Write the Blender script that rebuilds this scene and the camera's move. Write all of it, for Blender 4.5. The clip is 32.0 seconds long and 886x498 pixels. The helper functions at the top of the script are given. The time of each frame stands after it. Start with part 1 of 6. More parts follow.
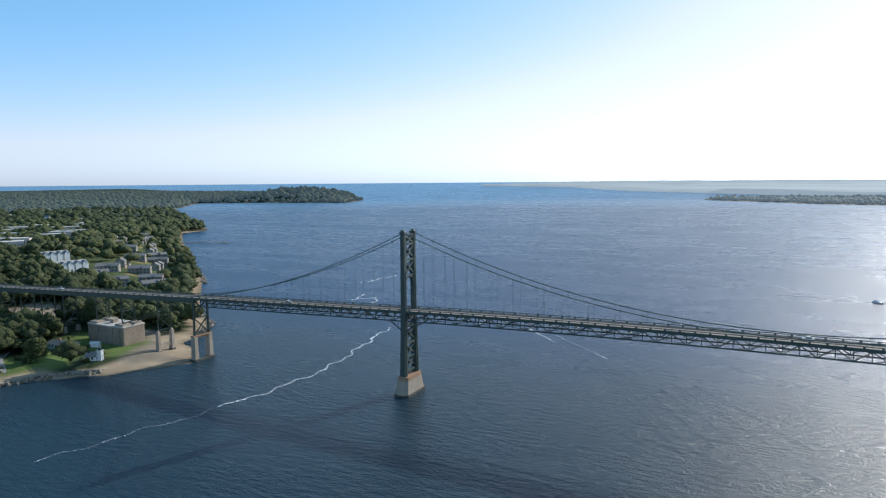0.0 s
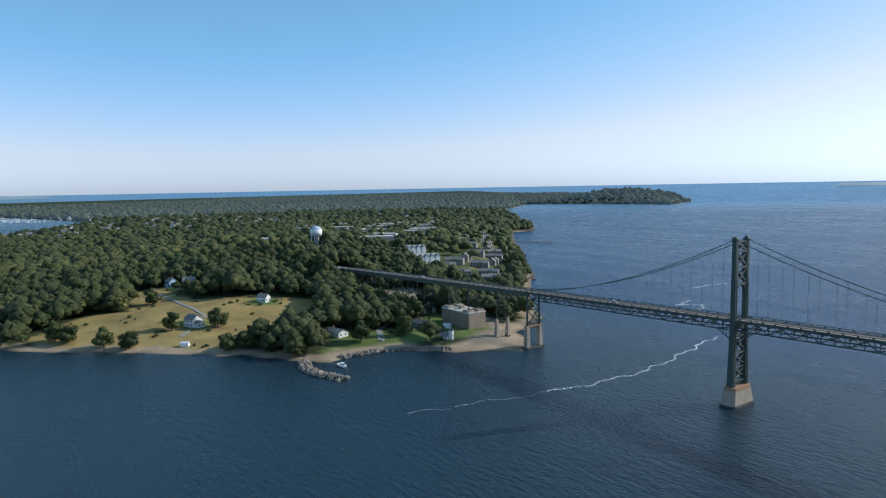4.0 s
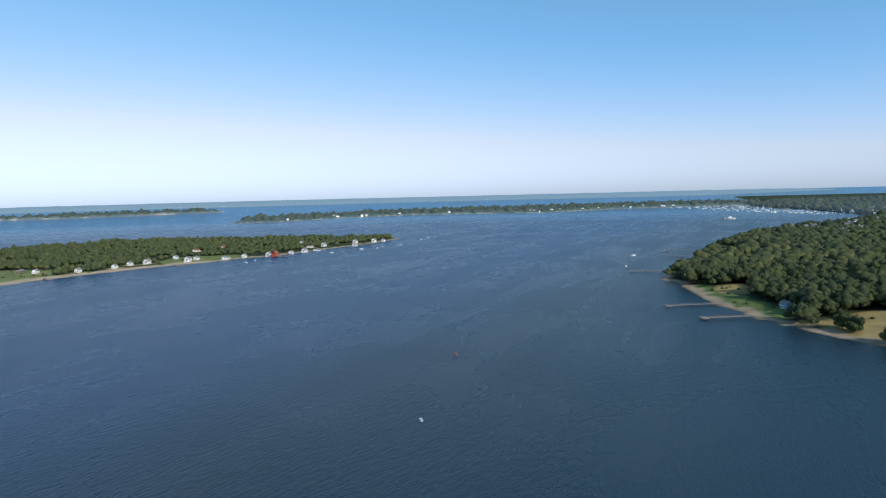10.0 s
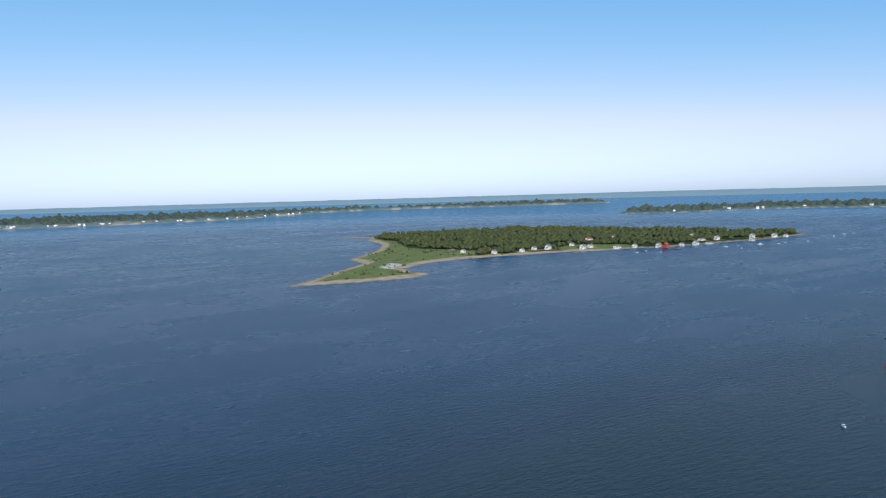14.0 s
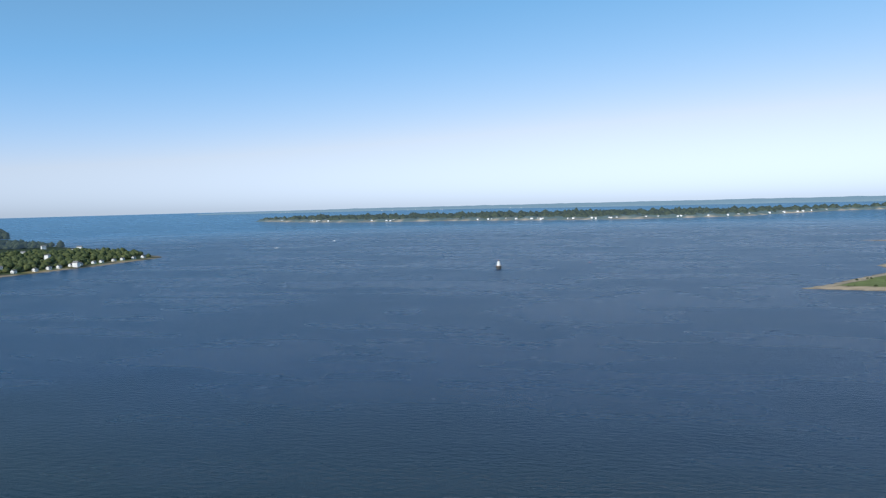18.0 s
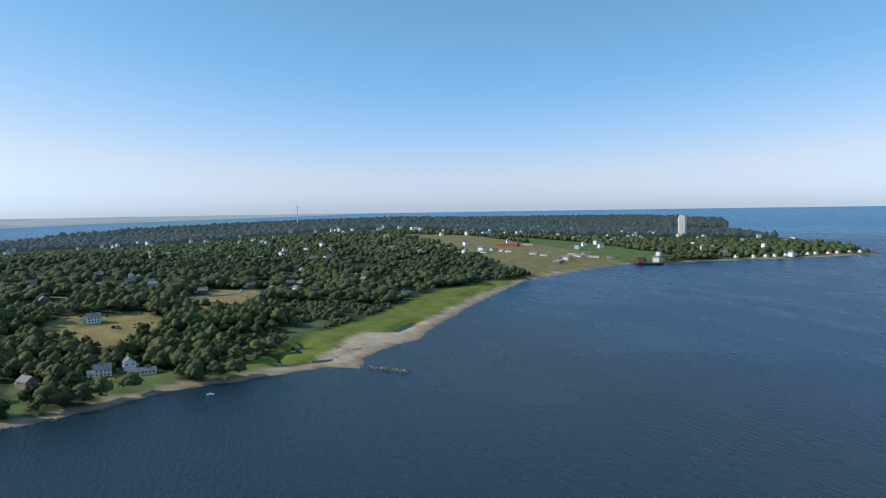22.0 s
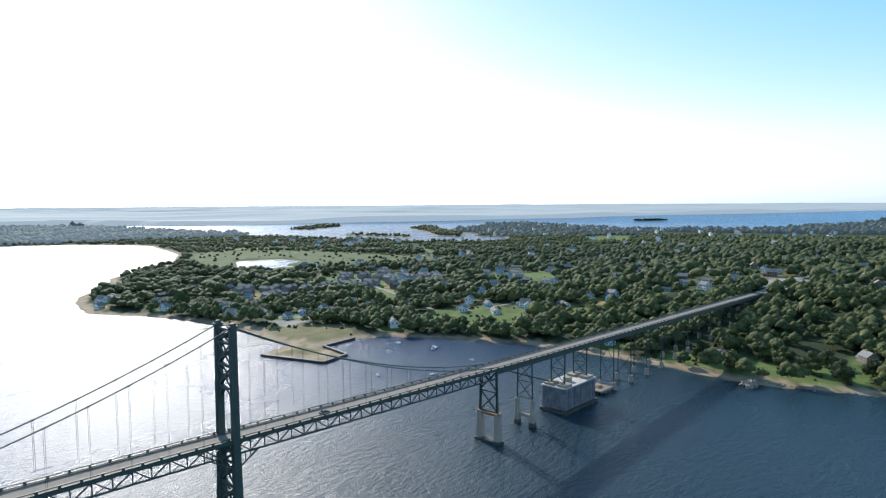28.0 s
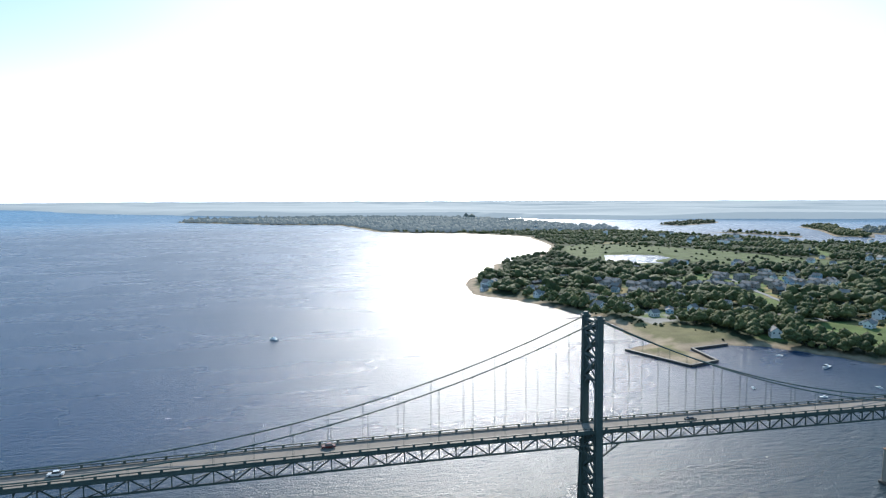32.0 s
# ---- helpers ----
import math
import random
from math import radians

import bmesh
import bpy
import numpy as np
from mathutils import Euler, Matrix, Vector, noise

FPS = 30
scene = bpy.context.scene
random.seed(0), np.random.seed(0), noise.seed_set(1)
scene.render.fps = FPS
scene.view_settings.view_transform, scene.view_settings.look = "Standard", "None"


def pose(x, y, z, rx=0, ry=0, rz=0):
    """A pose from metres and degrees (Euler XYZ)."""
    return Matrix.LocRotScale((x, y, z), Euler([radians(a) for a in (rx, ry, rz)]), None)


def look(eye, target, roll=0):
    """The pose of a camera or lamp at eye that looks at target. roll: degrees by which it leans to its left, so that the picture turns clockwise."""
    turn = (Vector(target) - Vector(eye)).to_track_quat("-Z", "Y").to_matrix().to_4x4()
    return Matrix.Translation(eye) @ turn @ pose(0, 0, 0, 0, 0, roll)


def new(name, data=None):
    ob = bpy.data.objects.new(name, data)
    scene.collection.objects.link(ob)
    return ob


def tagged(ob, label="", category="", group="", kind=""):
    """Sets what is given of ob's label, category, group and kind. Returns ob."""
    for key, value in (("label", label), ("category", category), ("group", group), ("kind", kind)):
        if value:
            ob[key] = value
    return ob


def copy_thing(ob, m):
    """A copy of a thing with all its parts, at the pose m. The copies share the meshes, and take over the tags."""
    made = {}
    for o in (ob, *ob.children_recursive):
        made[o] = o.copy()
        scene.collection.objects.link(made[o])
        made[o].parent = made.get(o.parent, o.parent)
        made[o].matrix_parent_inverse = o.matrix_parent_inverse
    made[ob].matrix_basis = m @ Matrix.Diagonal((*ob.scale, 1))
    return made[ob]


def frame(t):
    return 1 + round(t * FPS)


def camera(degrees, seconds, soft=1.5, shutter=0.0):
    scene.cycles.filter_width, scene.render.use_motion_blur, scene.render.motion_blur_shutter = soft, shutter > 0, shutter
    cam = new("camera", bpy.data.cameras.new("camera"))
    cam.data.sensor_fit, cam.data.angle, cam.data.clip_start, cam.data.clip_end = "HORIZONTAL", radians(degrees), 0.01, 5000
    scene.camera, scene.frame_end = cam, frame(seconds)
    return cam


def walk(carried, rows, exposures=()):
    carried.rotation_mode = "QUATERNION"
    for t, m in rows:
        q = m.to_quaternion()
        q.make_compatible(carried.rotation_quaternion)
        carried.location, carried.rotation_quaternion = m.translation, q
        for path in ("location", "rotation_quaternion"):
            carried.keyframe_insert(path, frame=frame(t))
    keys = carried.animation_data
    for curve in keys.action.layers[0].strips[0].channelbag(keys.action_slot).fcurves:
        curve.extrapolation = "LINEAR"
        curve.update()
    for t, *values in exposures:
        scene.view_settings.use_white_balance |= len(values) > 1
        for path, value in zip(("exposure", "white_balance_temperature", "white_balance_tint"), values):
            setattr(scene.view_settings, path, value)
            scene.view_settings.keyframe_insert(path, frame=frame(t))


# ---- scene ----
cam = camera(68.59, 32.0, soft=1.2)
# seconds, place, heading, pitch, lean
PATH = [
    (0, 170.95, -296.02, 112.64, 26.913, -5.907, -0.455),
    (0.5, 172.02, -298.23, 112.90, 27.107, -5.903, -0.470),
    (1, 173.16, -300.34, 113.15, 28.344, -5.874, -0.566),
    (1.5, 174.32, -302.39, 113.36, 30.444, -5.806, -0.503),
    (2, 175.79, -304.70, 113.74, 33.543, -5.781, -0.618),
    (2.5, 177.20, -307.44, 114.32, 38.597, -5.715, -0.742),
    (3, 178.71, -310.08, 114.88, 44.076, -5.657, -0.850),
    (3.5, 180.41, -312.76, 115.25, 49.448, -5.554, -0.945),
    (5.5, 188.27, -321.17, 116.89, 70.824, -5.285, -1.203),
    (6, 190.61, -322.66, 117.15, 76.208, -5.212, -1.225),
    (6.5, 193.31, -323.94, 117.24, 81.607, -5.114, -1.231),
    (7, 196.29, -325.36, 117.37, 86.950, -5.013, -1.297),
    (7.5, 200.30, -327.28, 117.65, 92.315, -4.931, -1.281),
    (8, 204.94, -329.19, 118.01, 97.691, -4.870, -1.314),
    (8.5, 209.74, -331.13, 118.48, 102.756, -4.793, -1.330),
    (9, 215.22, -332.15, 119.12, 107.548, -4.741, -1.379),
    (9.5, 221.06, -332.45, 119.90, 112.178, -4.755, -1.406),
    (10, 227.11, -332.69, 120.73, 116.660, -4.761, -1.431),
    (10.5, 233.10, -333.07, 121.51, 120.982, -4.752, -1.460),
    (11, 239.07, -333.12, 122.16, 125.252, -4.742, -1.479),
    (11.5, 244.69, -332.57, 122.65, 129.436, -4.779, -1.472),
    (12, 249.86, -331.59, 123.01, 133.510, -4.782, -1.456),
    (12.5, 254.91, -330.37, 123.33, 137.581, -4.800, -1.494),
    (13, 259.91, -328.62, 123.75, 141.574, -4.804, -1.531),
    (13.5, 264.82, -325.93, 124.12, 145.576, -4.788, -1.541),
    (15.5, 282.19, -308.04, 125.15, 161.537, -4.507, -1.675),
    (16, 285.64, -303.15, 125.41, 166.969, -4.394, -1.664),
    (16.5, 289.29, -297.97, 125.64, 174.200, -4.236, -1.561),
    (17, 293.12, -292.55, 125.86, 181.119, -4.115, -1.507),
    (17.5, 296.71, -286.67, 126.11, 185.289, -4.065, -1.521),
    (18, 299.51, -279.98, 126.45, 191.107, -3.982, -1.457),
    (18.5, 301.22, -272.70, 126.88, 199.224, -3.908, -1.454),
    (19, 301.96, -265.79, 127.39, 207.838, -3.813, -1.374),
    (19.5, 301.91, -259.42, 127.89, 216.198, -3.764, -1.260),
    (20, 300.95, -253.49, 128.35, 222.911, -3.683, -1.143),
    (20.5, 299.08, -248.08, 128.65, 229.201, -3.641, -1.135),
    (21, 296.36, -242.76, 128.75, 235.545, -3.593, -1.061),
    (21.5, 293.31, -238.30, 128.80, 241.845, -3.543, -0.927),
    (22, 290.27, -234.13, 128.91, 248.186, -3.521, -0.897),
    (22.5, 286.65, -230.51, 129.06, 254.559, -3.555, -0.813),
    (23, 282.50, -227.54, 129.27, 260.939, -3.596, -0.700),
    (23.5, 278.50, -225.06, 129.46, 266.607, -3.672, -0.608),
    (24, 275.09, -222.93, 129.55, 271.901, -3.790, -0.607),
    (24.5, 270.75, -220.54, 129.66, 277.129, -3.837, -0.483),
    (25, 266.53, -218.61, 130.01, 282.397, -3.962, -0.447),
    (25.5, 261.88, -217.39, 130.47, 287.481, -4.069, -0.409),
    (26, 256.90, -216.90, 130.61, 292.765, -4.120, -0.379),
    (26.5, 252.78, -216.53, 130.55, 298.051, -4.161, -0.362),
    (28.5, 246.22, -215.70, 130.81, 316.654, -4.190, -0.292),
    (29, 246.30, -215.57, 130.82, 320.937, -4.244, -0.229),
    (29.5, 246.40, -215.43, 130.84, 325.215, -4.299, -0.188),
    (30, 246.41, -215.23, 130.85, 329.080, -4.340, -0.190),
    (30.5, 246.39, -214.86, 130.87, 332.726, -4.376, -0.173),
    (31, 246.37, -214.74, 130.81, 336.370, -4.413, -0.186),
    (31.5, 246.44, -214.64, 130.77, 340.179, -4.449, -0.217),
    (32, 246.66, -214.27, 130.87, 344.027, -4.504, -0.235),
]
walk(cam, [(t, Matrix.Translation((x, y, z)) @ pose(0, 0, 0, 90 + p, 0, h) @ pose(0, 0, 0, 0, 0, r))
           for t, x, y, z, h, p, r in PATH],
     exposures=[(0, 0.25, 6300, 10), (3.5, 0.1, 6200, 10), (6, 0.05, 6100, 10), (12, -0.02, 6050, 10), (20, -0.04, 6100, 10), (23, 0.1, 6150, 10),
                (26, 0.4, 6200, 10), (29, 0.55, 6300, 10), (32, 0.55, 6300, 10)])

# ---- sky and sun ----
SUN_WAY = Vector((0.35, 0.936, 0.0)).normalized()
SUN_HEIGHT = radians(28.9)
world = bpy.data.worlds.new("sky")
scene.world = world
world.use_nodes = True
wn = world.node_tree.nodes
sky = wn.new("ShaderNodeTexSky")
sky.sky_type = "NISHITA"
sky.sun_disc = False
sky.sun_elevation = SUN_HEIGHT
sky.sun_rotation = math.atan2(SUN_WAY.x, SUN_WAY.y)
sky.altitude = 300
sky.air_density = 1.0
sky.dust_density = 0.6
sky.ozone_density = 0.9
wn["Background"].inputs["Strength"].default_value = 0.13
# sea air: the clear sky is a deeper cyan blue, the low sky milky white
apart, joined, warmth, milk = [wn.new("ShaderNode" + k) for k in ("SeparateColor", "CombineColor", "Math", "Math")]
links = world.node_tree.links
links.new(sky.outputs["Color"], apart.inputs["Color"])
evened, level = wn.new("ShaderNodeMath"), wn.new("ShaderNodeMath")
evened.operation, level.operation = "POWER", "MULTIPLY"
evened.inputs[1].default_value, level.inputs[1].default_value = 0.78, 1.36
links.new(apart.outputs["Green"], evened.inputs[0])
links.new(evened.outputs[0], level.inputs[0])
# the sun's bright surroundings
over, aureole = wn.new("ShaderNodeMath"), wn.new("ShaderNodeMath")
over.operation, aureole.operation = "SUBTRACT", "MULTIPLY_ADD"
over.inputs[1].default_value, aureole.inputs[1].default_value = 8.5, 2.6
links.new(level.outputs[0], over.inputs[0])
positive = wn.new("ShaderNodeMath")
positive.operation = "MAXIMUM"
positive.inputs[1].default_value = 0.0
links.new(over.outputs[0], positive.inputs[0])
links.new(positive.outputs[0], aureole.inputs[0])
links.new(level.outputs[0], aureole.inputs[2])
level = aureole
links.new(level.outputs[0], joined.inputs["Green"])
warmth.operation, milk.operation, milk.use_clamp = "DIVIDE", "ADD", True
links.new(apart.outputs["Red"], warmth.inputs[0])
links.new(apart.outputs["Green"], warmth.inputs[1])
for slot, source, low, high in ((0, warmth.outputs[0], 0.66, 1.08), (1, apart.outputs["Green"], 3.6, 8.0)):
    share = wn.new("ShaderNodeMapRange")
    share.inputs["From Min"].default_value, share.inputs["From Max"].default_value = low, high
    links.new(source, share.inputs["Value"])
    links.new(share.outputs["Result"], milk.inputs[slot])
for channel, deep, white in (("Red", 0.46, 0.87), ("Blue", 1.66, 1.16)):
    share, scaled = wn.new("ShaderNodeMapRange"), wn.new("ShaderNodeMath")
    share.inputs["To Min"].default_value, share.inputs["To Max"].default_value = deep, white
    links.new(milk.outputs[0], share.inputs["Value"])
    scaled.operation = "MULTIPLY"
    links.new(share.outputs["Result"], scaled.inputs[0])
    links.new(level.outputs[0], scaled.inputs[1])
    links.new(scaled.outputs[0], joined.inputs[channel])
links.new(joined.outputs["Color"], wn["Background"].inputs["Color"])
sun_lamp = bpy.data.lights.new("sun", "SUN")
sun_lamp.energy = 3.6
sun_lamp.angle = radians(0.53)
sun_lamp.color = (1.0, 0.94, 0.84)
sun = new("sun", sun_lamp)
sun_dir = Vector((SUN_WAY.x * math.cos(SUN_HEIGHT), SUN_WAY.y * math.cos(SUN_HEIGHT), math.sin(SUN_HEIGHT)))
sun.matrix_world = look((0, 0, 600), Vector((0, 0, 600)) - sun_dir)


# ---- materials ----
def mat(name, colour, rough=0.8, metal=0.0, vary=0.25, scale=1.0, fine=8.0, bump=0.0, island=0.0, object_random=0.0, spec=0.5):
    """A procedural surface: base colour varied at two scales, with optional relief and variation from piece to piece."""
    m = bpy.data.materials.new(name)
    m.use_nodes = True
    n, l = m.node_tree.nodes, m.node_tree.links
    b = n["Principled BSDF"]
    b.inputs["Roughness"].default_value = rough
    b.inputs["Metallic"].default_value = metal
    b.inputs["Specular IOR Level"].default_value = spec
    geo = n.new("ShaderNodeNewGeometry")
    coarse = n.new("ShaderNodeTexNoise")
    coarse.inputs["Scale"].default_value = scale
    coarse.inputs["Detail"].default_value = 4
    grain = n.new("ShaderNodeTexNoise")
    grain.inputs["Scale"].default_value = scale * fine
    grain.inputs["Detail"].default_value = 2
    for t in (coarse, grain):
        l.new(geo.outputs["Position"], t.inputs["Vector"])
    add = n.new("ShaderNodeMath")
    add.operation = "ADD"
    l.new(coarse.outputs["Fac"], add.inputs[0])
    l.new(grain.outputs["Fac"], add.inputs[1])
    last = add
    for amount, node, socket in ((island, geo, "Random Per Island"), (object_random, None, None)):
        if not amount:
            continue
        if node is None:
            node, socket = n.new("ShaderNodeObjectInfo"), "Random"
        mul = n.new("ShaderNodeMath")
        mul.operation = "MULTIPLY_ADD"
        l.new(node.outputs[socket], mul.inputs[0])
        mul.inputs[1].default_value = amount
        l.new(last.outputs[0], mul.inputs[2])
        shift = n.new("ShaderNodeMath")
        shift.operation = "SUBTRACT"
        l.new(mul.outputs[0], shift.inputs[0])
        shift.inputs[1].default_value = amount / 2
        last = shift
    ramp = n.new("ShaderNodeMapRange")
    ramp.inputs["From Min"].default_value = 0.4
    ramp.inputs["From Max"].default_value = 1.6
    ramp.inputs["To Min"].default_value = 1 - vary
    ramp.inputs["To Max"].default_value = 1 + vary
    l.new(last.outputs[0], ramp.inputs["Value"])
    mix = n.new("ShaderNodeVectorMath")
    mix.operation = "SCALE"
    mix.inputs[0].default_value = colour
    l.new(ramp.outputs["Result"], mix.inputs["Scale"])
    l.new(mix.outputs["Vector"], b.inputs["Base Color"])
    if bump:
        bp = n.new("ShaderNodeBump")
        bp.inputs["Distance"].default_value = bump
        bp.inputs["Strength"].default_value = 0.8
        l.new(grain.outputs["Fac"], bp.inputs["Height"])
        l.new(bp.outputs["Normal"], b.inputs["Normal"])
    return m


def water_material():
    m = bpy.data.materials.new("sea_water")
    m.use_nodes = True
    n, l = m.node_tree.nodes, m.node_tree.links
    b = n["Principled BSDF"]
    b.inputs["Roughness"].default_value = 0.18
    b.inputs["IOR"].default_value = 1.333
    b.inputs["Specular IOR Level"].default_value = 0.36
    geo = n.new("ShaderNodeNewGeometry")
    # body colour: murky green-blue, with broad drifting patches
    broad = n.new("ShaderNodeTexNoise")
    broad.inputs["Scale"].default_value = 0.006
    broad.inputs["Detail"].default_value = 5
    broad.inputs["Distortion"].default_value = 0.6
    l.new(geo.outputs["Position"], broad.inputs["Vector"])
    ramp = n.new("ShaderNodeMix")
    ramp.data_type = "RGBA"
    ramp.inputs["A"].default_value = (0.003, 0.038, 0.098, 1)
    ramp.inputs["B"].default_value = (0.016, 0.034, 0.036, 1)
    # the tidal narrows under the bridge are stirred up and green, the open bay is blue
    where = n.new("ShaderNodeSeparateXYZ")
    l.new(geo.outputs["Position"], where.inputs["Vector"])
    murk = n.new("ShaderNodeMapRange")
    murk.interpolation_type = "SMOOTHSTEP"
    murk.inputs["From Min"].default_value, murk.inputs["From Max"].default_value = -780, -420
    l.new(where.outputs["Y"], murk.inputs["Value"])
    north = n.new("ShaderNodeMapRange")
    north.interpolation_type = "SMOOTHSTEP"
    north.inputs["From Min"].default_value, north.inputs["From Max"].default_value = -40, 220
    north.inputs["To Min"].default_value, north.inputs["To Max"].default_value = 1.0, 0.0
    l.new(where.outputs["Y"], north.inputs["Value"])
    band = n.new("ShaderNodeMath")
    band.operation = "MULTIPLY"
    l.new(murk.outputs["Result"], band.inputs[0])
    l.new(north.outputs["Result"], band.inputs[1])
    patchy = n.new("ShaderNodeMath")
    patchy.operation, patchy.use_clamp = "MULTIPLY_ADD", True
    l.new(broad.outputs["Fac"], patchy.inputs[0])
    patchy.inputs[1].default_value = 0.5
    l.new(band.outputs[0], patchy.inputs[2])
    less = n.new("ShaderNodeMath")
    less.operation, less.use_clamp = "SUBTRACT", True
    l.new(patchy.outputs[0], less.inputs[0])
    less.inputs[1].default_value = 0.25
    l.new(less.outputs[0], ramp.inputs["Factor"])
    l.new(ramp.outputs["Result"], b.inputs["Base Color"])
    # wind waves of three sizes, drawn out along their crests
    # the sea is calmer out in the bay than in the tidal narrows
    off = n.new("ShaderNodeVectorMath")
    off.operation = "DISTANCE"
    l.new(geo.outputs["Position"], off.inputs[0])
    off.inputs[1].default_value = (230, -260, 0)
    calm = n.new("ShaderNodeMapRange")
    calm.inputs["From Min"].default_value, calm.inputs["From Max"].default_value = 700, 3800
    calm.inputs["To Min"].default_value, calm.inputs["To Max"].default_value = 1.0, 0.7
    l.new(off.outputs["Value"], calm.inputs["Value"])
    # haze over the far bay, painted as blue emission that grows with distance
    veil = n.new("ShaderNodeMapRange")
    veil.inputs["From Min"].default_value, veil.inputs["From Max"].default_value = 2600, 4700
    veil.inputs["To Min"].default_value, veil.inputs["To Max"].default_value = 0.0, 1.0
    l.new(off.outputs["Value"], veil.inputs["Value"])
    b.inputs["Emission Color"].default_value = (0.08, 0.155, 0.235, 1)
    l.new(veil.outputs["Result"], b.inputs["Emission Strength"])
    last = None
    for size, strength, turn, long in ((0.05, 0.12, 25, 0.6), (0.36, 0.85, 14, 0.4), (1.3, 0.5, 28, 0.7)):
        mp = n.new("ShaderNodeMapping")
        mp.inputs["Rotation"].default_value = (0, 0, radians(turn))
        mp.inputs["Scale"].default_value = (long, 1, 1)
        l.new(geo.outputs["Position"], mp.inputs["Vector"])
        w = n.new("ShaderNodeTexNoise")
        w.inputs["Scale"].default_value = size
        w.inputs["Detail"].default_value = 3
        w.inputs["Roughness"].default_value = 0.55
        l.new(mp.outputs["Vector"], w.inputs["Vector"])
        bp = n.new("ShaderNodeBump")
        bp.inputs["Distance"].default_value = strength
        l.new(calm.outputs["Result"], bp.inputs["Strength"])
        l.new(w.outputs["Fac"], bp.inputs["Height"])
        if last:
            l.new(last.outputs["Normal"], bp.inputs["Normal"])
        last = bp
    l.new(last.outputs["Normal"], b.inputs["Normal"])
    # smooth slicks between ruffled water
    slick = n.new("ShaderNodeMapRange")
    slick.inputs["From Min"].default_value = 0.7
    slick.inputs["From Max"].default_value = 1.3
    slick.inputs["To Min"].default_value = 0.24
    slick.inputs["To Max"].default_value = 0.32
    # wind lanes: long streaks of smoother water
    lane_map, lane, both = n.new("ShaderNodeMapping"), n.new("ShaderNodeTexNoise"), n.new("ShaderNodeMath")
    lane_map.inputs["Rotation"].default_value = (0, 0, radians(-62))
    lane_map.inputs["Scale"].default_value = (0.12, 1, 1)
    l.new(geo.outputs["Position"], lane_map.inputs["Vector"])
    lane.inputs["Scale"].default_value = 0.02
    lane.inputs["Detail"].default_value = 4
    lane.inputs["Distortion"].default_value = 0.8
    l.new(lane_map.outputs["Vector"], lane.inputs["Vector"])
    both.operation = "MULTIPLY_ADD"
    both.inputs[1].default_value = 1.0
    l.new(lane.outputs["Fac"], both.inputs[0])
    l.new(broad.outputs["Fac"], both.inputs[2])
    l.new(both.outputs[0], slick.inputs["Value"])
    l.new(slick.outputs["Result"], b.inputs["Roughness"])
    return m


def ground_material(name):
    """Land: woodland floor, dry or green grass by the painted cover, and sand or stones along the water."""
    m = bpy.data.materials.new(name)
    m.use_nodes = True
    n, l = m.node_tree.nodes, m.node_tree.links
    b = n["Principled BSDF"]
    b.inputs["Roughness"].default_value = 0.95
    b.inputs["Specular IOR Level"].default_value = 0.2
    geo = n.new("ShaderNodeNewGeometry")
    cover = n.new("ShaderNodeAttribute")
    cover.attribute_name = "cover"
    a = n.new("ShaderNodeTexNoise")
    a.inputs["Scale"].default_value = 0.05
    a.inputs["Detail"].default_value = 6
    f = n.new("ShaderNodeTexNoise")
    f.inputs["Scale"].default_value = 0.9
    f.inputs["Detail"].default_value = 3
    for t in (a, f):
        l.new(geo.outputs["Position"], t.inputs["Vector"])
    add = n.new("ShaderNodeMath")
    add.operation = "MULTIPLY_ADD"
    l.new(f.outputs["Fac"], add.inputs[0])
    add.inputs[1].default_value = 0.5
    l.new(a.outputs["Fac"], add.inputs[2])
    tone = n.new("ShaderNodeMapRange")
    tone.inputs["From Min"].default_value = 0.5
    tone.inputs["From Max"].default_value = 1.0
    tone.inputs["To Min"].default_value = 0.7
    tone.inputs["To Max"].default_value = 1.3
    l.new(add.outputs[0], tone.inputs["Value"])
    sc = n.new("ShaderNodeVectorMath")
    sc.operation = "SCALE"
    l.new(cover.outputs["Color"], sc.inputs[0])
    l.new(tone.outputs["Result"], sc.inputs["Scale"])
    l.new(sc.outputs["Vector"], b.inputs["Base Color"])
    bp = n.new("ShaderNodeBump")
    bp.inputs["Distance"].default_value = 0.3
    l.new(f.outputs["Fac"], bp.inputs["Height"])
    l.new(bp.outputs["Normal"], b.inputs["Normal"])
    return m


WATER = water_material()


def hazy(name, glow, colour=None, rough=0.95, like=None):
    """The plain far backdrop; its emission paints in the haze of kilometres of bright air."""
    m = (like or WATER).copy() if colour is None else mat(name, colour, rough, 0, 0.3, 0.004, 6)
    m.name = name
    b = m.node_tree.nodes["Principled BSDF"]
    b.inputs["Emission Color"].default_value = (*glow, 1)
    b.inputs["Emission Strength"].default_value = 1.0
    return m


# painted haze of the far shores, brighter in the east towards the sun
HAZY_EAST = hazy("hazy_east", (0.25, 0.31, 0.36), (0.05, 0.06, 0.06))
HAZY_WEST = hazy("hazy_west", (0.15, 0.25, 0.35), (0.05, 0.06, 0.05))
GROUND = ground_material("ground")
STEEL = mat("green_steel", (0.048, 0.074, 0.064), 0.55, 0.0, 0.3, 0.15, 12, object_random=0.3)
CABLE = mat("cable_steel", (0.06, 0.10, 0.085), 0.6)
CONCRETE = mat("weathered_concrete", (0.34, 0.285, 0.228), 0.9, 0, 0.35, 0.18, 9, 0.05)
RUST = mat("rusty_concrete", (0.34, 0.20, 0.12), 0.9, 0, 0.4, 0.4, 7, 0.04)
WET = mat("wet_concrete", (0.07, 0.065, 0.055), 0.5, 0, 0.3, 0.5, 6, 0.05)
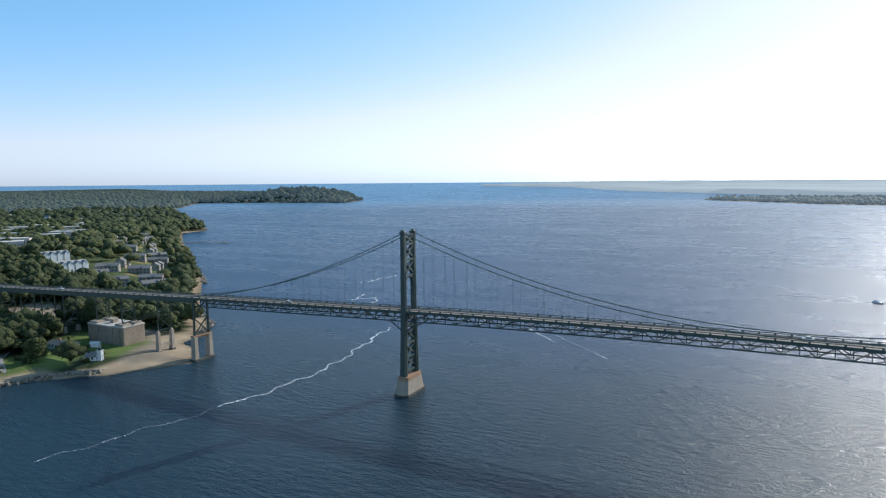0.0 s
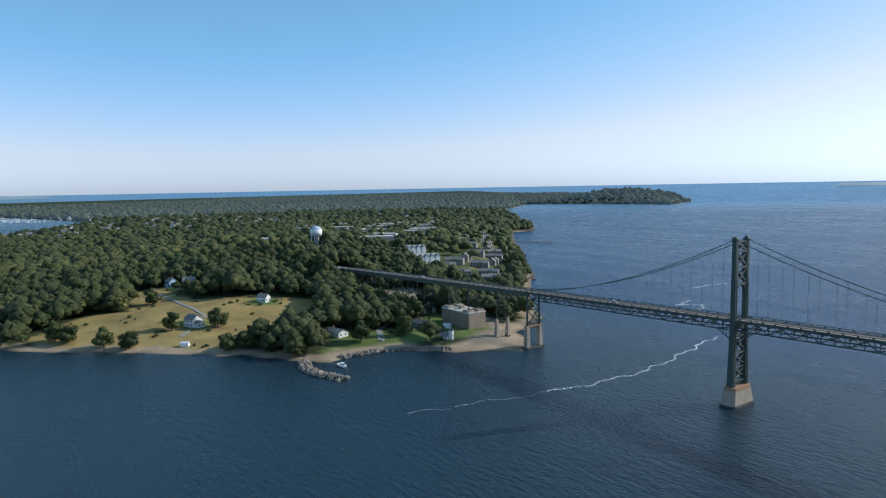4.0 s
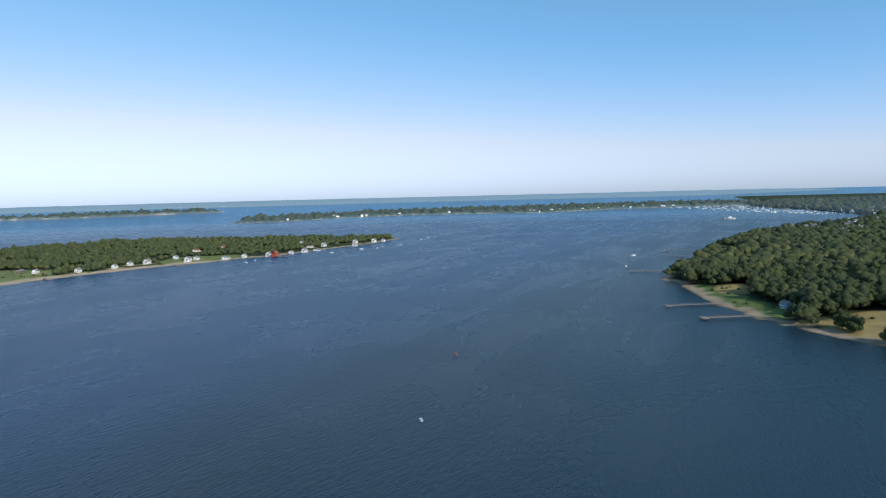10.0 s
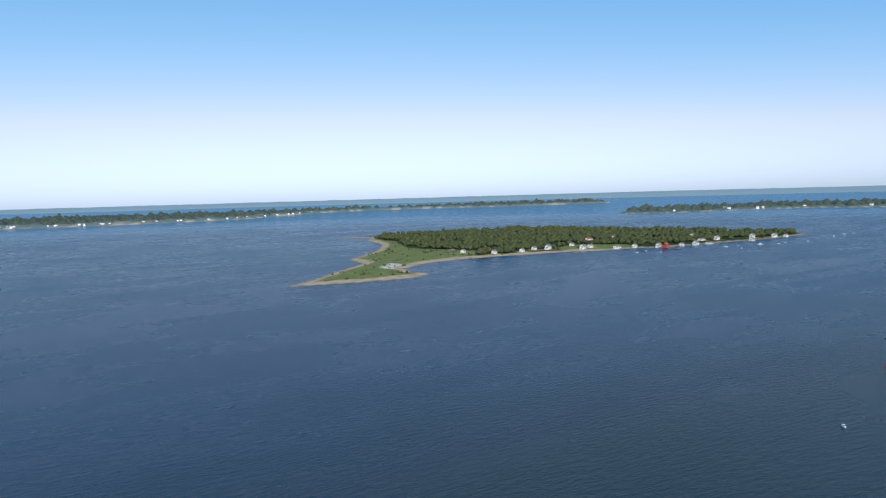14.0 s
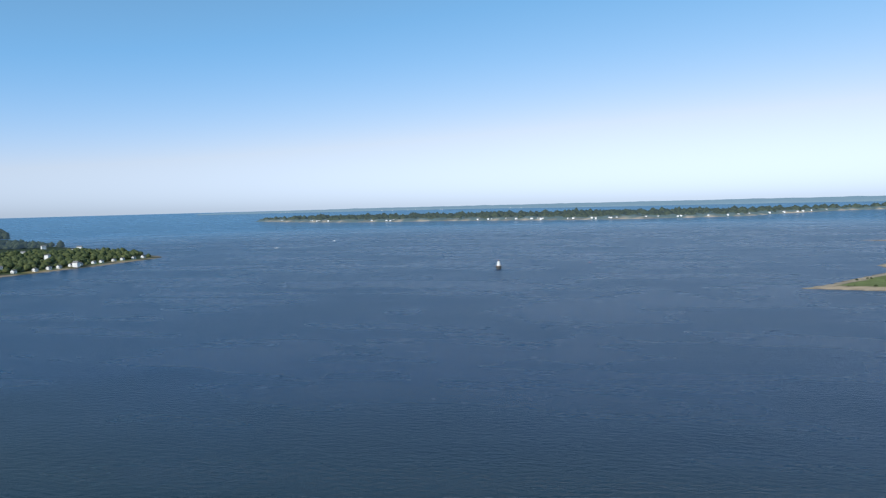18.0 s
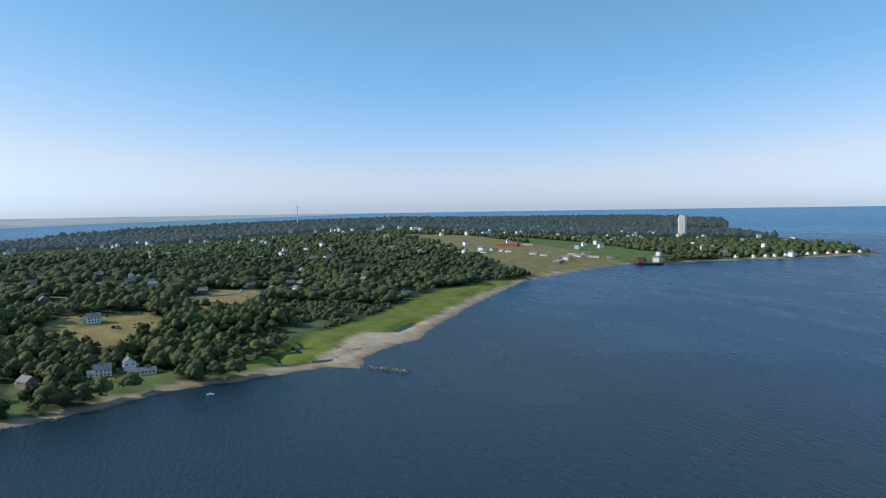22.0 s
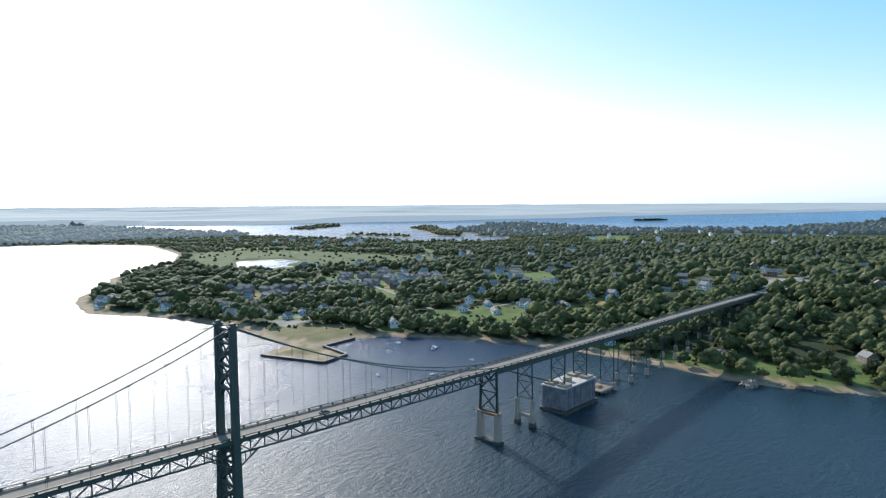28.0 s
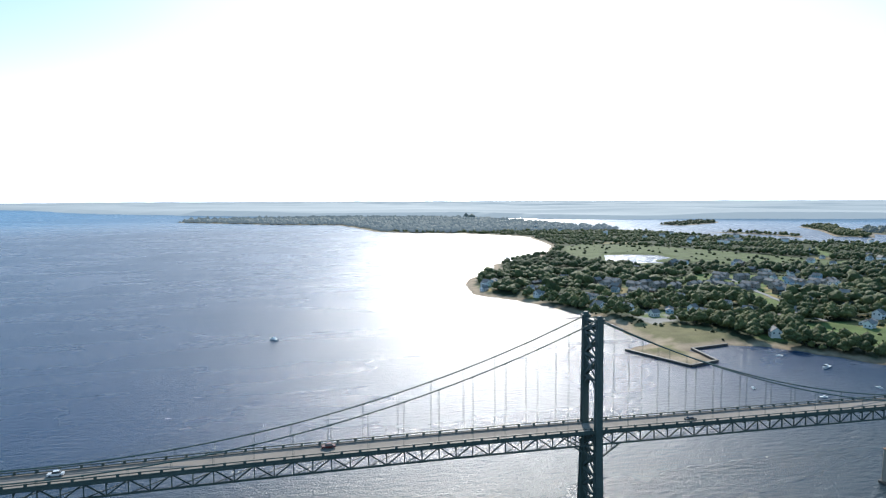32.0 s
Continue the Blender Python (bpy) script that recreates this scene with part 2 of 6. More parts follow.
ROADWAY = mat("worn_roadway", (0.24, 0.205, 0.175), 0.9, 0, 0.3, 0.08, 30)
ASPHALT = mat("asphalt", (0.10, 0.10, 0.10), 0.9, 0, 0.3, 0.1, 20)


def foliage(name, relief, light=1.15):
    """Leaves: from dark olive to yellow-green from crown to crown, mottled within each."""
    m = bpy.data.materials.new(name)
    m.use_nodes = True
    n, l = m.node_tree.nodes, m.node_tree.links
    b = n["Principled BSDF"]
    b.inputs["Roughness"].default_value = 0.75
    b.inputs["Specular IOR Level"].default_value = 0.25
    geo = n.new("ShaderNodeNewGeometry")
    info = n.new("ShaderNodeObjectInfo")
    patch = n.new("ShaderNodeTexNoise")
    patch.inputs["Scale"].default_value = 0.085
    patch.inputs["Detail"].default_value = 3
    l.new(geo.outputs["Position"], patch.inputs["Vector"])
    both = n.new("ShaderNodeMath")
    both.operation = "MULTIPLY_ADD"
    l.new(info.outputs["Random"], both.inputs[0])
    both.inputs[1].default_value = 0.3
    l.new(patch.outputs["Fac"], both.inputs[2])
    frac = n.new("ShaderNodeMapRange")
    frac.inputs["From Min"].default_value, frac.inputs["From Max"].default_value = 0.42, 0.92
    l.new(both.outputs[0], frac.inputs["Value"])
    ramp = n.new("ShaderNodeValToRGB")
    stops = ramp.color_ramp.elements
    tint = lambda c: (c[0] * light * 1.14, c[1] * light * 0.96, c[2] * light * 1.05, 1)
    stops[0].position, stops[0].color = 0.0, tint((0.026, 0.042, 0.014))
    stops[1].position, stops[1].color = 1.0, tint((0.125, 0.140, 0.041))
    for at, colour in ((0.35, (0.042, 0.064, 0.020, 1)), (0.7, (0.062, 0.085, 0.026, 1)), (0.93, (0.090, 0.112, 0.034, 1))):
        stops.new(at).color = tint(colour)
    l.new(frac.outputs[0], ramp.inputs["Fac"])
    tone = n.new("ShaderNodeTexNoise")
    tone.inputs["Scale"].default_value = 0.6
    tone.inputs["Detail"].default_value = 7
    tone.inputs["Roughness"].default_value = 0.68
    l.new(geo.outputs["Position"], tone.inputs["Vector"])
    rng_ = n.new("ShaderNodeMapRange")
    rng_.inputs["From Min"].default_value, rng_.inputs["From Max"].default_value = 0.3, 0.7
    rng_.inputs["To Min"].default_value, rng_.inputs["To Max"].default_value = 0.55, 1.45
    l.new(tone.outputs["Fac"], rng_.inputs["Value"])
    sc = n.new("ShaderNodeVectorMath")
    sc.operation = "SCALE"
    l.new(ramp.outputs["Color"], sc.inputs[0])
    l.new(rng_.outputs["Result"], sc.inputs["Scale"])
    l.new(sc.outputs["Vector"], b.inputs["Base Color"])
    bp = n.new("ShaderNodeBump")
    bp.inputs["Distance"].default_value = relief
    l.new(tone.outputs["Fac"], bp.inputs["Height"])
    l.new(bp.outputs["Normal"], b.inputs["Normal"])
    return m


LEAF = foliage("leaves", 0.3, 1.3)
CANOPY = foliage("tree_crowns", 2.6, 1.2)
FAR_CANOPY = foliage("far_tree_crowns", 2.6, 0.85)
# suburb crowns: same leaves, colour raised to stand in for backlight and haze
LIT_GARDEN = foliage("lit_garden_tree_crowns", 2.6, 1.6)
# far crowns and ground with bluish haze painted in as emission
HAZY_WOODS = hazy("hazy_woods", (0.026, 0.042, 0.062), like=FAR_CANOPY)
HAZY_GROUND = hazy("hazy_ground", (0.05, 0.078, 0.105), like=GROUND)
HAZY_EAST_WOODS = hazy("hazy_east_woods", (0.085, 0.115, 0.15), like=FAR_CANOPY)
BARK = mat("bark", (0.11, 0.085, 0.06), 0.95, 0, 0.3, 2, 8, 0.02)
WHITE = mat("white_paint", (0.78, 0.78, 0.76), 0.7, 0, 0.1, 0.4, 12)
GREYROOF = mat("grey_shingle", (0.22, 0.212, 0.205), 0.9, 0, 0.25, 0.6, 9, object_random=0.5)
BROWNWALL = mat("brown_shingle", (0.19, 0.145, 0.105), 0.9, 0, 0.25, 0.6, 9, object_random=0.6)
GLASS = mat("window_glass", (0.03, 0.04, 0.05), 0.12)
BLUEWALL = mat("pale_blue_paint", (0.42, 0.55, 0.66), 0.7, 0, 0.12, 0.4, 12)
REDWALL = mat("red_paint", (0.36, 0.07, 0.045), 0.8, 0, 0.2, 0.4, 12)
STONE = mat("boulders", (0.27, 0.23, 0.185), 0.9, 0, 0.45, 0.3, 6, 0.15, island=1.2)
SAND = mat("sand", (0.42, 0.32, 0.22), 0.95, 0, 0.2, 0.1, 20, 0.05)
WOOD = mat("grey_timber", (0.24, 0.20, 0.16), 0.9, 0, 0.3, 0.7, 9)
FOAM = mat("foam", (0.75, 0.78, 0.8), 0.7, 0, 0.25, 0.2, 10)


# ---- meshes ----
class Shape:
    """Vertices and faces gathered for one mesh."""

    def __init__(self):
        self.v, self.f = [], []

    def add(self, verts, faces):
        o = len(self.v)
        self.v += [tuple(p) for p in verts]
        self.f += [tuple(o + i for i in q) for q in faces]
        return self

    def box(self, x0, y0, z0, x1, y1, z1, top=(1, 1)):
        """A box, its top drawn in or out by the two factors."""
        cx, cy, hx, hy = (x0 + x1) / 2, (y0 + y1) / 2, (x1 - x0) / 2, (y1 - y0) / 2
        lo = [(cx + sx * hx, cy + sy * hy, z0) for sx, sy in ((-1, -1), (1, -1), (1, 1), (-1, 1))]
        hi = [(cx + sx * hx * top[0], cy + sy * hy * top[1], z1) for sx, sy in ((-1, -1), (1, -1), (1, 1), (-1, 1))]
        return self.add(lo + hi, [(3, 2, 1, 0), (4, 5, 6, 7), (0, 1, 5, 4), (1, 2, 6, 5), (2, 3, 7, 6), (3, 0, 4, 7)])

    def prism(self, ring, z0, z1, top=1.0):
        n = len(ring)
        cx, cy = sum(p[0] for p in ring) / n, sum(p[1] for p in ring) / n
        hi = [(cx + (x - cx) * top, cy + (y - cy) * top, z1) for x, y in ring]
        faces = [tuple(range(n - 1, -1, -1)), tuple(range(n, 2 * n))]
        faces += [(i, (i + 1) % n, n + (i + 1) % n, n + i) for i in range(n)]
        return self.add([(x, y, z0) for x, y in ring] + hi, faces)

    def beam(self, a, b, w, h):
        """A straight member of section w by h between two points."""
        a, b = Vector(a), Vector(b)
        d = (b - a).normalized()
        side = d.cross(Vector((0, 0, 1)))
        side = Vector((0, 1, 0)) if side.length < 1e-4 else side.normalized()
        up = side.cross(d)
        ring = [side * (sx * w / 2) + up * (sy * h / 2) for sx, sy in ((-1, -1), (1, -1), (1, 1), (-1, 1))]
        return self.add([a + r for r in ring] + [b + r for r in ring],
                        [(0, 1, 2, 3), (7, 6, 5, 4), (1, 0, 4, 5), (2, 1, 5, 6), (3, 2, 6, 7), (0, 3, 7, 4)])

    def tube(self, pts, r, n=6, ends=True):
        o, m = len(self.v), len(pts)
        for i, p in enumerate(pts):
            p = Vector(p)
            d = (Vector(pts[min(i + 1, m - 1)]) - Vector(pts[max(i - 1, 0)])).normalized()
            side = d.cross(Vector((0.01, 0.02, 1)))
            side.normalize()
            up = side.cross(d)
            rr = r[i] if isinstance(r, (list, tuple)) else r
            self.v += [tuple(p + (side * math.cos(6.2832 * k / n) + up * math.sin(6.2832 * k / n)) * rr) for k in range(n)]
        for i in range(m - 1):
            self.f += [(o + i * n + k, o + i * n + (k + 1) % n, o + (i + 1) * n + (k + 1) % n, o + (i + 1) * n + k) for k in range(n)]
        if ends:
            self.f += [tuple(o + k for k in range(n - 1, -1, -1)), tuple(o + (m - 1) * n + k for k in range(n))]
        return self

    def mesh(self, name, material, smooth=False):
        me = bpy.data.meshes.new(name)
        me.from_pydata(self.v, [], self.f)
        me.materials.append(material)
        if smooth:
            me.shade_smooth()
        me.update()
        return me


def part(name, shape, material, parent=None, label="", smooth=False):
    ob = new(name, shape.mesh(name, material, smooth) if isinstance(shape, Shape) else shape)
    if parent:
        ob.parent = parent
    if label:
        ob["label"] = label
    return ob


def thing(name, label, category, group="", kind="", at=(0, 0, 0), turn=0):
    ob = new(name)
    ob.matrix_world = pose(*at, 0, 0, turn)
    return tagged(ob, label, category, group, kind)


# ---- the lie of the land ----
MID = np.array([230.0, -260.0, 120.0])


def far_fold(p):
    """Draws what lies beyond 4 km in towards the viewer, along its line of sight, so that 40 km of distance ends inside 4.9 km."""
    p = np.asarray(p, float)
    off = p - MID
    dist = np.hypot(off[:, 0], off[:, 1])
    k = np.where(dist > 4000, (4900 - 900 * 4000 / np.maximum(dist, 1)) / np.maximum(dist, 1), 1.0)
    return MID + off * k[:, None]


def smooth01(v):
    v = np.clip(v, 0, 1)
    return v * v * (3 - 2 * v)


def inside_distance(x, y, ring):
    """Distance to the ring's edge, positive inside."""
    x, y = np.asarray(x, float).ravel(), np.asarray(y, float).ravel()
    best, odd = np.full(x.shape, 1e12), np.zeros(x.shape, bool)
    for (ax, ay), (bx, by) in zip(ring, ring[1:] + ring[:1]):
        dx, dy = bx - ax, by - ay
        t = np.clip(((x - ax) * dx + (y - ay) * dy) / (dx * dx + dy * dy), 0, 1)
        best = np.minimum(best, (x - ax - t * dx) ** 2 + (y - ay - t * dy) ** 2)
        if ay != by:
            odd ^= ((ay > y) != (by > y)) & (x < dx * (y - ay) / dy + ax)
    return np.where(odd, 1, -1) * np.sqrt(best)


def ripple(x, y, size, seed=0):
    """Cheap smooth noise from crossed sines, about -1 to 1."""
    r = random.Random(seed)
    out = 0
    for _ in range(6):
        a, f, ph = r.uniform(0, 6.28), r.uniform(0.6, 1.9) * 6.28 / size, r.uniform(0, 6.28)
        out = out + np.sin((x * math.cos(a) + y * math.sin(a)) * f + ph)
    return out / 3.2


def deck_z(x):
    s = abs(x - 182.9)
    if s < 182.9:
        return 47.2 - 2.5 * (s / 182.9) ** 2
    if s < 337:
        return 44.7 - (s - 182.9) * 0.0285
    return 40.3 - (s - 337) * (0.0345 if x < 0 else 0.0205)


def hills(x, y):
    h = 25 * np.exp(-(((x + 740) / 260) ** 2 + ((y - 90) / 180) ** 2))
    h = h + 11 * np.exp(-(((x + 1500) / 700) ** 2 + ((y - 500) / 500) ** 2))
    h = h + 13 * np.exp(-(((x + 680) / 330) ** 2 + ((y - 360) / 210) ** 2)) + 8 * np.exp(-(((x + 1100) / 300) ** 2 + ((y - 450) / 250) ** 2))
    h = h + 10 * np.exp(-(((x + 480) / 160) ** 2 + ((y + 120) / 130) ** 2))
    h = h + 30 * smooth01((x - 760) / 380) * np.exp(-((y + 10) / 330) ** 2) * smooth01((2600 - x) / 900)
    h = h + 44 * np.exp(-(((x - 2900) / 1100) ** 2 + ((y + 950) / 600) ** 2))
    h = h + 45 * np.exp(-(((x - 5000) / 1500) ** 2 + ((y + 1800) / 1000) ** 2))
    h = h + 62 * np.exp(-(((x + 2500) / 330) ** 2 + ((y - 3000) / 350) ** 2))
    h = h + 40 * np.exp(-(((x + 6000) / 2500) ** 2 + ((y - 2500) / 2500) ** 2))
    return h


def bank(x, y):
    """The earth banks that carry the road up to the bridge's ends."""
    out = np.full(np.shape(x), -50.0)
    west = (x < -448) & (x > -900)
    z = 29.7 - 0.005 * (-448 - x)
    out = np.where(west, z - np.maximum(0, np.abs(y) - 9) * 0.55, out)
    east = (x > 985) & (x < 1300)
    z = deck_z(985.0) - 0.3 + 0 * x
    return np.where(east, z - np.maximum(0, np.abs(y) - 9) * 0.5, out)


def land_height(x, y, d, rough=1.0):
    """Height from the distance to the shore: foreshore, low bluff, then the hills."""
    d = d + ripple(x, y, 38, 3) * 2.2 * rough
    z = np.where(d < 0, d * 0.14, np.where(d < 14, d * 0.11, 1.54 + 1.6 * smooth01((d - 14) / 14)))
    z = z + hills(x, y) * smooth01((d - 18) / np.where(x < -380, 80, 170))
    z = z + np.where(d > 20, 0.8 * ripple(x, y, 90, 5) * smooth01((d - 20) / 60), 0)
    return np.where(d > 15, np.maximum(z, bank(x, y)), z)


WOOD_FLOOR = (0.035, 0.05, 0.02)
DRY_GRASS = (0.32, 0.235, 0.09)
GREEN_GRASS = (0.115, 0.16, 0.045)
MARSH = (0.15, 0.185, 0.03)
REEDS = (0.105, 0.135, 0.05)
BEACH = (0.36, 0.275, 0.185)
DIRT = (0.25, 0.205, 0.155)
PAVED = (0.30, 0.285, 0.26)
FIELD = (0.22, 0.185, 0.075)
MEADOW = (0.17, 0.195, 0.06)
POND = (0.02, 0.035, 0.05)

# shorelines in plan
BRISTOL = [(-151, -8), (-168, -39), (-184, -57), (-202, -73), (-214, -95), (-216, -116), (-209, -134), (-228, -149), (-262, -170),
           (-289, -199), (-326, -237), (-362, -279), (-392, -308), (-429, -342), (-466, -359), (-498, -383), (-556, -404),
           (-616, -425), (-651, -438), (-686, -466), (-754, -455), (-846, -436), (-1092, -444), (-1274, -420), (-1424, -391),
           (-1697, -338), (-1948, -219), (-2249, -82), (-2640, 35), (-3000, -28), (-3599, -182), (-4297, -457), (-4698, -340), (-9497, -877),
           (-12115, 8897), (-3561, 4273), (-2197, 3236), (-1942, 2686), (-2486, 2579), (-2785, 2422), (-2148, 1679), (-1051, 858),
           (-1028, 754), (-831, 582), (-486, 302), (-422, 250), (-289, 121), (-225, 74), (-199, 25), (-171, 9)]
PORTSMOUTH = [(736, 51), (735, -13), (729, -43), (731, -79), (740, -111), (753, -145), (771, -183), (789, -207), (798, -233),
              (802, -270), (812, -308), (820, -337), (802, -364), (845, -384), (876, -417), (890, -448), (938, -478), (1000, -529),
              (1077, -591), (1169, -675), (1289, -786), (1386, -953), (1450, -1089), (1479, -1159), (1438, -1202), (1447, -1317),
              (1417, -1488), (1393, -1656), (1383, -1859), (1437, -1919), (1884, -2217), (2668, -2713), (4357, -4311), (9234, -6978),
              (9680, -2196)]
PORTSMOUTH += [(5681, 37), (3873, 536), (3126, 690), (3020, 1209), (3435, 1999), (3250, 2215), (2960, 1953), (2790, 1900), (2596, 1871), (2319, 1624),
               (2276, 1462), (2109, 1313), (2154, 1205), (1978, 1082), (1865, 1180), (1777, 1313), (1756, 1491), (1677, 1726), (1677, 1907),
               (1656, 2242), (1641, 2661), (1640, 3100), (1554, 3644), (1316, 3907), (1066, 4116), (755, 4225), (308, 4100), (-78, 3940),
               (-180, 3721), (-184, 3640), (-83, 3506), (168, 3296), (317, 3109), (632, 2943), (672, 2528), (694, 2272), (811, 2126),
               (968, 2046), (1085, 1867), (1112, 1763), (1087, 1707), (1057, 1554), (1011, 1394), (929, 1241), (830, 1090),
               (778, 1061), (686, 972), (657, 881), (576, 779),
               (545, 711), (526, 610), (561, 551), (580, 497), (592, 437), (598, 367), (584, 328), (587, 287), (545, 269), (566, 208),
               (596, 215), (602, 256), (643, 260), (672, 243), (700, 195), (725, 136), (734, 91)]
HOG = [(-6, -1226), (-60, -1209), (-97, -1201), (-138, -1195), (-181, -1191), (-222, -1203), (-240, -1226), (-226, -1256), (-238, -1312), (-313, -1362),
       (-391, -1378), (-491, -1370), (-557, -1357), (-644, -1341), (-697, -1312), (-781, -1302), (-837, -1274), (-940, -1264), (-1030, -1262), (-1123, -1250),
       (-1256, -1254), (-1340, -1262), (-1398, -1284), (-1380, -1420), (-1343, -1550), (-1241, -1826), (-1108, -2127), (-950, -2125), (-698, -2191), (-560, -2200),
       (-458, -2215), (-520, -2160), (-560, -2130), (-495, -2050), (-452, -1850), (-352, -1676), (-225, -1532), (-219, -1446), (-126, -1350), (-58, -1274)]

CAMPUS = [(-1324, 415), (-1208, 666), (-966, 508), (-804, 360), (-642, 221), (-601, 131), (-701, 120), (-791, 140), (-1002, 228), (-1251, 206)]
FLATS = [(-947, 549), (-796, 530), (-604, 372), (-442, 228), (-346, 124), (-401, 103), (-471, 112), (-561, 132), (-642, 231), (-764, 360), (-905, 459)]
# open ground in plan: cover, ring
OPEN = [
    (DRY_GRASS, [(-297, -222), (-327, -262), (-369, -291), (-417, -293), (-467, -248), (-452, -213), (-557, -199), (-558, -169), (-453, -158), (-433, -113), (-384, -57), (-328, -92), (-288, -146)]),
    (GREEN_GRASS, [(-220, -136), (-248, -116), (-260, -76), (-254, -41), (-224, -31), (-207, -66), (-216, -106)]),
    (GREEN_GRASS, [(-516, -379), (-437, -338), (-417, -326), (-447, -308), (-556, -359), (-636, -410), (-596, -414)]),
    (GREEN_GRASS, [(-194, -35), (-224, -26), (-261, -31), (-280, 0), (-262, 14), (-214, 10), (-199, -15)]),
    (DIRT, [(-164, -25), (-189, -40), (-204, -17), (-212, 13), (-262, 16), (-262, 36), (-215, 35), (-190, 17), (-169, 5)]),
    (GREEN_GRASS, [(746, 23), (744, -64), (753, -127), (792, -157), (816, -129), (793, -73), (782, 0)]),
    (PAVED, [(1047, -24), (1118, -30), (1133, 30), (1052, 24)]),
    (DIRT, [(-329, 8), (-394, 3), (-400, 48), (-350, 58), (-325, 39)]),
    (MARSH, [(816, -243), (835, -251), (858, -285), (894, -316), (939, -344), (966, -382), (997, -416), (1075, -482), (1155, -540), (1239, -616), (1289, -715), (1312, -788), (1208, -695), (1055, -549), (963, -471), (927, -434), (931, -399), (894, -372), (840, -333), (830, -297), (821, -266)]),
    (REEDS, [(853, -255), (870, -286), (927, -333), (986, -380), (1003, -374), (967, -333), (917, -296), (879, -260)]),
    (GREEN_GRASS, [(789, -170), (805, -226), (836, -230), (866, -194), (850, -164), (814, -144)]),
    (DRY_GRASS, [(946, -112), (926, -173), (957, -203), (1018, -217), (1059, -191), (1038, -120), (987, -101)]),
    (DRY_GRASS, [(1070, -242), (1050, -293), (1132, -332), (1254, -330), (1263, -269), (1141, -236)]),
    (FIELD, [(1324, -829), (1462, -843), (1622, -870), (1878, -920), (2158, -935), (2480, -945), (2354, -1180), (2096, -1192), (1734, -1185), (1511, -1183), (1457, -1125), (1444, -1038), (1346, -879)]),
    (GREEN_GRASS, [(1509, -1169), (1459, -1230), (1532, -1341), (2041, -1404), (2345, -1298), (1937, -1183)]),
    (GREEN_GRASS, [(745, 202), (719, 248), (760, 305), (831, 296), (862, 224), (812, 172)]),
    ((0.185, 0.165, 0.075), [(587, 287), (548, 269), (569, 212), (596, 221), (604, 260), (648, 265), (678, 304), (637, 365), (604, 364), (590, 328)]),
    (REEDS, [(1097, 1376), (1229, 1311), (1295, 1113), (1335, 871), (1370, 780), (1255, 705), (868, 870), (880, 1043), (1002, 1308)]),
    (FIELD, [(1140, 1400), (1260, 1330), (1300, 1370), (1180, 1440)]),
    (GREEN_GRASS, [(1562, 1089), (1615, 1121), (1448, 898), (1396, 881)]),
    (GREEN_GRASS, [(2346, 989), (2452, 865), (2158, 732), (2134, 855)]),
    (GREEN_GRASS, [(797, 623), (848, 603), (899, 614), (893, 655), (827, 665)]),
    (GREEN_GRASS, [(800, 357), (850, 409), (895, 491), (869, 501), (819, 429), (789, 377)]),
    (GREEN_GRASS, [(849, 532), (931, 482), (1043, 483), (1082, 576), (980, 657), (878, 635)]),
    (GREEN_GRASS, [(1024, 339), (1105, 309), (1186, 372), (1155, 464), (1063, 442)]),
    (GREEN_GRASS, [(838, 650), (836, 583), (880, 600), (996, 695), (938, 690)]),
    (MEADOW, [(-92, -1312), (-223, -1260), (-313, -1351), (-443, -1402), (-512, -1472), (-430, -1666), (-509, -1878), (-527, -2081), (-457, -2031), (-330, -1666), (-206, -1504)]),
    (MEADOW, [(-633, -1350), (-694, -1330), (-794, -1279), (-823, -1360), (-753, -1441), (-653, -1421)]),
    (MEADOW, [(-47, -1243), (-143, -1208), (-218, -1232), (-208, -1291), (-102, -1310)]),
    ((0.55, 0.49, 0.42), [(-205, -1296), (-203, -1337), (-248, -1392), (-256, -1346), (-236, -1296)]),
    (DRY_GRASS, [(-856, -396), (-877, -361), (-922, -337), (-942, -362), (-886, -404)]),
    (DRY_GRASS, [(-556, -381), (-557, -355), (-597, -337), (-637, -355), (-616, -390)]),
    (GREEN_GRASS, [(-1056, -428), (-1077, -383), (-1127, -378), (-1146, -414)]),
    ((0.47, 0.375, 0.27), [(900, -373), (938, -401), (926, -427), (963, -471), (1059, -551), (1166, -647), (1263, -752), (1387, -908), (1380, -920), (1215, -730), (1124, -627), (1014, -531), (910, -459), (880, -427), (842, -391), (816, -366), (823, -339), (817, -300), (809, -271), (818, -271), (826, -301), (839, -338)]),
    (GREEN_GRASS, [(748, 256), (798, 266), (831, 244), (813, 208), (786, 163), (753, 151), (732, 230)]),
    (GREEN_GRASS, [(959, 656), (1027, 698), (1021, 635), (970, 626)]),
    (DRY_GRASS, [(855, 450), (935, 533), (951, 513), (885, 445)]),
    (GREEN_GRASS, [(972, 256), (1011, 283), (1019, 262), (984, 246)]),
    (GREEN_GRASS, [(847, 162), (888, 173), (903, 153), (863, 132)]),
    (PAVED, [(636, 401), (666, 427), (697, 402), (657, 355), (627, 349)]),
    (DIRT, CAMPUS),
    ((0.075, 0.095, 0.038), FLATS),
    (GREEN_GRASS, [(-599, 11), (-640, 0), (-689, 0), (-680, 35), (-620, 41)]),
]
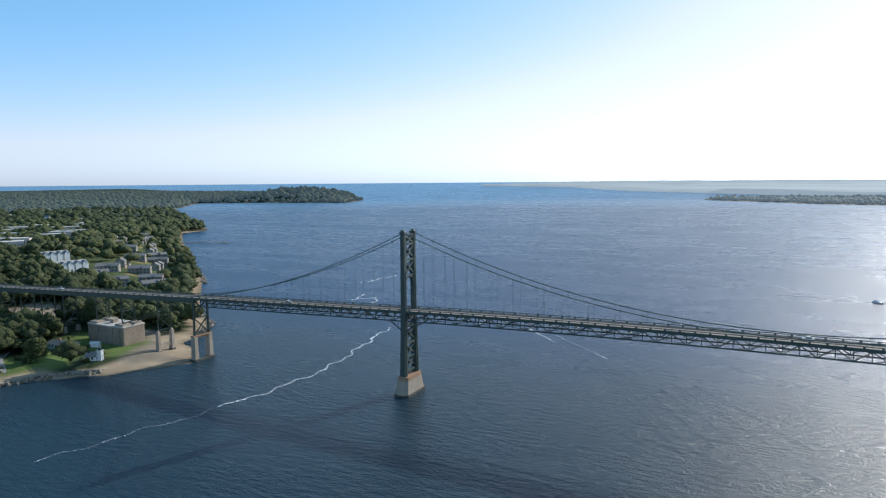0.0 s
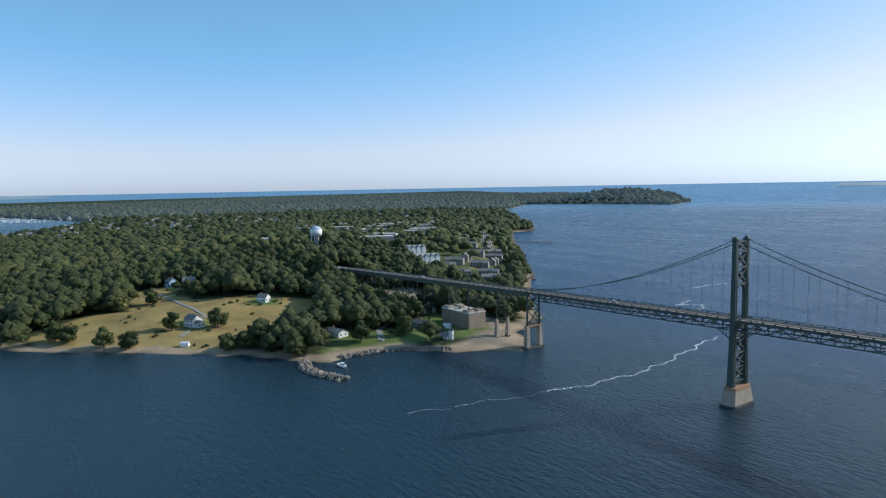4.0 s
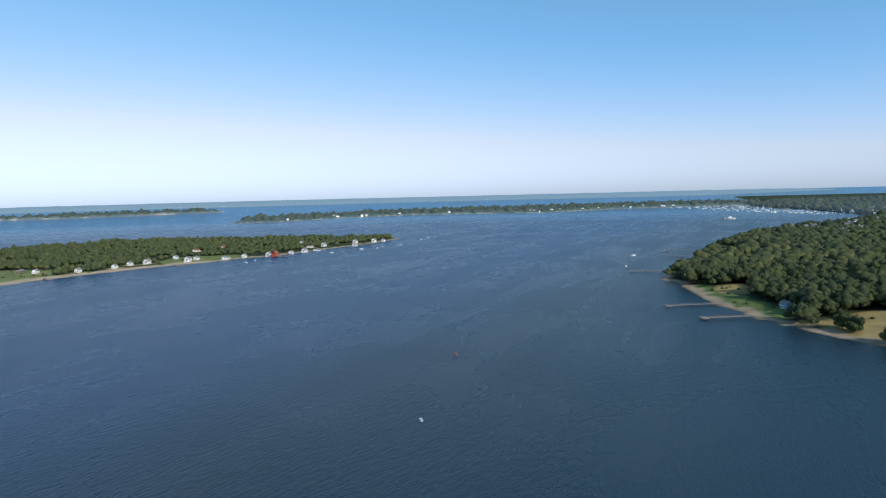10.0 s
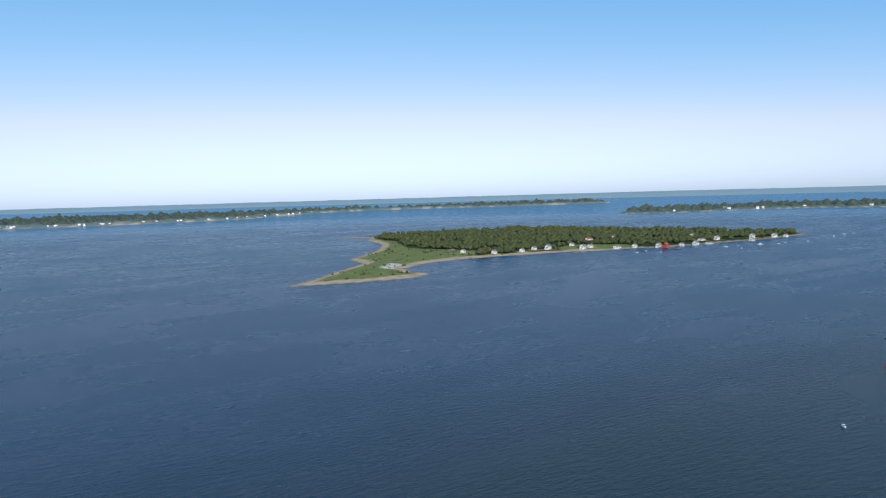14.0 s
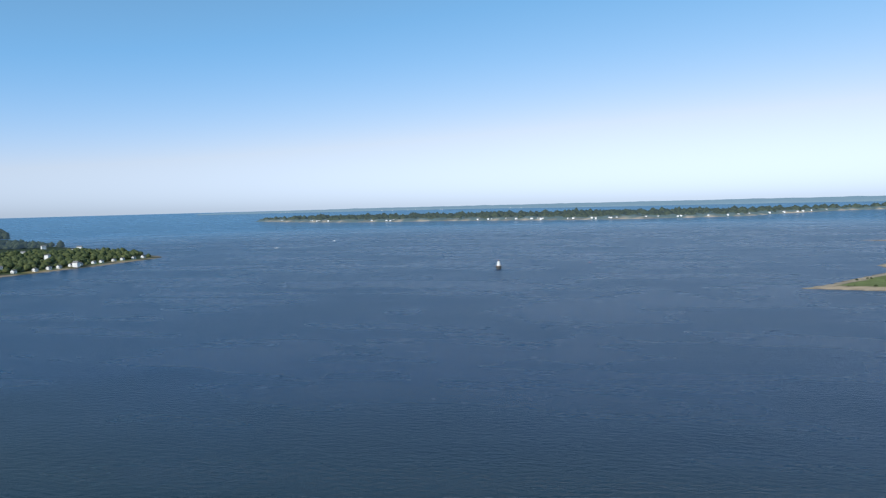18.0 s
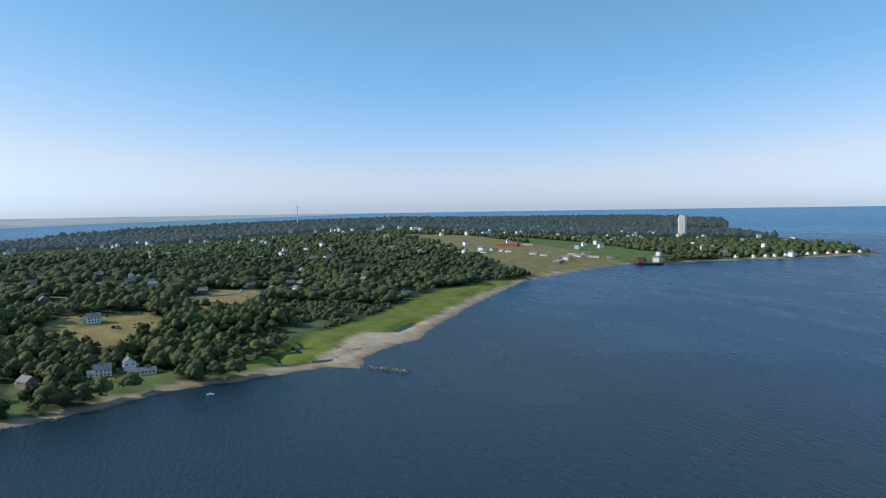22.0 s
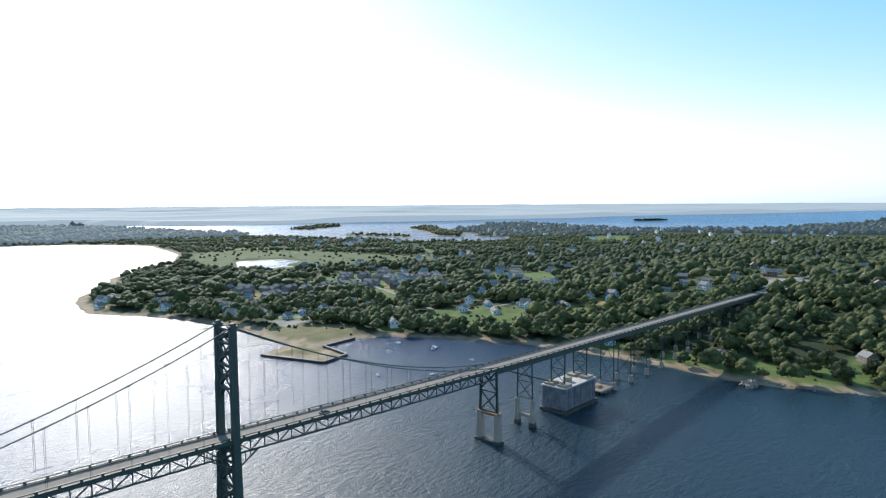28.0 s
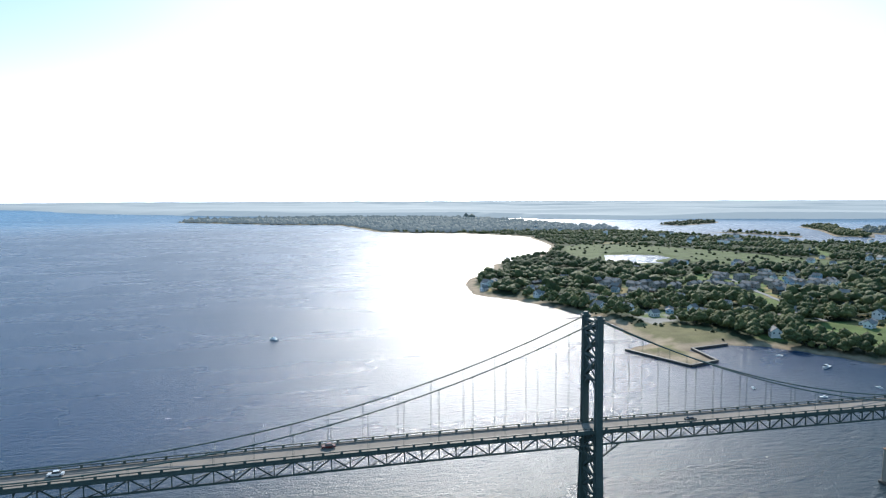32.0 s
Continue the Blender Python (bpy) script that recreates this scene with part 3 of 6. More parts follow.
PONDS = [[(834, -298), (874, -306), (884, -313), (845, -307), (842, -323), (847, -350), (869, -382), (877, -362), (882, -388), (865, -381), (837, -348), (833, -322)],
         [(884, -313), (908, -329), (922, -340), (903, -341), (877, -351), (877, -362), (869, -355), (891, -332)],
         [(928, -431), (963, -447), (988, -473), (992, -487), (954, -462), (929, -440)],
         [(1151, -604), (1184, -633), (1192, -652), (1170, -638), (1143, -610)],
         [(1242, -692), (1268, -715), (1259, -720), (1232, -698)],
         [(1000, 1098), (926, 958), (967, 892), (1034, 941), (1106, 981), (1114, 1060), (1063, 1102)], [(1011, 938), (1107, 838), (1295, 748), (1263, 724), (1085, 805), (983, 893)]]


def wavy(ring, x, y, amount):
    return inside_distance(x, y, ring) + ripple(x, y, 45, 11) * amount


POPPASQUASH = [(-2272, -2807), (-2445, -2596), (-2922, -2537), (-3329, -2336), (-3464, -1943), (-3492, -1513), (-4120, -1230), (-4422, -809),
               (-4529, -506), (-4448, -388), (-4898, -342), (-5195, -945), (-4791, -1744), (-4289, -2344), (-3687, -2844), (-2986, -3044), (-2486, -2992)]
PRUDENCE = [(3500, -6400), (2787, -5710), (2012, -5142), (1561, -5048), (1128, -4959), (374, -4640), (-60, -4560), (-400, -4600), (-800, -4720), (-1030, -5050),
            (-1692, -5760), (-2250, -6000), (-2900, -5900), (-3494, -5450), (-4774, -5374), (-4965, -6000), (-3558, -6200), (-2300, -6350), (-1500, -6250), (-900, -6000),
            (375, -6500), (1597, -6700), (2717, -6900)]
EAST_SHORE = [(-941, 6110), (-370, 5492), (245, 4860), (839, 4480), (1495, 4150), (1900, 3650), (2200, 3250), (2550, 3150), (2800, 3130), (3300, 2900), (3700, 2750),
              (4250, 2726), (4661, 2461), (5222, 2498), (6188, 2333), (7122, 1941), (11156, 1083), (20000, -3300),
              (36000, -9000), (36000, 9000), (15000, 30000), (-9000, 36000), (-6220, 14012), (-2639, 9528), (-1500, 7085)]
WEST_SHORE = [(-11993, -1596), (-11075, -5223), (-10200, -6600), (-9000, -8000), (-7500, -10000), (-5500, -11200), (-3500, -12800), (-1500, -13200), (600, -13800), (3000, -16500),
              (8300, -17200), (11400, -17500), (12000, -34000), (-36000, -34000), (-36000, 0), (-20000, 1000)]
ISLETS = [[(2053, 2440), (2120, 2329), (2450, 2520), (2585, 2677), (2500, 2750), (2200, 2560)],
          [(2489, 2061), (2301, 1762), (2060, 1470), (2112, 1370), (2289, 1522), (2400, 1731), (2650, 2000), (2753, 2181)],
          [(1850, 1830), (1928, 1598), (1905, 1449), (1990, 1530), (1960, 1769)], [(4150, 1640), (4420, 1560), (4500, 1680), (4260, 1760)]]

# houses in plan: place, turn, kind
HOUSES = [(-372, -179, 20, "tall_white"), (-399, -109, 35, "cottage_white"), (-268, -100, 12, "ranch_white"), (-787, -258, 30, "tall_white"), (-543, -139, 60, "tall_white"),
          (-558, -154, 10, "tall_blue"), (-475, -316, 40, "cottage_blue"), (-637, -312, 15, "ranch_brown"), (-754, -333, 5, "cottage_white"),
          (-1096, -379, 10, "ranch_white"), (-251, -30, 10, "ranch_blue")]
HOUSES += [(853, -172, 100, "tall_white"), (864, -190, 12, "tall_white"), (847, -201, 95, "ranch_white"), (1012, -149, 100, "tall_white"), (1456, -246, 30, "tall_white"),
           (1267, -194, 70, "tall_blue"), (1122, -178, 30, "ranch_brown"), (1196, -256, 80, "tall_brown"), (1457, -340, 10, "tall_blue"), (832, -126, 40, "tall_brown"),
           (787, -29, 95, "ranch_blue"), (767, 59, 30, "cottage_blue"), (699, 265, 60, "tall_white")]
HOUSES += [(813, 268, 20, "cottage_white"), (831, 236, 50, "ranch_white"), (860, 210, 30, "tall_white"), (893, 184, 60, "ranch_white"),
           (932, 172, 15, "tall_blue"), (954, 154, 70, "tall_blue"), (941, 86, 20, "tall_white"), (1021, 69, 60, "tall_white"), (548, 631, 20, "cottage_white"),
           (587, 702, 60, "ranch_blue"), (593, 548, 20, "tall_white"), (621, 446, 110, "tall_white"), (646, 426, 100, "tall_white"), (701, 460, 15, "ranch_brown"), (687, 407, 60, "ranch_blue"), (718, 356, 20, "ranch_blue")]
_r = random.Random(5)
for cx, cy, rx, ry, n, kinds in ((1063, 432, 230, 170, 38, "tall_brown ranch_brown tall_blue cottage_white ranch_blue"), (848, 573, 130, 60, 14, "condo_grey"), (960, 574, 80, 70, 10, "condo_grey"),
                                 (1157, 136, 150, 130, 22, "ranch_blue cottage_white tall_brown ranch_brown"), (1261, -76, 180, 110, 20, "tall_brown cottage_white ranch_brown"),
                                 (695, 611, 100, 120, 12, "ranch_brown cottage_blue tall_brown"), (1347, -420, 200, 130, 18, "cottage_white tall_brown ranch_brown"), (1512, 213, 200, 250, 26, "ranch_blue cottage_white ranch_brown"), (1184, 577, 330, 300, 42, "tall_white ranch_white cottage_white tall_brown"), (717, 489, 110, 130, 14, "ranch_white cottage_white tall_white")):
    kinds = kinds.split()
    for _ in range(n * 3):
        x, y = cx + _r.uniform(-rx, rx), cy + _r.uniform(-ry, ry)
        if n > 0 and abs(y) > 25 and all((x - h[0]) ** 2 + (y - h[1]) ** 2 > 21 ** 2 for h in HOUSES) and inside_distance([x], [y], PORTSMOUTH)[0] > 25:
            HOUSES.append((round(x), round(y), round(_r.choice((15, 105)) + _r.uniform(-12, 12)), _r.choice(kinds)))
            n -= 1
for x, y, turn in ((-504, 144, 80), (-566, 164, 80)):
    HOUSES.append((x, y, turn, "inn_white"))
for i, (x, y) in enumerate(((-775, 387), (-710, 360), (-815, 486), (-614, 297), (-634, 351), (-591, 325), (-492, 179), (-514, 214), (-462, 143), (-468, 201), (-500, 250), (-421, 135), (-426, 182),
                            (-750, 425), (-668, 316), (-553, 262), (-775, 450), (-396, 161), (-548, 292), (-685, 391), (-856, 509))):
    HOUSES.append((x, y, (40, 130, 62)[i % 3], "condo_grey"))
for x, y, turn in ((-1266, 407, 60), (-1335, 485, 60), (-1178, 513, 60), (-1209, 626, 60), (-962, 272, 40), (-960, 332, 50), (-749, 222, 40), (-860, 339, 60), (-883, 389, 40), (-935, 429, 60), (-1033, 316, 30),
                   (-833, 219, 40), (-1125, 437, 60), (-1064, 387, 60), (-1127, 577, 60), (-1046, 488, 60), (-1212, 286, 30), (-1133, 347, 60), (-691, 175, 60), (-1293, 325, 50), (-800, 49, 30)):
    HOUSES.append((x, y, turn, "hall"))
SHORE_HOUSES = [(1450, -1449), (1435, -1489), (1432, -1524), (1430, -1551), (1429, -1585), (1427, -1613), (1426, -1656), (1428, -1685), (1422, -1722), (1421, -1752), (1415, -1788), (1411, -1821)]
for x, y in SHORE_HOUSES:
    HOUSES.append((x + 6, y, 95, "cottage_white"))
for x, y, turn in ((1509, -989, 20), (1527, -1006, 20), (1626, -1027, 30), (1670, -1024, 30), (1581, -1054, 30), (1785, -911, 30), (1750, -927, 30), (1873, -889, 40), (1831, -900, 40)):
    HOUSES.append((x, y, turn, "ranch_brown" if x % 2 else "ranch_white"))
for x, y, kind in ((1768, -911, "ranch_white"), (1781, -945, "cottage_white"), (1802, -982, "ranch_white"), (1770, -987, "cottage_white"), (1746, -996, "ranch_white"), (1511, -1001, "tall_white"), (1559, -1046, "tall_white"), (1605, -1107, "ranch_white"),
                   (1631, -1149, "ranch_white"), (1572, -1180, "ranch_white"), (860, 298, "tall_white"), (892, 316, "ranch_white"), (852, 263, "cottage_blue"), (824, 280, "ranch_white"), (871, 222, "tall_white"), (891, 197, "ranch_white"), (928, 143, "tall_white"), (1003, 114, "ranch_blue"),
                   (987, 354, "tall_brown"), (656, 478, "ranch_white"), (635, 508, "tall_white"), (608, 610, "cottage_white"), (643, 651, "ranch_white"), (566, 671, "tall_white")):
    if all((x - h[0]) ** 2 + (y - h[1]) ** 2 > 200 for h in HOUSES):
        HOUSES.append((x, y, (20, 110, 65)[(x + y) % 3], kind))
for x, y, turn, kind in ((-625, -1394, 20, "tall_white"), (-717, -1423, 20, "cottage_white"), (-713, -1360, 10, "cottage_white"), (-1015, -1310, 10, "ranch_white"), (-1054, -1300, 10, "tall_white"),
                         (-1159, -1280, 10, "tall_white"), (-1224, -1265, 10, "tall_white"), (-1254, -1255, 5, "cottage_white"), (-451, -1503, 30, "ranch_brown"), (-452, -1459, 30, "cottage_white"),
                         (-489, -1400, 20, "cottage_white"), (-863, -1522, 15, "ranch_red"), (-945, -1522, 15, "cottage_red"), (-1083, -1391, 15, "tall_white"), (-597, -1407, 15, "cottage_white"), (-834, -1279, 15, "tall_white"), (-794, -1310, 15, "cottage_white"), (-894, -1269, 10, "cottage_white"), (-934, -1264, 10, "tall_white"), (-974, -1259, 10, "ranch_white"), (-1104, -1244, 10, "tall_white"), (-754, -1320, 20, "ranch_white"), (-683, -1350, 20, "tall_white"), (-553, -1391, 25, "cottage_white")):
    HOUSES.append((x, y, turn, kind))


def land_sheet(name, ring, xs, ys, label, rough=1.0, colour=None, rise=0.0, grain=1.0, material=None, sand=0.0):
    """A sheet of ground over a grid in plan that dips under the water outside the shoreline."""
    gx, gy = np.meshgrid(xs, ys, indexing="ij")
    x, y = gx.ravel(), gy.ravel()
    d = inside_distance(x, y, ring)
    z = land_height(x, y, d, rough)
    c = np.tile(np.array(WOOD_FLOOR if colour is None else colour), (len(x), 1))
    for tint, area in OPEN:
        w = smooth01((wavy(area, x, y, 3.0) + 2.5) / 5)[:, None]
        c = c * (1 - w) + np.array(tint) * w
    for hx, hy, _, kind in HOUSES:
        near = np.flatnonzero((np.abs(x - hx) < 34) & (np.abs(y - hy) < 34))
        if len(near):
            w = smooth01((19 + 4 * ripple(x[near], y[near], 20, 6) - np.hypot(x[near] - hx, y[near] - hy)) / 8)[:, None]
            tint = np.array(DIRT if kind in ("hall",) else GREEN_GRASS if (hx + hy) % 3 else DRY_GRASS)
            c[near] = c[near] * (1 - w) + tint * w
    if rise:
        z = z + rise * smooth01((d - 15) / 40) * (0.75 + 0.4 * ripple(x, y, 60 * grain, 2) + 0.2 * ripple(x, y, 23 * grain, 4))
    w = smooth01((1.7 + 0.45 * ripple(x, y, 30, 8) - z) / 0.5)[:, None]
    c = c * (1 - w) + np.array(BEACH) * w
    if sand:
        w = (smooth01((sand - d + 3 * ripple(x, y, 70, 9)) / 5) * (x > -720))[:, None]
        c = c * (1 - w) + np.array(BEACH) * 1.25 * w
    w = smooth01((0.35 - z) / 0.3)[:, None]
    c = c * (1 - w) + np.array(BEACH) * 0.45 * w
    for pond in PONDS:
        w = smooth01((wavy(pond, x, y, 1.0) + 3) / 4)
        z = z * (1 - w) + 0.6 * w - 1.3 * w
    keep = d > -60
    n, m = len(xs), len(ys)
    idx = np.arange(n * m).reshape(n, m)
    quads = np.stack([idx[:-1, :-1], idx[1:, :-1], idx[1:, 1:], idx[:-1, 1:]], -1).reshape(-1, 4)
    quads = quads[keep[quads].any(1)]
    used = np.unique(quads)
    remap = np.zeros(n * m, int)
    remap[used] = np.arange(len(used))
    pts = far_fold(np.stack([x, y, z], 1)[used])
    me = bpy.data.meshes.new(name)
    me.from_pydata(pts.tolist(), [], remap[quads].tolist())
    me.materials.append(material or GROUND)
    me.shade_smooth()
    col = me.color_attributes.new("cover", "FLOAT_COLOR", "POINT")
    col.data.foreach_set("color", np.concatenate([c[used], np.ones((len(used), 1))], 1).ravel())
    return tagged(new(name, me), label, "ground", kind="structure")


def steps(*pieces):
    """Grid lines from (start, stop, step) pieces."""
    return np.unique(np.concatenate([np.arange(a, b, s) for a, b, s in pieces]))


land_sheet("ground_bristol", BRISTOL, steps((-12000, -3000, 250), (-3000, -1000, 40), (-1000, -130, 6)),
           steps((-900, -480, 60), (-480, 330, 6), (330, 1100, 25), (1100, 4400, 60), (4400, 9000, 300)),
           "wooded point of land with dry lawns and a sandy shore")
land_sheet("ground_portsmouth", PORTSMOUTH, steps((-300, 500, 50), (500, 1300, 6.5), (1300, 2400, 20), (2400, 4000, 50), (4000, 9600, 250)),
           steps((-7000, -2400, 250), (-2400, -1000, 25), (-1000, 720, 7), (720, 1200, 12), (1200, 4400, 40)),
           "wooded suburban shore with a salt marsh and a sandy beach")
land_sheet("ground_island", HOG, steps((-1500, -720, 10), (-720, 40, 6)), steps((-2300, -1460, 10), (-1460, -1150, 6)), "low island with a sand spit, marsh and woods", sand=24.0)
# distant land: haze painted in by glowing materials and bluish cover colours
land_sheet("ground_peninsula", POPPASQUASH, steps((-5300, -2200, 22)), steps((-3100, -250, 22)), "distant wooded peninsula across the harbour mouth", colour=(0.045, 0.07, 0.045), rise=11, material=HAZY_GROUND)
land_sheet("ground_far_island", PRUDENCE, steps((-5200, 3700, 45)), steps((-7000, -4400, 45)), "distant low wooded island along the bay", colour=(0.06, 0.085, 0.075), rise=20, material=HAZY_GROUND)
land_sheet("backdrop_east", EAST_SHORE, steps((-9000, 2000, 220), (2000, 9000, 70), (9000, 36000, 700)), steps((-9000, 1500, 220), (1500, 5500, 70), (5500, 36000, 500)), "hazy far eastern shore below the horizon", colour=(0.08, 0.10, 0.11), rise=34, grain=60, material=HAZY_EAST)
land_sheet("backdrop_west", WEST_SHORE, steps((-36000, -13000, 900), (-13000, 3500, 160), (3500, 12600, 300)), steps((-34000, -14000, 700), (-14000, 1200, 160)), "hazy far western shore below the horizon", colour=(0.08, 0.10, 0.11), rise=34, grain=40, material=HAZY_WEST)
for islet in ISLETS:
    xs, ys = [p[0] for p in islet], [p[1] for p in islet]
    land_sheet("ground_islet", islet, steps((min(xs) - 60, max(xs) + 60, 14)), steps((min(ys) - 60, max(ys) + 60, 14)), "small wooded islet in the cove", colour=(0.045, 0.07, 0.035), rise=2)

# the sea, one sheet out to the horizon
rings = [0, 60, 150, 300, 500, 800, 1200, 1700, 2300, 3000, 3500, 4000, 4600, 5400, 6500, 8000, 10000, 13000, 18000, 26000, 40000]
sea = []
for r in rings:
    for k in range(128):
        a = 6.283185 * k / 128
        sea.append((MID[0] + r * math.cos(a), MID[1] + r * math.sin(a), 0.0))
sea = far_fold(np.array(sea))
faces = [(i * 128 + k, i * 128 + (k + 1) % 128, (i + 1) * 128 + (k + 1) % 128, (i + 1) * 128 + k) for i in range(len(rings) - 1) for k in range(128)]
sea_mesh = bpy.data.meshes.new("water")
sea_mesh.from_pydata(sea.tolist(), [], faces)
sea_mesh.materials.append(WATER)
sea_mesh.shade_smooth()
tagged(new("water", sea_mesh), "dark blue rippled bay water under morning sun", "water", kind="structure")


# ---- the suspension bridge ----
HALF = 5.25
SPAN = 365.76
SIDE = 154.4
PANEL = SPAN / 60
bridge = thing("suspension_bridge", "long green steel suspension bridge on concrete piers over the bay", "bridge")


def h_section():
    """A rolled steel member one metre long along z, one metre wide and deep."""
    s = Shape()
    ring = [(-.5, -.5), (.5, -.5), (.5, -.32), (.1, -.32), (.1, .32), (.5, .32), (.5, .5), (-.5, .5), (-.5, .32), (-.1, .32), (-.1, -.32), (-.5, -.32)]
    n = len(ring)
    s.add([(x, y, 0) for x, y in ring] + [(x, y, 1) for x, y in ring], [(i, (i + 1) % n, n + (i + 1) % n, n + i) for i in range(n)])
    return s.mesh("steel_member", STEEL)


MEMBER = h_section()


def member(name, a, b, w, h, parent):
    """One steel member between two points."""
    a, b = Vector(a), Vector(b)
    ob = new(name, MEMBER)
    ob.parent = parent
    ob.matrix_basis = Matrix.LocRotScale(a, (b - a).to_track_quat("Z", "Y"), (w, h, (b - a).length))
    return ob


def ribbon(name, y0, y1, dz0, dz1, material, parent, x0, x1, label="", n=90):
    """A slab that follows the deck's curve."""
    v, f = [], []
    for i in range(n + 1):
        x = x0 + (x1 - x0) * i / n
        z = deck_z(x)
        v += [(x, y0, z + dz0), (x, y1, z + dz0), (x, y1, z + dz1), (x, y0, z + dz1)]
    for i in range(n):
        a, b = 4 * i, 4 * i + 4
        f += [(a, a + 1, b + 1, b), (a + 1, a + 2, b + 2, b + 1), (a + 2, a + 3, b + 3, b + 2), (a + 3, a, b, b + 3)]
    f += [(3, 2, 1, 0), (4 * n, 4 * n + 1, 4 * n + 2, 4 * n + 3)]
    return part(name, Shape().add(v, f), material, parent, label)


def chord(name, dz, w, h, side, parent, x0, x1):
    return ribbon(name, side - w / 2, side + w / 2, dz - h / 2, dz + h / 2, STEEL, parent, x0, x1, n=max(2, round((x1 - x0) / PANEL)))


TRUSS = 5.0
X0, X1 = -SIDE, SPAN + SIDE
deck = ribbon("deck", -4.6, 4.6, -0.45, 0.0, ROADWAY, bridge, -448, 985, "pale worn roadway", 160)
for s in (-1, 1):
    ribbon("kerb", s * 4.6 - 0.25, s * 4.6 + 0.25, -0.45, 0.35, ROADWAY, deck, -448, 985, n=160)
    for a, b in ((X0, 0), (0, SPAN), (SPAN, X1)):
        chord("top_chord", -0.55, 0.6, 0.75, s * HALF, bridge, a, b)
        chord("bottom_chord", -TRUSS, 0.55, 0.6, s * HALF, bridge, a, b)
    for name, a, b in (("approach_girder", -448, X0), ("approach_girder", X1, 985)):
        ribbon(name, s * 4.9 - 0.2, s * 4.9 + 0.2, -2.9, -0.3, STEEL, bridge, a, b, n=60)

# truss panels, floor beams and railings
for a, b in ((X0, 0), (0, SPAN), (SPAN, X1)):
    n = round((b - a) / PANEL)
    n += n % 2
    for i in range(n):
        xa, xb = a + (b - a) * i / n, a + (b - a) * (i + 1) / n
        za, zb = deck_z(xa), deck_z(xb)
        for s in (-1, 1):
            y = s * HALF
            member("truss_post", (xa, y, za - TRUSS), (xa, y, za - 0.5), 0.32, 0.4, bridge)
            lo, hi = (xb, zb - TRUSS), (xa, za - 0.6)
            if i % 2:
                lo, hi = (xa, za - TRUSS), (xb, zb - 0.6)
            member("truss_diagonal", (lo[0], y, lo[1]), (hi[0], y, hi[1]), 0.36, 0.42, bridge)
        member("floor_beam", (xa, -HALF, za - 1.2), (xa, HALF, za - 1.2), 0.45, 1.3, bridge)
        if i % 2 == 0:
            xc = a + (b - a) * min(i + 2, n) / n
            member("lateral_brace", (xa, -HALF, za - TRUSS), (xc, HALF, deck_z(xc) - TRUSS), 0.25, 0.25, bridge)
BLOCK = Shape().box(-0.5, -0.2, -0.6, 0.5, 0.2, 1.3, (0.8, 1)).box(-0.42, -0.24, 1.25, 0.42, 0.24, 1.42).mesh("rail_block", STEEL)
for s in (-1, 1):
    for a, b in ((-448, -1.8), (1.8, SPAN - 1.8), (SPAN + 1.8, 985)):
        nn = 60 if b - a > 300 else 50
        ribbon("rail_band", s * 5.3 - 0.12, s * 5.3 + 0.12, -0.5, 0.5, STEEL, bridge, a, b, n=nn)
        ribbon("hand_rail", s * 5.3 - 0.12, s * 5.3 + 0.12, 1.05, 1.36, STEEL, bridge, a, b, n=nn)
    count = round((985 + 448) / PANEL)
    for i in range(count + 1):
        x = -448 + (985 + 448) * i / count
        if min(abs(x), abs(x - SPAN)) > 2.2:
            ob = part("rail_block", BLOCK, STEEL, bridge)
            ob.matrix_basis = Matrix.Translation((x, s * 5.3, deck_z(x)))

# cables and suspenders
TOP = 86.4


def cable_z(x):
    if 0 <= x <= SPAN:
        u = (x - SPAN / 2) / (SPAN / 2)
        return 49.0 + (TOP - 49.0) * u * u
    s = -x if x < 0 else x - SPAN
    u = min(s / SIDE, 1)
    return TOP + (deck_z(X0) + 1.2 - TOP) * u - 4 * 7.2 * u * (1 - u)


for s in (-1, 1):
    xs = [-SIDE + SIDE * i / 24 for i in range(24)] + [SPAN * i / 60 for i in range(61)] + [SPAN + SIDE * i / 24 for i in range(1, 25)]
    pts = [(-224, s * HALF, 17)] + [(x, s * HALF, cable_z(x)) for x in xs] + [(SPAN + 224, s * HALF, 17)]
    cable = part("main_cable", Shape().tube(pts, 0.24, 8), CABLE, bridge, "", True)
    for i in range(1, 30):
        x = SPAN * i / 30
        hang = Shape()
        for e in (-0.22, 0.22):
            hang.tube([(x + e, s * HALF, deck_z(x) - 0.5), (x + e, s * HALF, cable_z(x))], 0.045, 5)
        part("suspender", hang, CABLE, bridge)
        part("cable_band", Shape().tube([(x - 0.4, s * HALF, cable_z(x - 0.4)), (x + 0.4, s * HALF, cable_z(x + 0.4))], 0.34, 8), CABLE, cable)
    for side in (-1, 1):
        for i in range(1, 12):
            x = -SIDE * i / 12.4 if side < 0 else SPAN + SIDE * i / 12.4
            hang = Shape()
            for e in (-0.22, 0.22):
                hang.tube([(x + e, s * HALF, deck_z(x) - 0.5), (x + e, s * HALF, cable_z(x))], 0.045, 5)
            part("suspender", hang, CABLE, bridge)


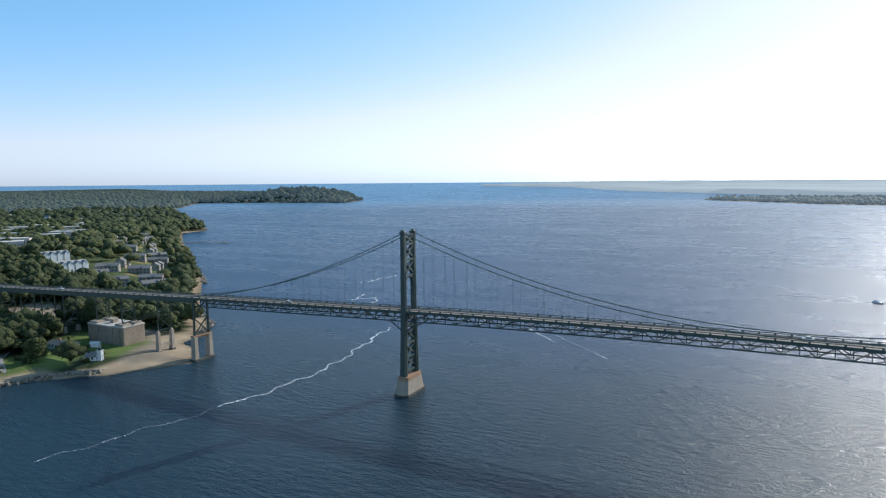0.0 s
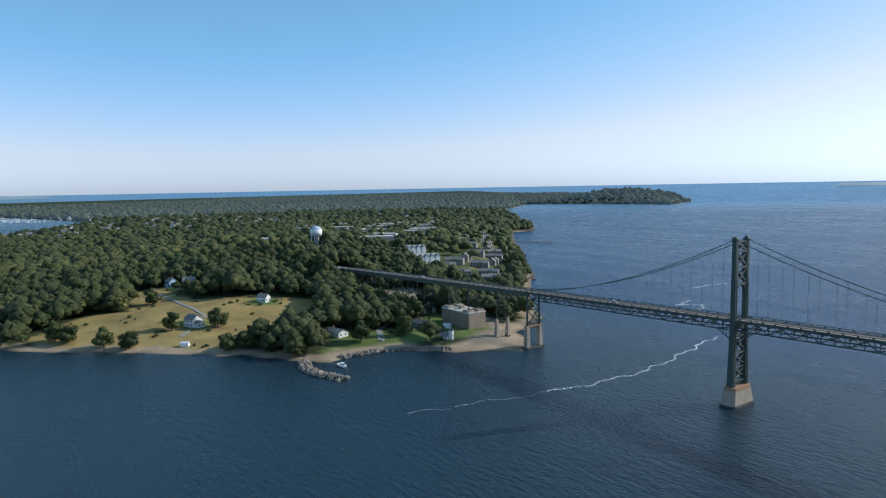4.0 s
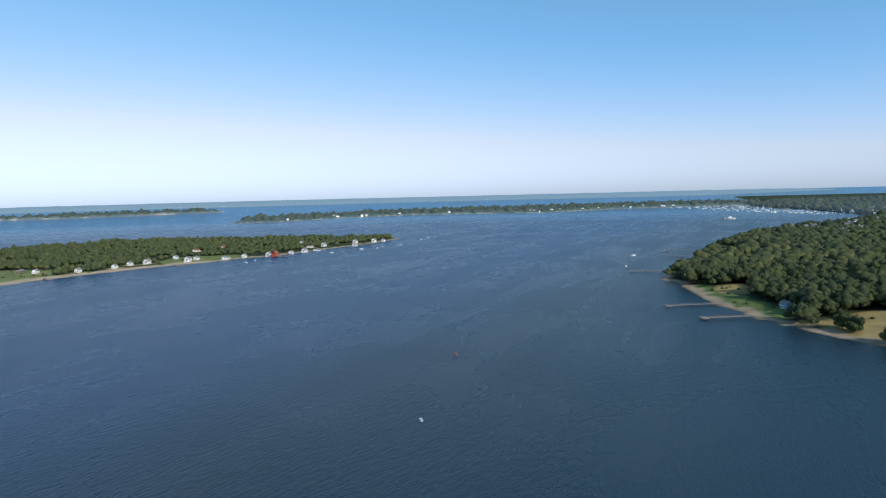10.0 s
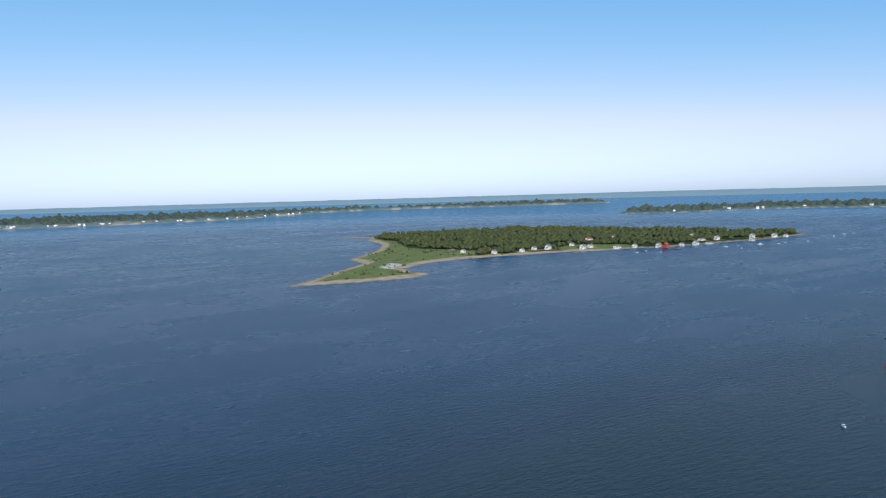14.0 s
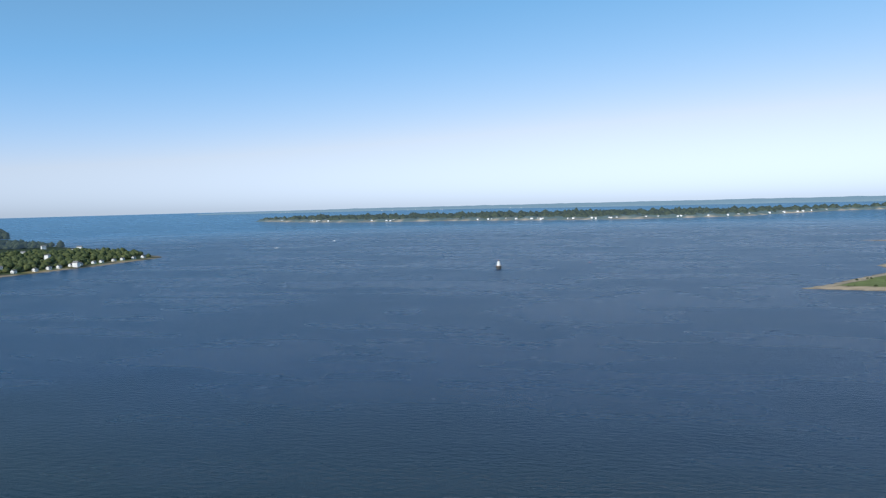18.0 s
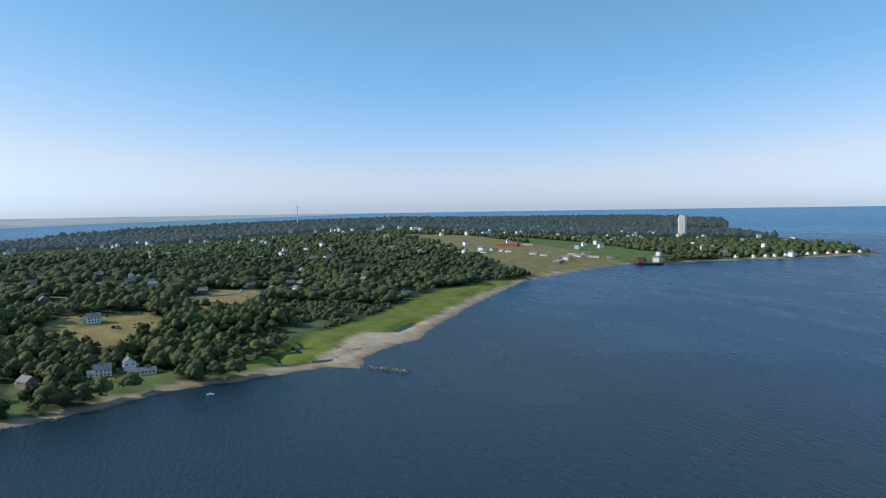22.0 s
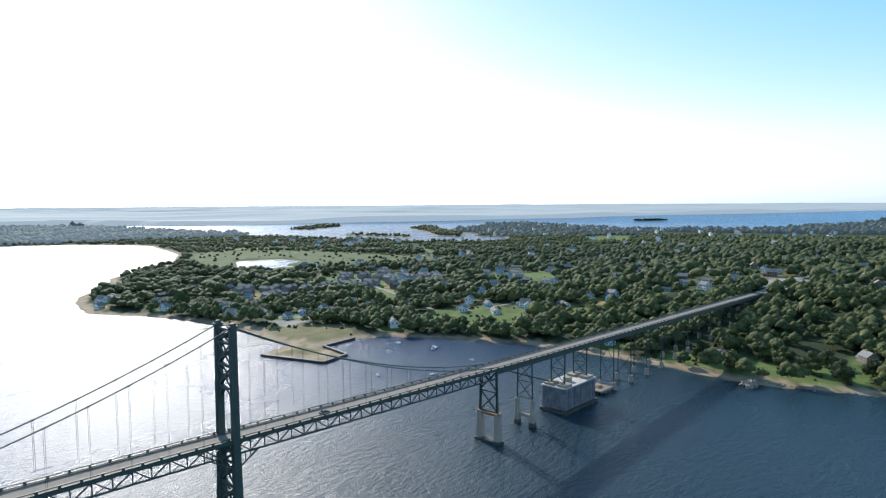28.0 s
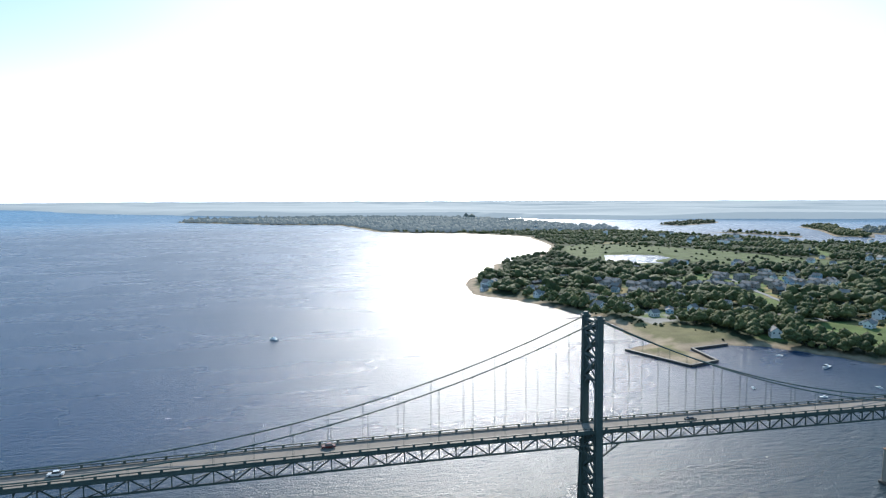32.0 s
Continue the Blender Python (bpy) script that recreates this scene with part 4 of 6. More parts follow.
def tower(x0):
    """A steel portal tower of two braced legs on a stepped foot."""
    t = new("tower")
    t.parent = bridge
    t.matrix_basis = pose(x0, 0, 0)

    def half(z):
        return HALF + 0.9 * max(0, (44 - z) / 32)

    for s in (-1, 1):
        for z0, z1, wx, wy in ((9.9, 24, 3.3, 2.5), (24, 42, 2.9, 2.3), (42, 66, 2.6, 2.15), (66, 86, 2.35, 2.0)):
            a, b = s * half(z0), s * half(z1)
            leg = Shape().add([(sx * wx / 2, a + sy * wy / 2, z0) for sx, sy in ((-1, -1), (1, -1), (1, 1), (-1, 1))] +
                    [(sx * wx / 2 * 0.96, b + sy * wy / 2 * 0.96, z1) for sx, sy in ((-1, -1), (1, -1), (1, 1), (-1, 1))],
                    [(3, 2, 1, 0), (4, 5, 6, 7), (0, 1, 5, 4), (1, 2, 6, 5), (2, 3, 7, 6), (3, 0, 4, 7)])
            part("leg_section", leg, STEEL, t)
            for e in (-1, 1):
                part("flange_plate", Shape().beam((e * wx / 2, a, z0), (e * wx / 2 * 0.96, b, z1), 0.5, 0.22), STEEL, t)
        part("saddle", Shape().box(-1.7, s * HALF - 1.1, 86, 1.7, s * HALF + 1.1, 86.7).prism([(-1.3, s * HALF - 0.6), (1.3, s * HALF - 0.6), (1.3, s * HALF + 0.6), (-1.3, s * HALF + 0.6)], 86.7, 87.7, 0.6), STEEL, t)
        rail = Shape()
        for k in range(5):
            rail.beam((-1.6 + 0.8 * k, s * (HALF + 1.0), 86.7), (-1.6 + 0.8 * k, s * (HALF + 1.0), 87.8), 0.07, 0.07)
        rail.beam((-1.6, s * (HALF + 1.0), 87.8), (1.6, s * (HALF + 1.0), 87.8), 0.07, 0.07)
        part("top_railing", rail, STEEL, t)
        foot = Shape()
        for px, top, out in ((1, 0, 9.5), (-1, 0, 9.5)):
            zt = deck_z(0) - TRUSS
            foot.beam((px * 1.2, s * HALF, zt - 5.2), (px * out, s * HALF, zt - 0.1), 0.5, 0.5)
            for q in (0.3, 0.55, 0.8):
                xx = px * (1.2 + (out - 1.2) * q)
                foot.beam((xx, s * HALF, zt - 5.2 * (1 - q)), (xx, s * HALF, zt), 0.25, 0.25)
        part("knee_bracket", foot, STEEL, t)
    # latticed panels: portal struts, crosses, and arched gussets
    def strut(name, z, h):
        y = half(z) - 0.6
        part(name, Shape().box(-1.0, -y, z - h / 2, 1.0, y, z + h / 2), STEEL, t)

    def cross(z0, z1, gusset=0.9):
        y0, y1 = half(z0) - 0.9, half(z1) - 0.9
        c = Shape()
        for e in (-0.7, 0.7):
            c.beam((e, -y0, z0), (e, y1, z1), 0.35, 0.75)
            c.beam((e, y0, z0), (e, -y1, z1), 0.35, 0.75)
        c.box(-0.95, -gusset, (z0 + z1) / 2 - gusset, 0.95, gusset, (z0 + z1) / 2 + gusset)
        part("cross_brace", c, STEEL, t)

    for z, h in ((85.2, 1.0), (80.2, 0.9), (72.0, 1.1), (63.6, 0.8), (41.0, 2.2), (36.5, 1.0), (27.5, 1.2), (20.0, 0.8), (12.6, 1.4)):
        strut("portal_strut", z, h)
    for z0, z1 in ((80.8, 84.6), (72.6, 79.8), (64.2, 71.4), (28.2, 36.0), (20.5, 26.8), (14.0, 19.6)):
        cross(z0, z1)
    arch = Shape()
    for s in (-1, 1):
        for k in range(6):
            a0, a1 = radians(90 * k / 6), radians(90 * (k + 1) / 6)
            y = half(60) - 0.9
            p = lambda a: (s * y * math.cos(a), 58.0 + 5.4 * math.sin(a))
            (ya, za), (yb, zb) = p(a0), p(a1)
            for e in (-0.8, 0.8):
                arch.beam((e, ya, za), (e, yb, zb), 0.3, 0.7)
    part("portal_arch", arch, STEEL, t)
    return t


tower(0)
tower(SPAN)


def oblong(hx, hy, cut):
    return [(-hx, -hy + cut), (-hx + cut, -hy), (hx - cut, -hy), (hx, -hy + cut), (hx, hy - cut), (hx - cut, hy), (-hx + cut, hy), (-hx, hy - cut)]


for x in (0, SPAN):
    p = thing("tower_pier", "battered concrete pier with rust-stained top in the water", "pier", "tower piers", at=(x, 0, 0))
    part("shaft", Shape().prism(oblong(3.9, 10.2, 1.6), 1.0, 8.2, 0.83), CONCRETE, p)
    part("cap", Shape().prism(oblong(3.3, 8.5, 1.3), 8.2, 10.0, 0.95), RUST, p, "rust-stained cap")
    part("footing", Shape().prism(oblong(4.5, 10.9, 1.9), -2, 1.0), WET, p, "dark wet footing")


def bent(x, zt, z0, half_top, half_foot, parent, w=0.8, panels=2):
    for s in (-1, 1):
        member("bent_post", (x, s * half_foot, z0), (x, s * half_top, zt), w, w, parent)
    for k in range(panels):
        a, b = k / panels, (k + 1) / panels
        ha, hb = half_foot + (half_top - half_foot) * a, half_foot + (half_top - half_foot) * b
        za, zb = z0 + (zt - z0) * a, z0 + (zt - z0) * b
        member("bent_brace", (x, -ha, za + 0.3), (x, hb, zb - 0.3), w * 0.55, w * 0.55, parent)
        member("bent_brace", (x, ha, za + 0.3), (x, -hb, zb - 0.3), w * 0.55, w * 0.55, parent)
        member("bent_strut", (x, -hb, zb - 0.3), (x, hb, zb - 0.3), w * 0.6, w * 0.7, parent)
    member("bent_strut", (x, -half_foot, z0 + 0.4), (x, half_foot, z0 + 0.4), w * 0.6, w * 0.7, parent)


for x in (X0, X1):
    p = thing("side_pier", "twin-columned concrete pier under a braced steel bent", "pier", "side piers", at=(x, 0, 0))
    for s in (-1, 1):
        part("column", Shape().prism([(a * 1.0, s * 6.0 + b) for a, b in oblong(1.9, 1.9, 0.45)], 1.2, 16, 0.82), CONCRETE, p)
    part("cross_beam", Shape().box(-1.0, -4.4, 14.6, 1.0, 4.4, 15.8).box(-1.7, -7.7, 15.8, 1.7, 7.7, 16.3), RUST, p, "rust-stained cross beam")
    part("base_slab", Shape().prism(oblong(2.9, 8.9, 0.9), -2, 1.2), WET, p)
    bent(x, deck_z(x) - 0.8, 16.3, HALF, 5.9, bridge, 1.05, 2)

for x in (X0 - 34, X1 + 34):
    p = thing("back_pier", "pair of tapered concrete columns joined by a strut", "pier", "back piers", at=(x, 0, 0))
    for s in (-1, 1):
        part("column", Shape().prism([(a, s * 5.4 + b) for a, b in oblong(1.75, 1.75, 0.45)], -1.5, 14.6, 0.62).prism([(a, s * 5.4 + b) for a, b in oblong(1.05, 1.05, 0.3)], 14.6, 16.2, 0.4), CONCRETE, p)
        part("waterline", Shape().prism([(a, s * 5.4 + b) for a, b in oblong(1.95, 1.95, 0.5)], -1.6, 2.4, 0.9), WET, p, "dark wet foot of the column")
    part("cross_beam", Shape().box(-0.8, -5, 4.9, 0.8, 5, 6.8), CONCRETE, p)
    bent(x, deck_z(x) - 2.8, 15.8, 4.9, 5.4, bridge, 0.6, 2)

# anchorages
def anchorage(x0, x1, wall, label):
    a = thing("anchorage", label, "anchorage", "cable anchorages", at=((x0 + x1) / 2, 0, 0))
    hx = abs(x1 - x0) / 2
    part("block", Shape().prism(oblong(hx, 8.7, 0.6), 2.2, 15.4), wall, a)
    part("footing", Shape().prism(oblong(hx + 1.4, 9.8, 0.8), -2, 2.0), WET, a)
    part("parapet", Shape().prism(oblong(hx + 0.3, 9.0, 0.6), 15.4, 16.1), PALESTONE, a)
    for k in (-1, 1):
        for s in (-1, 1):
            part("pedestal", Shape().box(k * hx * 0.72 - 4, s * 4.7 - 3, 16.1, k * hx * 0.72 + 4, s * 4.7 + 3, 17.5), CONCRETE, a)
    part("roof_hut", Shape().box(-4, -2, 16.1, 0, 2, 18.4).box(-4.3, -2.3, 18.4, 0.3, 2.3, 18.7), CONCRETE, a)
    for k in range(5):
        part("pilaster", Shape().box(-hx * 0.8 + k * hx * 0.4 - 0.5, -9.05, 2.2, -hx * 0.8 + k * hx * 0.4 + 0.5, -8.7, 15.0), wall, a)
    for k in (-0.72, 0.72):
        bent((x0 + x1) / 2 + k * hx, deck_z((x0 + x1) / 2 + k * hx) - 2.8, 17.5, 4.9, 4.9, bridge, 0.6, 2)


PALESTONE = mat("pale_concrete_roof", (0.5, 0.475, 0.44), 0.9, 0, 0.3, 0.2, 8, 0.03)
GREYSTONE = mat("stained_grey_concrete", (0.15, 0.155, 0.165), 0.9, 0, 0.95, 0.2, 8, 0.05)
BROWNSTONE = mat("stained_brown_concrete", (0.27, 0.215, 0.165), 0.9, 0, 0.5, 0.15, 8, 0.05)
anchorage(X1 + 64.5, X1 + 101.5, GREYSTONE, "stained grey concrete cable anchorage standing in the water")
anchorage(X0 - 101.5, X0 - 64.5, BROWNSTONE, "stained brown concrete cable anchorage on the shore")


def ground_at(x, y):
    ring = BRISTOL if x < 200 else PORTSMOUTH
    d = inside_distance([x], [y], ring)
    return float(land_height(np.array([x], float), np.array([y], float), d)[0])


for x in [X1 + 107 + 26 * k for k in range(1, 14)] + [X0 - 107 - 26 * k for k in range(1, 8)]:
    g = ground_at(x, 0)
    zt = deck_z(x) - 2.8
    if zt - g < 4:
        continue
    base = max(g, 0.5)
    for s in (-1, 1):
        p = thing("bent_footing", "tapered concrete footing under a trestle leg", "footing", "trestle footings", at=(x, s * 5.2, base))
        part("shaft", Shape().prism(oblong(1.8, 1.8, 0.4), -3.0, min(4.5, (zt - g) * 0.3), 0.6), CONCRETE, p)
    bent(x, zt, base + min(4.4, (zt - g) * 0.3), 4.8, 5.2, bridge, 0.5, 2)


platform = thing("work_platform", "rusty brown timber platform on piles beside the trestle", "platform", at=(643, 1, 0))
part("deck", Shape().box(-9, -7, 2.2, 9, 7, 2.8).box(-9.3, -7.3, 1.6, 9.3, -6.9, 2.9).box(-9.3, 6.9, 1.6, 9.3, 7.3, 2.9), WOOD, platform)
for k in range(5):
    for e in (-6.6, 6.6):
        part("pile", Shape().tube([(-8 + 4 * k, e, -2), (-8 + 4 * k, e, 3.4)], 0.28, 7), WET, platform)
part("material_heap", Shape().prism(oblong(3.4, 2.6, 0.9), 2.8, 4.3, 0.45), RUST, platform)


# ---- woods ----
rng = np.random.default_rng(7)


def lump(sub, rough, seed, flat=0.78):
    """A lumpy crown of unit radius: an icosphere pushed in and out."""
    bm = bmesh.new()
    bmesh.ops.create_icosphere(bm, subdivisions=sub, radius=1)
    for v in bm.verts:
        p = v.co.copy()
        k = 1 + rough * noise.noise(p * 1.9 + Vector((seed * 7.3, 0, 0))) + rough * 0.7 * noise.noise(p * 4.1 + Vector((0, seed * 3.1, 0)))
        v.co = p * k
        v.co.z *= flat if p.z > 0 else flat * 0.6
    verts = np.array([v.co[:] for v in bm.verts])
    faces = np.array([[v.index for v in f.verts] for f in bm.faces])
    bm.free()
    return verts, faces


def leafy(seed, clumps=60, size=0.2):
    """A crown for the nearer woods: boughs heaped into a cauliflower shape, with leaf sprays that break its outline."""
    r = np.random.default_rng(seed)
    v, fs, o = [], [], 0
    for k in range(6):
        core, f = lump(1, 0.55, seed * 9 + k, 0.85)
        a, q = 1.2566 * k + r.uniform(-.3, .3), 0 if k == 5 else r.uniform(0.42, 0.58)
        core = core * (0.7 if k == 5 else r.uniform(0.46, 0.62)) + (math.cos(a) * q, math.sin(a) * q, 0.22 if k == 5 else r.uniform(-.22, .12))
        v.append(core)
        fs.append(f + o)
        o += len(core)
    base = np.concatenate(v)
    for _ in range(clumps):
        p = base[r.integers(len(base))] * r.uniform(0.97, 1.1)
        a, b = r.normal(size=3), r.normal(size=3)
        a, b = a / np.linalg.norm(a) * size * r.uniform(0.5, 1.2), b / np.linalg.norm(b) * size * r.uniform(0.5, 1.2)
        v.append(np.array([p - a, p + b, p + a * 0.7 - b * 0.3]))
        fs.append(np.array([[o, o + 1, o + 2]]))
        o += 3
    return np.concatenate(v), np.concatenate(fs)


FULL = [leafy(k) for k in range(6)]
MIDDLE = [lump(2, 0.5, 20 + k) for k in range(5)]
SMALL = [lump(1, 0.5, 40 + k) for k in range(5)]


def open_mask(x, y, margin=2.0):
    blocked = np.zeros(len(x), bool)
    for _, area in OPEN:
        blocked |= wavy(area, x, y, 3.0) > -margin
    for area in PONDS:
        blocked |= inside_distance(x, y, area) > -4
    return blocked


def wood_stuff(name, label, xyzr, templates, material=CANOPY):
    """Many crowns joined into one object."""
    vs, fs, o = [], [], 0
    for i, (x, y, z, r) in enumerate(xyzr):
        v, f = templates[i % len(templates)]
        a = rng.uniform(0, 6.28)
        c, s = math.cos(a), math.sin(a)
        w = v * (r * rng.uniform(0.85, 1.15), r * rng.uniform(0.82, 1.18), r * rng.uniform(0.85, 1.45))
        w = np.stack([w[:, 0] * c - w[:, 1] * s + x, w[:, 0] * s + w[:, 1] * c + y, w[:, 2] + z], 1)
        vs.append(w)
        fs.append(f + o)
        o += len(v)
    if not vs:
        return
    v, f = far_fold(np.concatenate(vs)), np.concatenate(fs)
    me = bpy.data.meshes.new(name)
    me.vertices.add(len(v))
    me.vertices.foreach_set("co", v.ravel())
    me.loops.add(len(f) * 3)
    me.loops.foreach_set("vertex_index", f.ravel().astype(np.int32))
    me.polygons.add(len(f))
    me.polygons.foreach_set("loop_start", np.arange(0, len(f) * 3, 3, dtype=np.int32))
    me.polygons.foreach_set("use_smooth", np.ones(len(f), bool))
    me.materials.append(material)
    me.update(calc_edges=True)
    return tagged(new(name, me), label, "woods", kind="stuff")


HOUSE_SPOTS = []
for x, y, _, k in HOUSES:
    far = math.hypot(x - MID[0], y - MID[1])
    big = 1.6 if k in ("hall", "inn_white") else 1.35 if k.startswith("condo") else 1.0
    if x < -200 and k not in ("hall",) and not k.startswith("condo"):
        HOUSE_SPOTS.append((x + (MID[0] - x) / far * 34, y + (MID[1] - y) / far * 34, 14))
    HOUSE_SPOTS.append((x + (MID[0] - x) / far * 10 * big, y + (MID[1] - y) / far * 10 * big, 17 * big))

HOUSE_SPOTS += [(-199, -41, 15), (-187, -49, 12), (-249, 6, 20), (-234, -11, 16), (-695, 78, 16), (-672, 68, 15), (-650, 59, 13)]


def scatter(ring, x0, x1, y0, y1, step, shore, cover, seed, keep_out=True):
    """Tree places on a shaken grid inside the shore; cover: share of the ground that trees take."""
    r = np.random.default_rng(seed)
    gx, gy = np.meshgrid(np.arange(x0, x1, step), np.arange(y0, y1, step))
    x, y = gx.ravel() + r.uniform(-.45, .45, gx.size) * step, gy.ravel() + r.uniform(-.45, .45, gx.size) * step
    d = inside_distance(x, y, ring)
    ok = (d > shore) & (ripple(x, y, 130, 21) * 0.33 + 0.5 + r.uniform(-.28, .28, len(x)) < cover)
    ok &= ~((np.abs(y) < 13) & (((x < -140) & (x > -455)) | ((x > 515) & (x < 1010))))
    ok &= ~((np.abs(y) < 7) & (x < 1500) & (x > -1200))
    x, y, d = x[ok], y[ok], d[ok]
    if keep_out:
        ok = ~open_mask(x, y)
        for hx, hy, hr in HOUSE_SPOTS:
            ok &= (x - hx) ** 2 + (y - hy) ** 2 > hr * hr
        x, y, d = x[ok], y[ok], d[ok]
    z = land_height(x, y, d)
    return x, y, z, r.uniform(0.52, 1.34, len(x)) * (1 + 0.18 * ripple(x, y, 70, 31))


# single trees that stand apart
def tree_model(name, label, height, spread, seed):
    """A tapered trunk with limbs and a crown of many small leaf sprays."""
    r = random.Random(seed)
    t = thing(name, label, "tree", "trees standing apart")
    trunk = Shape().tube([(0, 0, -1), (0.1, 0.05, height * 0.25), (0.25, -0.1, height * 0.55), (0.1, 0.1, height * 0.85)], [spread * 0.075, spread * 0.055, spread * 0.035, 0.06], 7)
    part("trunk", trunk, BARK, t)
    tips = []
    for k in range(7):
        a, h = k * 0.9 + r.uniform(-.3, .3), height * r.uniform(0.12, 0.5)
        end = (math.cos(a) * spread * r.uniform(0.5, 0.75), math.sin(a) * spread * r.uniform(0.5, 0.75), h + height * r.uniform(0.15, 0.3))
        part("limb", Shape().tube([(0.1, 0, h), (end[0] * 0.5, end[1] * 0.5, h + (end[2] - h) * 0.35), end], [0.16, 0.1, 0.05], 5), BARK, t)
        tips.append(end)
    tips += [(0, 0, height * 0.84), (0.5, 0.4, height * 0.66), (-0.6, -0.3, height * 0.56)]
    for k in range(6):
        a = k * 1.047 + r.uniform(-.3, .3)
        tips.append((math.cos(a) * spread * 0.52, math.sin(a) * spread * 0.52, height * r.uniform(0.2, 0.34)))
    crown = Shape()
    for cx, cy, cz in tips:
        rad = spread * r.uniform(0.38, 0.56)
        for _ in range(130):
            v = Vector((r.gauss(0, 1), r.gauss(0, 1), r.gauss(0, 1))).normalized()
            p = Vector((cx, cy, cz)) + Vector((v.x, v.y, v.z * 0.8)) * rad * r.uniform(0.72, 1.08)
            u = v.orthogonal().normalized() * r.uniform(0.35, 0.75)
            w = v.cross(u).normalized() * r.uniform(0.35, 0.75)
            tilt = v * r.uniform(-0.35, 0.35)
            crown.add([p - u, p + w * 0.8 + tilt, p + u, p - w * 0.8 - tilt], [(0, 1, 2, 3)])
        core, faces = lump(1, 0.35, r.random() * 50, 0.8)
        crown.add((core * rad * 0.8 + (cx, cy, cz)).tolist(), faces.tolist())
    part("crown", crown, LEAF, t)
    return t


TREES = [tree_model("oak_tree", "round dark green tree standing on the lawn", 17, 8.0, 1), tree_model("maple_tree", "broad green tree near the shore", 13, 7.2, 2), tree_model("shade_tree", "tall leafy green tree in a yard", 16, 6.6, 3)]
SPOTS = [(-350, -249), (-336, -234), (-369, -197), (-355, -164), (-280, -166), (-271, -156), (-260, -149), (-250, -142), (-244, -134), (-238, -94), (-381, -269), (-392, -277), (-467, -284), (-460, -220), (-466, -192),
         (-271, -44), (-283, -18), (-235, -58), (-267, -68), (-260, -156), (-268, -146), (-238, -146), (-282, -178)]
SPOTS += [(794, -60), (767, -121), (780, -155), (751, -52), (778, -99), (815, -157), (943, -197), (891, -182), (765, 123), (769, 148), (741, 172), (1006, -221), (791, 61),
          (783, -79), (804, -104), (763, -23), (772, 18), (794, -135), (911, -122), (931, -137)]
first = set()
for i, (x, y) in enumerate(SPOTS):
    z = float(land_height(np.array([float(x)]), np.array([float(y)]), inside_distance([x], [y], BRISTOL if x < 200 else PORTSMOUTH))[0])
    m = i % 3
    place = pose(x, y, z, 0, 0, (i * 77) % 360)
    if m in first:
        copy_thing(TREES[m], place)
    else:
        first.add(m)
        TREES[m].matrix_world = place


# ---- houses ----
def ground_here(x, y):
    ring = HOG if y < -1100 and x < 100 else BRISTOL if x < 200 else PORTSMOUTH
    return float(land_height(np.array([float(x)]), np.array([float(y)]), inside_distance([x], [y], ring))[0])


def window_mesh():
    """A pane in a white frame, in one mesh."""
    s = Shape().box(-0.55, -0.05, 0, 0.55, 0.05, 1.5)
    n = len(s.f)
    s.box(-0.7, -0.08, -0.12, 0.7, 0.08, 0).box(-0.7, -0.08, 1.5, 0.7, 0.08, 1.62).box(-0.7, -0.08, 0, -0.55, 0.08, 1.5).box(0.55, -0.08, 0, 0.7, 0.08, 1.5)
    me = s.mesh("window", GLASS)
    me.materials.append(WHITE)
    for f in me.polygons[n:]:
        f.material_index = 1
    return me


WINDOW = window_mesh()
DOOR = Shape().box(-0.5, -0.06, 0, 0.5, 0.06, 2.1).box(-0.62, -0.04, 0, -0.5, 0.04, 2.2).box(0.5, -0.04, 0, 0.62, 0.04, 2.2).mesh("door", BROWNWALL)


def gable_roof(s, x0, x1, y0, y1, z, rise, over=0.5):
    """A pitched roof with eaves and some thickness, its ridge along x."""
    ym = (y0 + y1) / 2
    xa, xb = x0 - over, x1 + over
    for ya, sgn in ((y0, -1), (y1, 1)):
        e = ya + sgn * over
        ze = z - over * rise / (abs(ya - ym))
        s.add([(xa, e, ze), (xb, e, ze), (xb, ym, z + rise), (xa, ym, z + rise), (xa, e, ze + 0.25), (xb, e, ze + 0.25), (xb, ym, z + rise + 0.25), (xa, ym, z + rise + 0.25)],
              [(3, 2, 1, 0), (4, 5, 6, 7), (0, 1, 5, 4), (1, 2, 6, 5), (2, 3, 7, 6), (3, 0, 4, 7)])


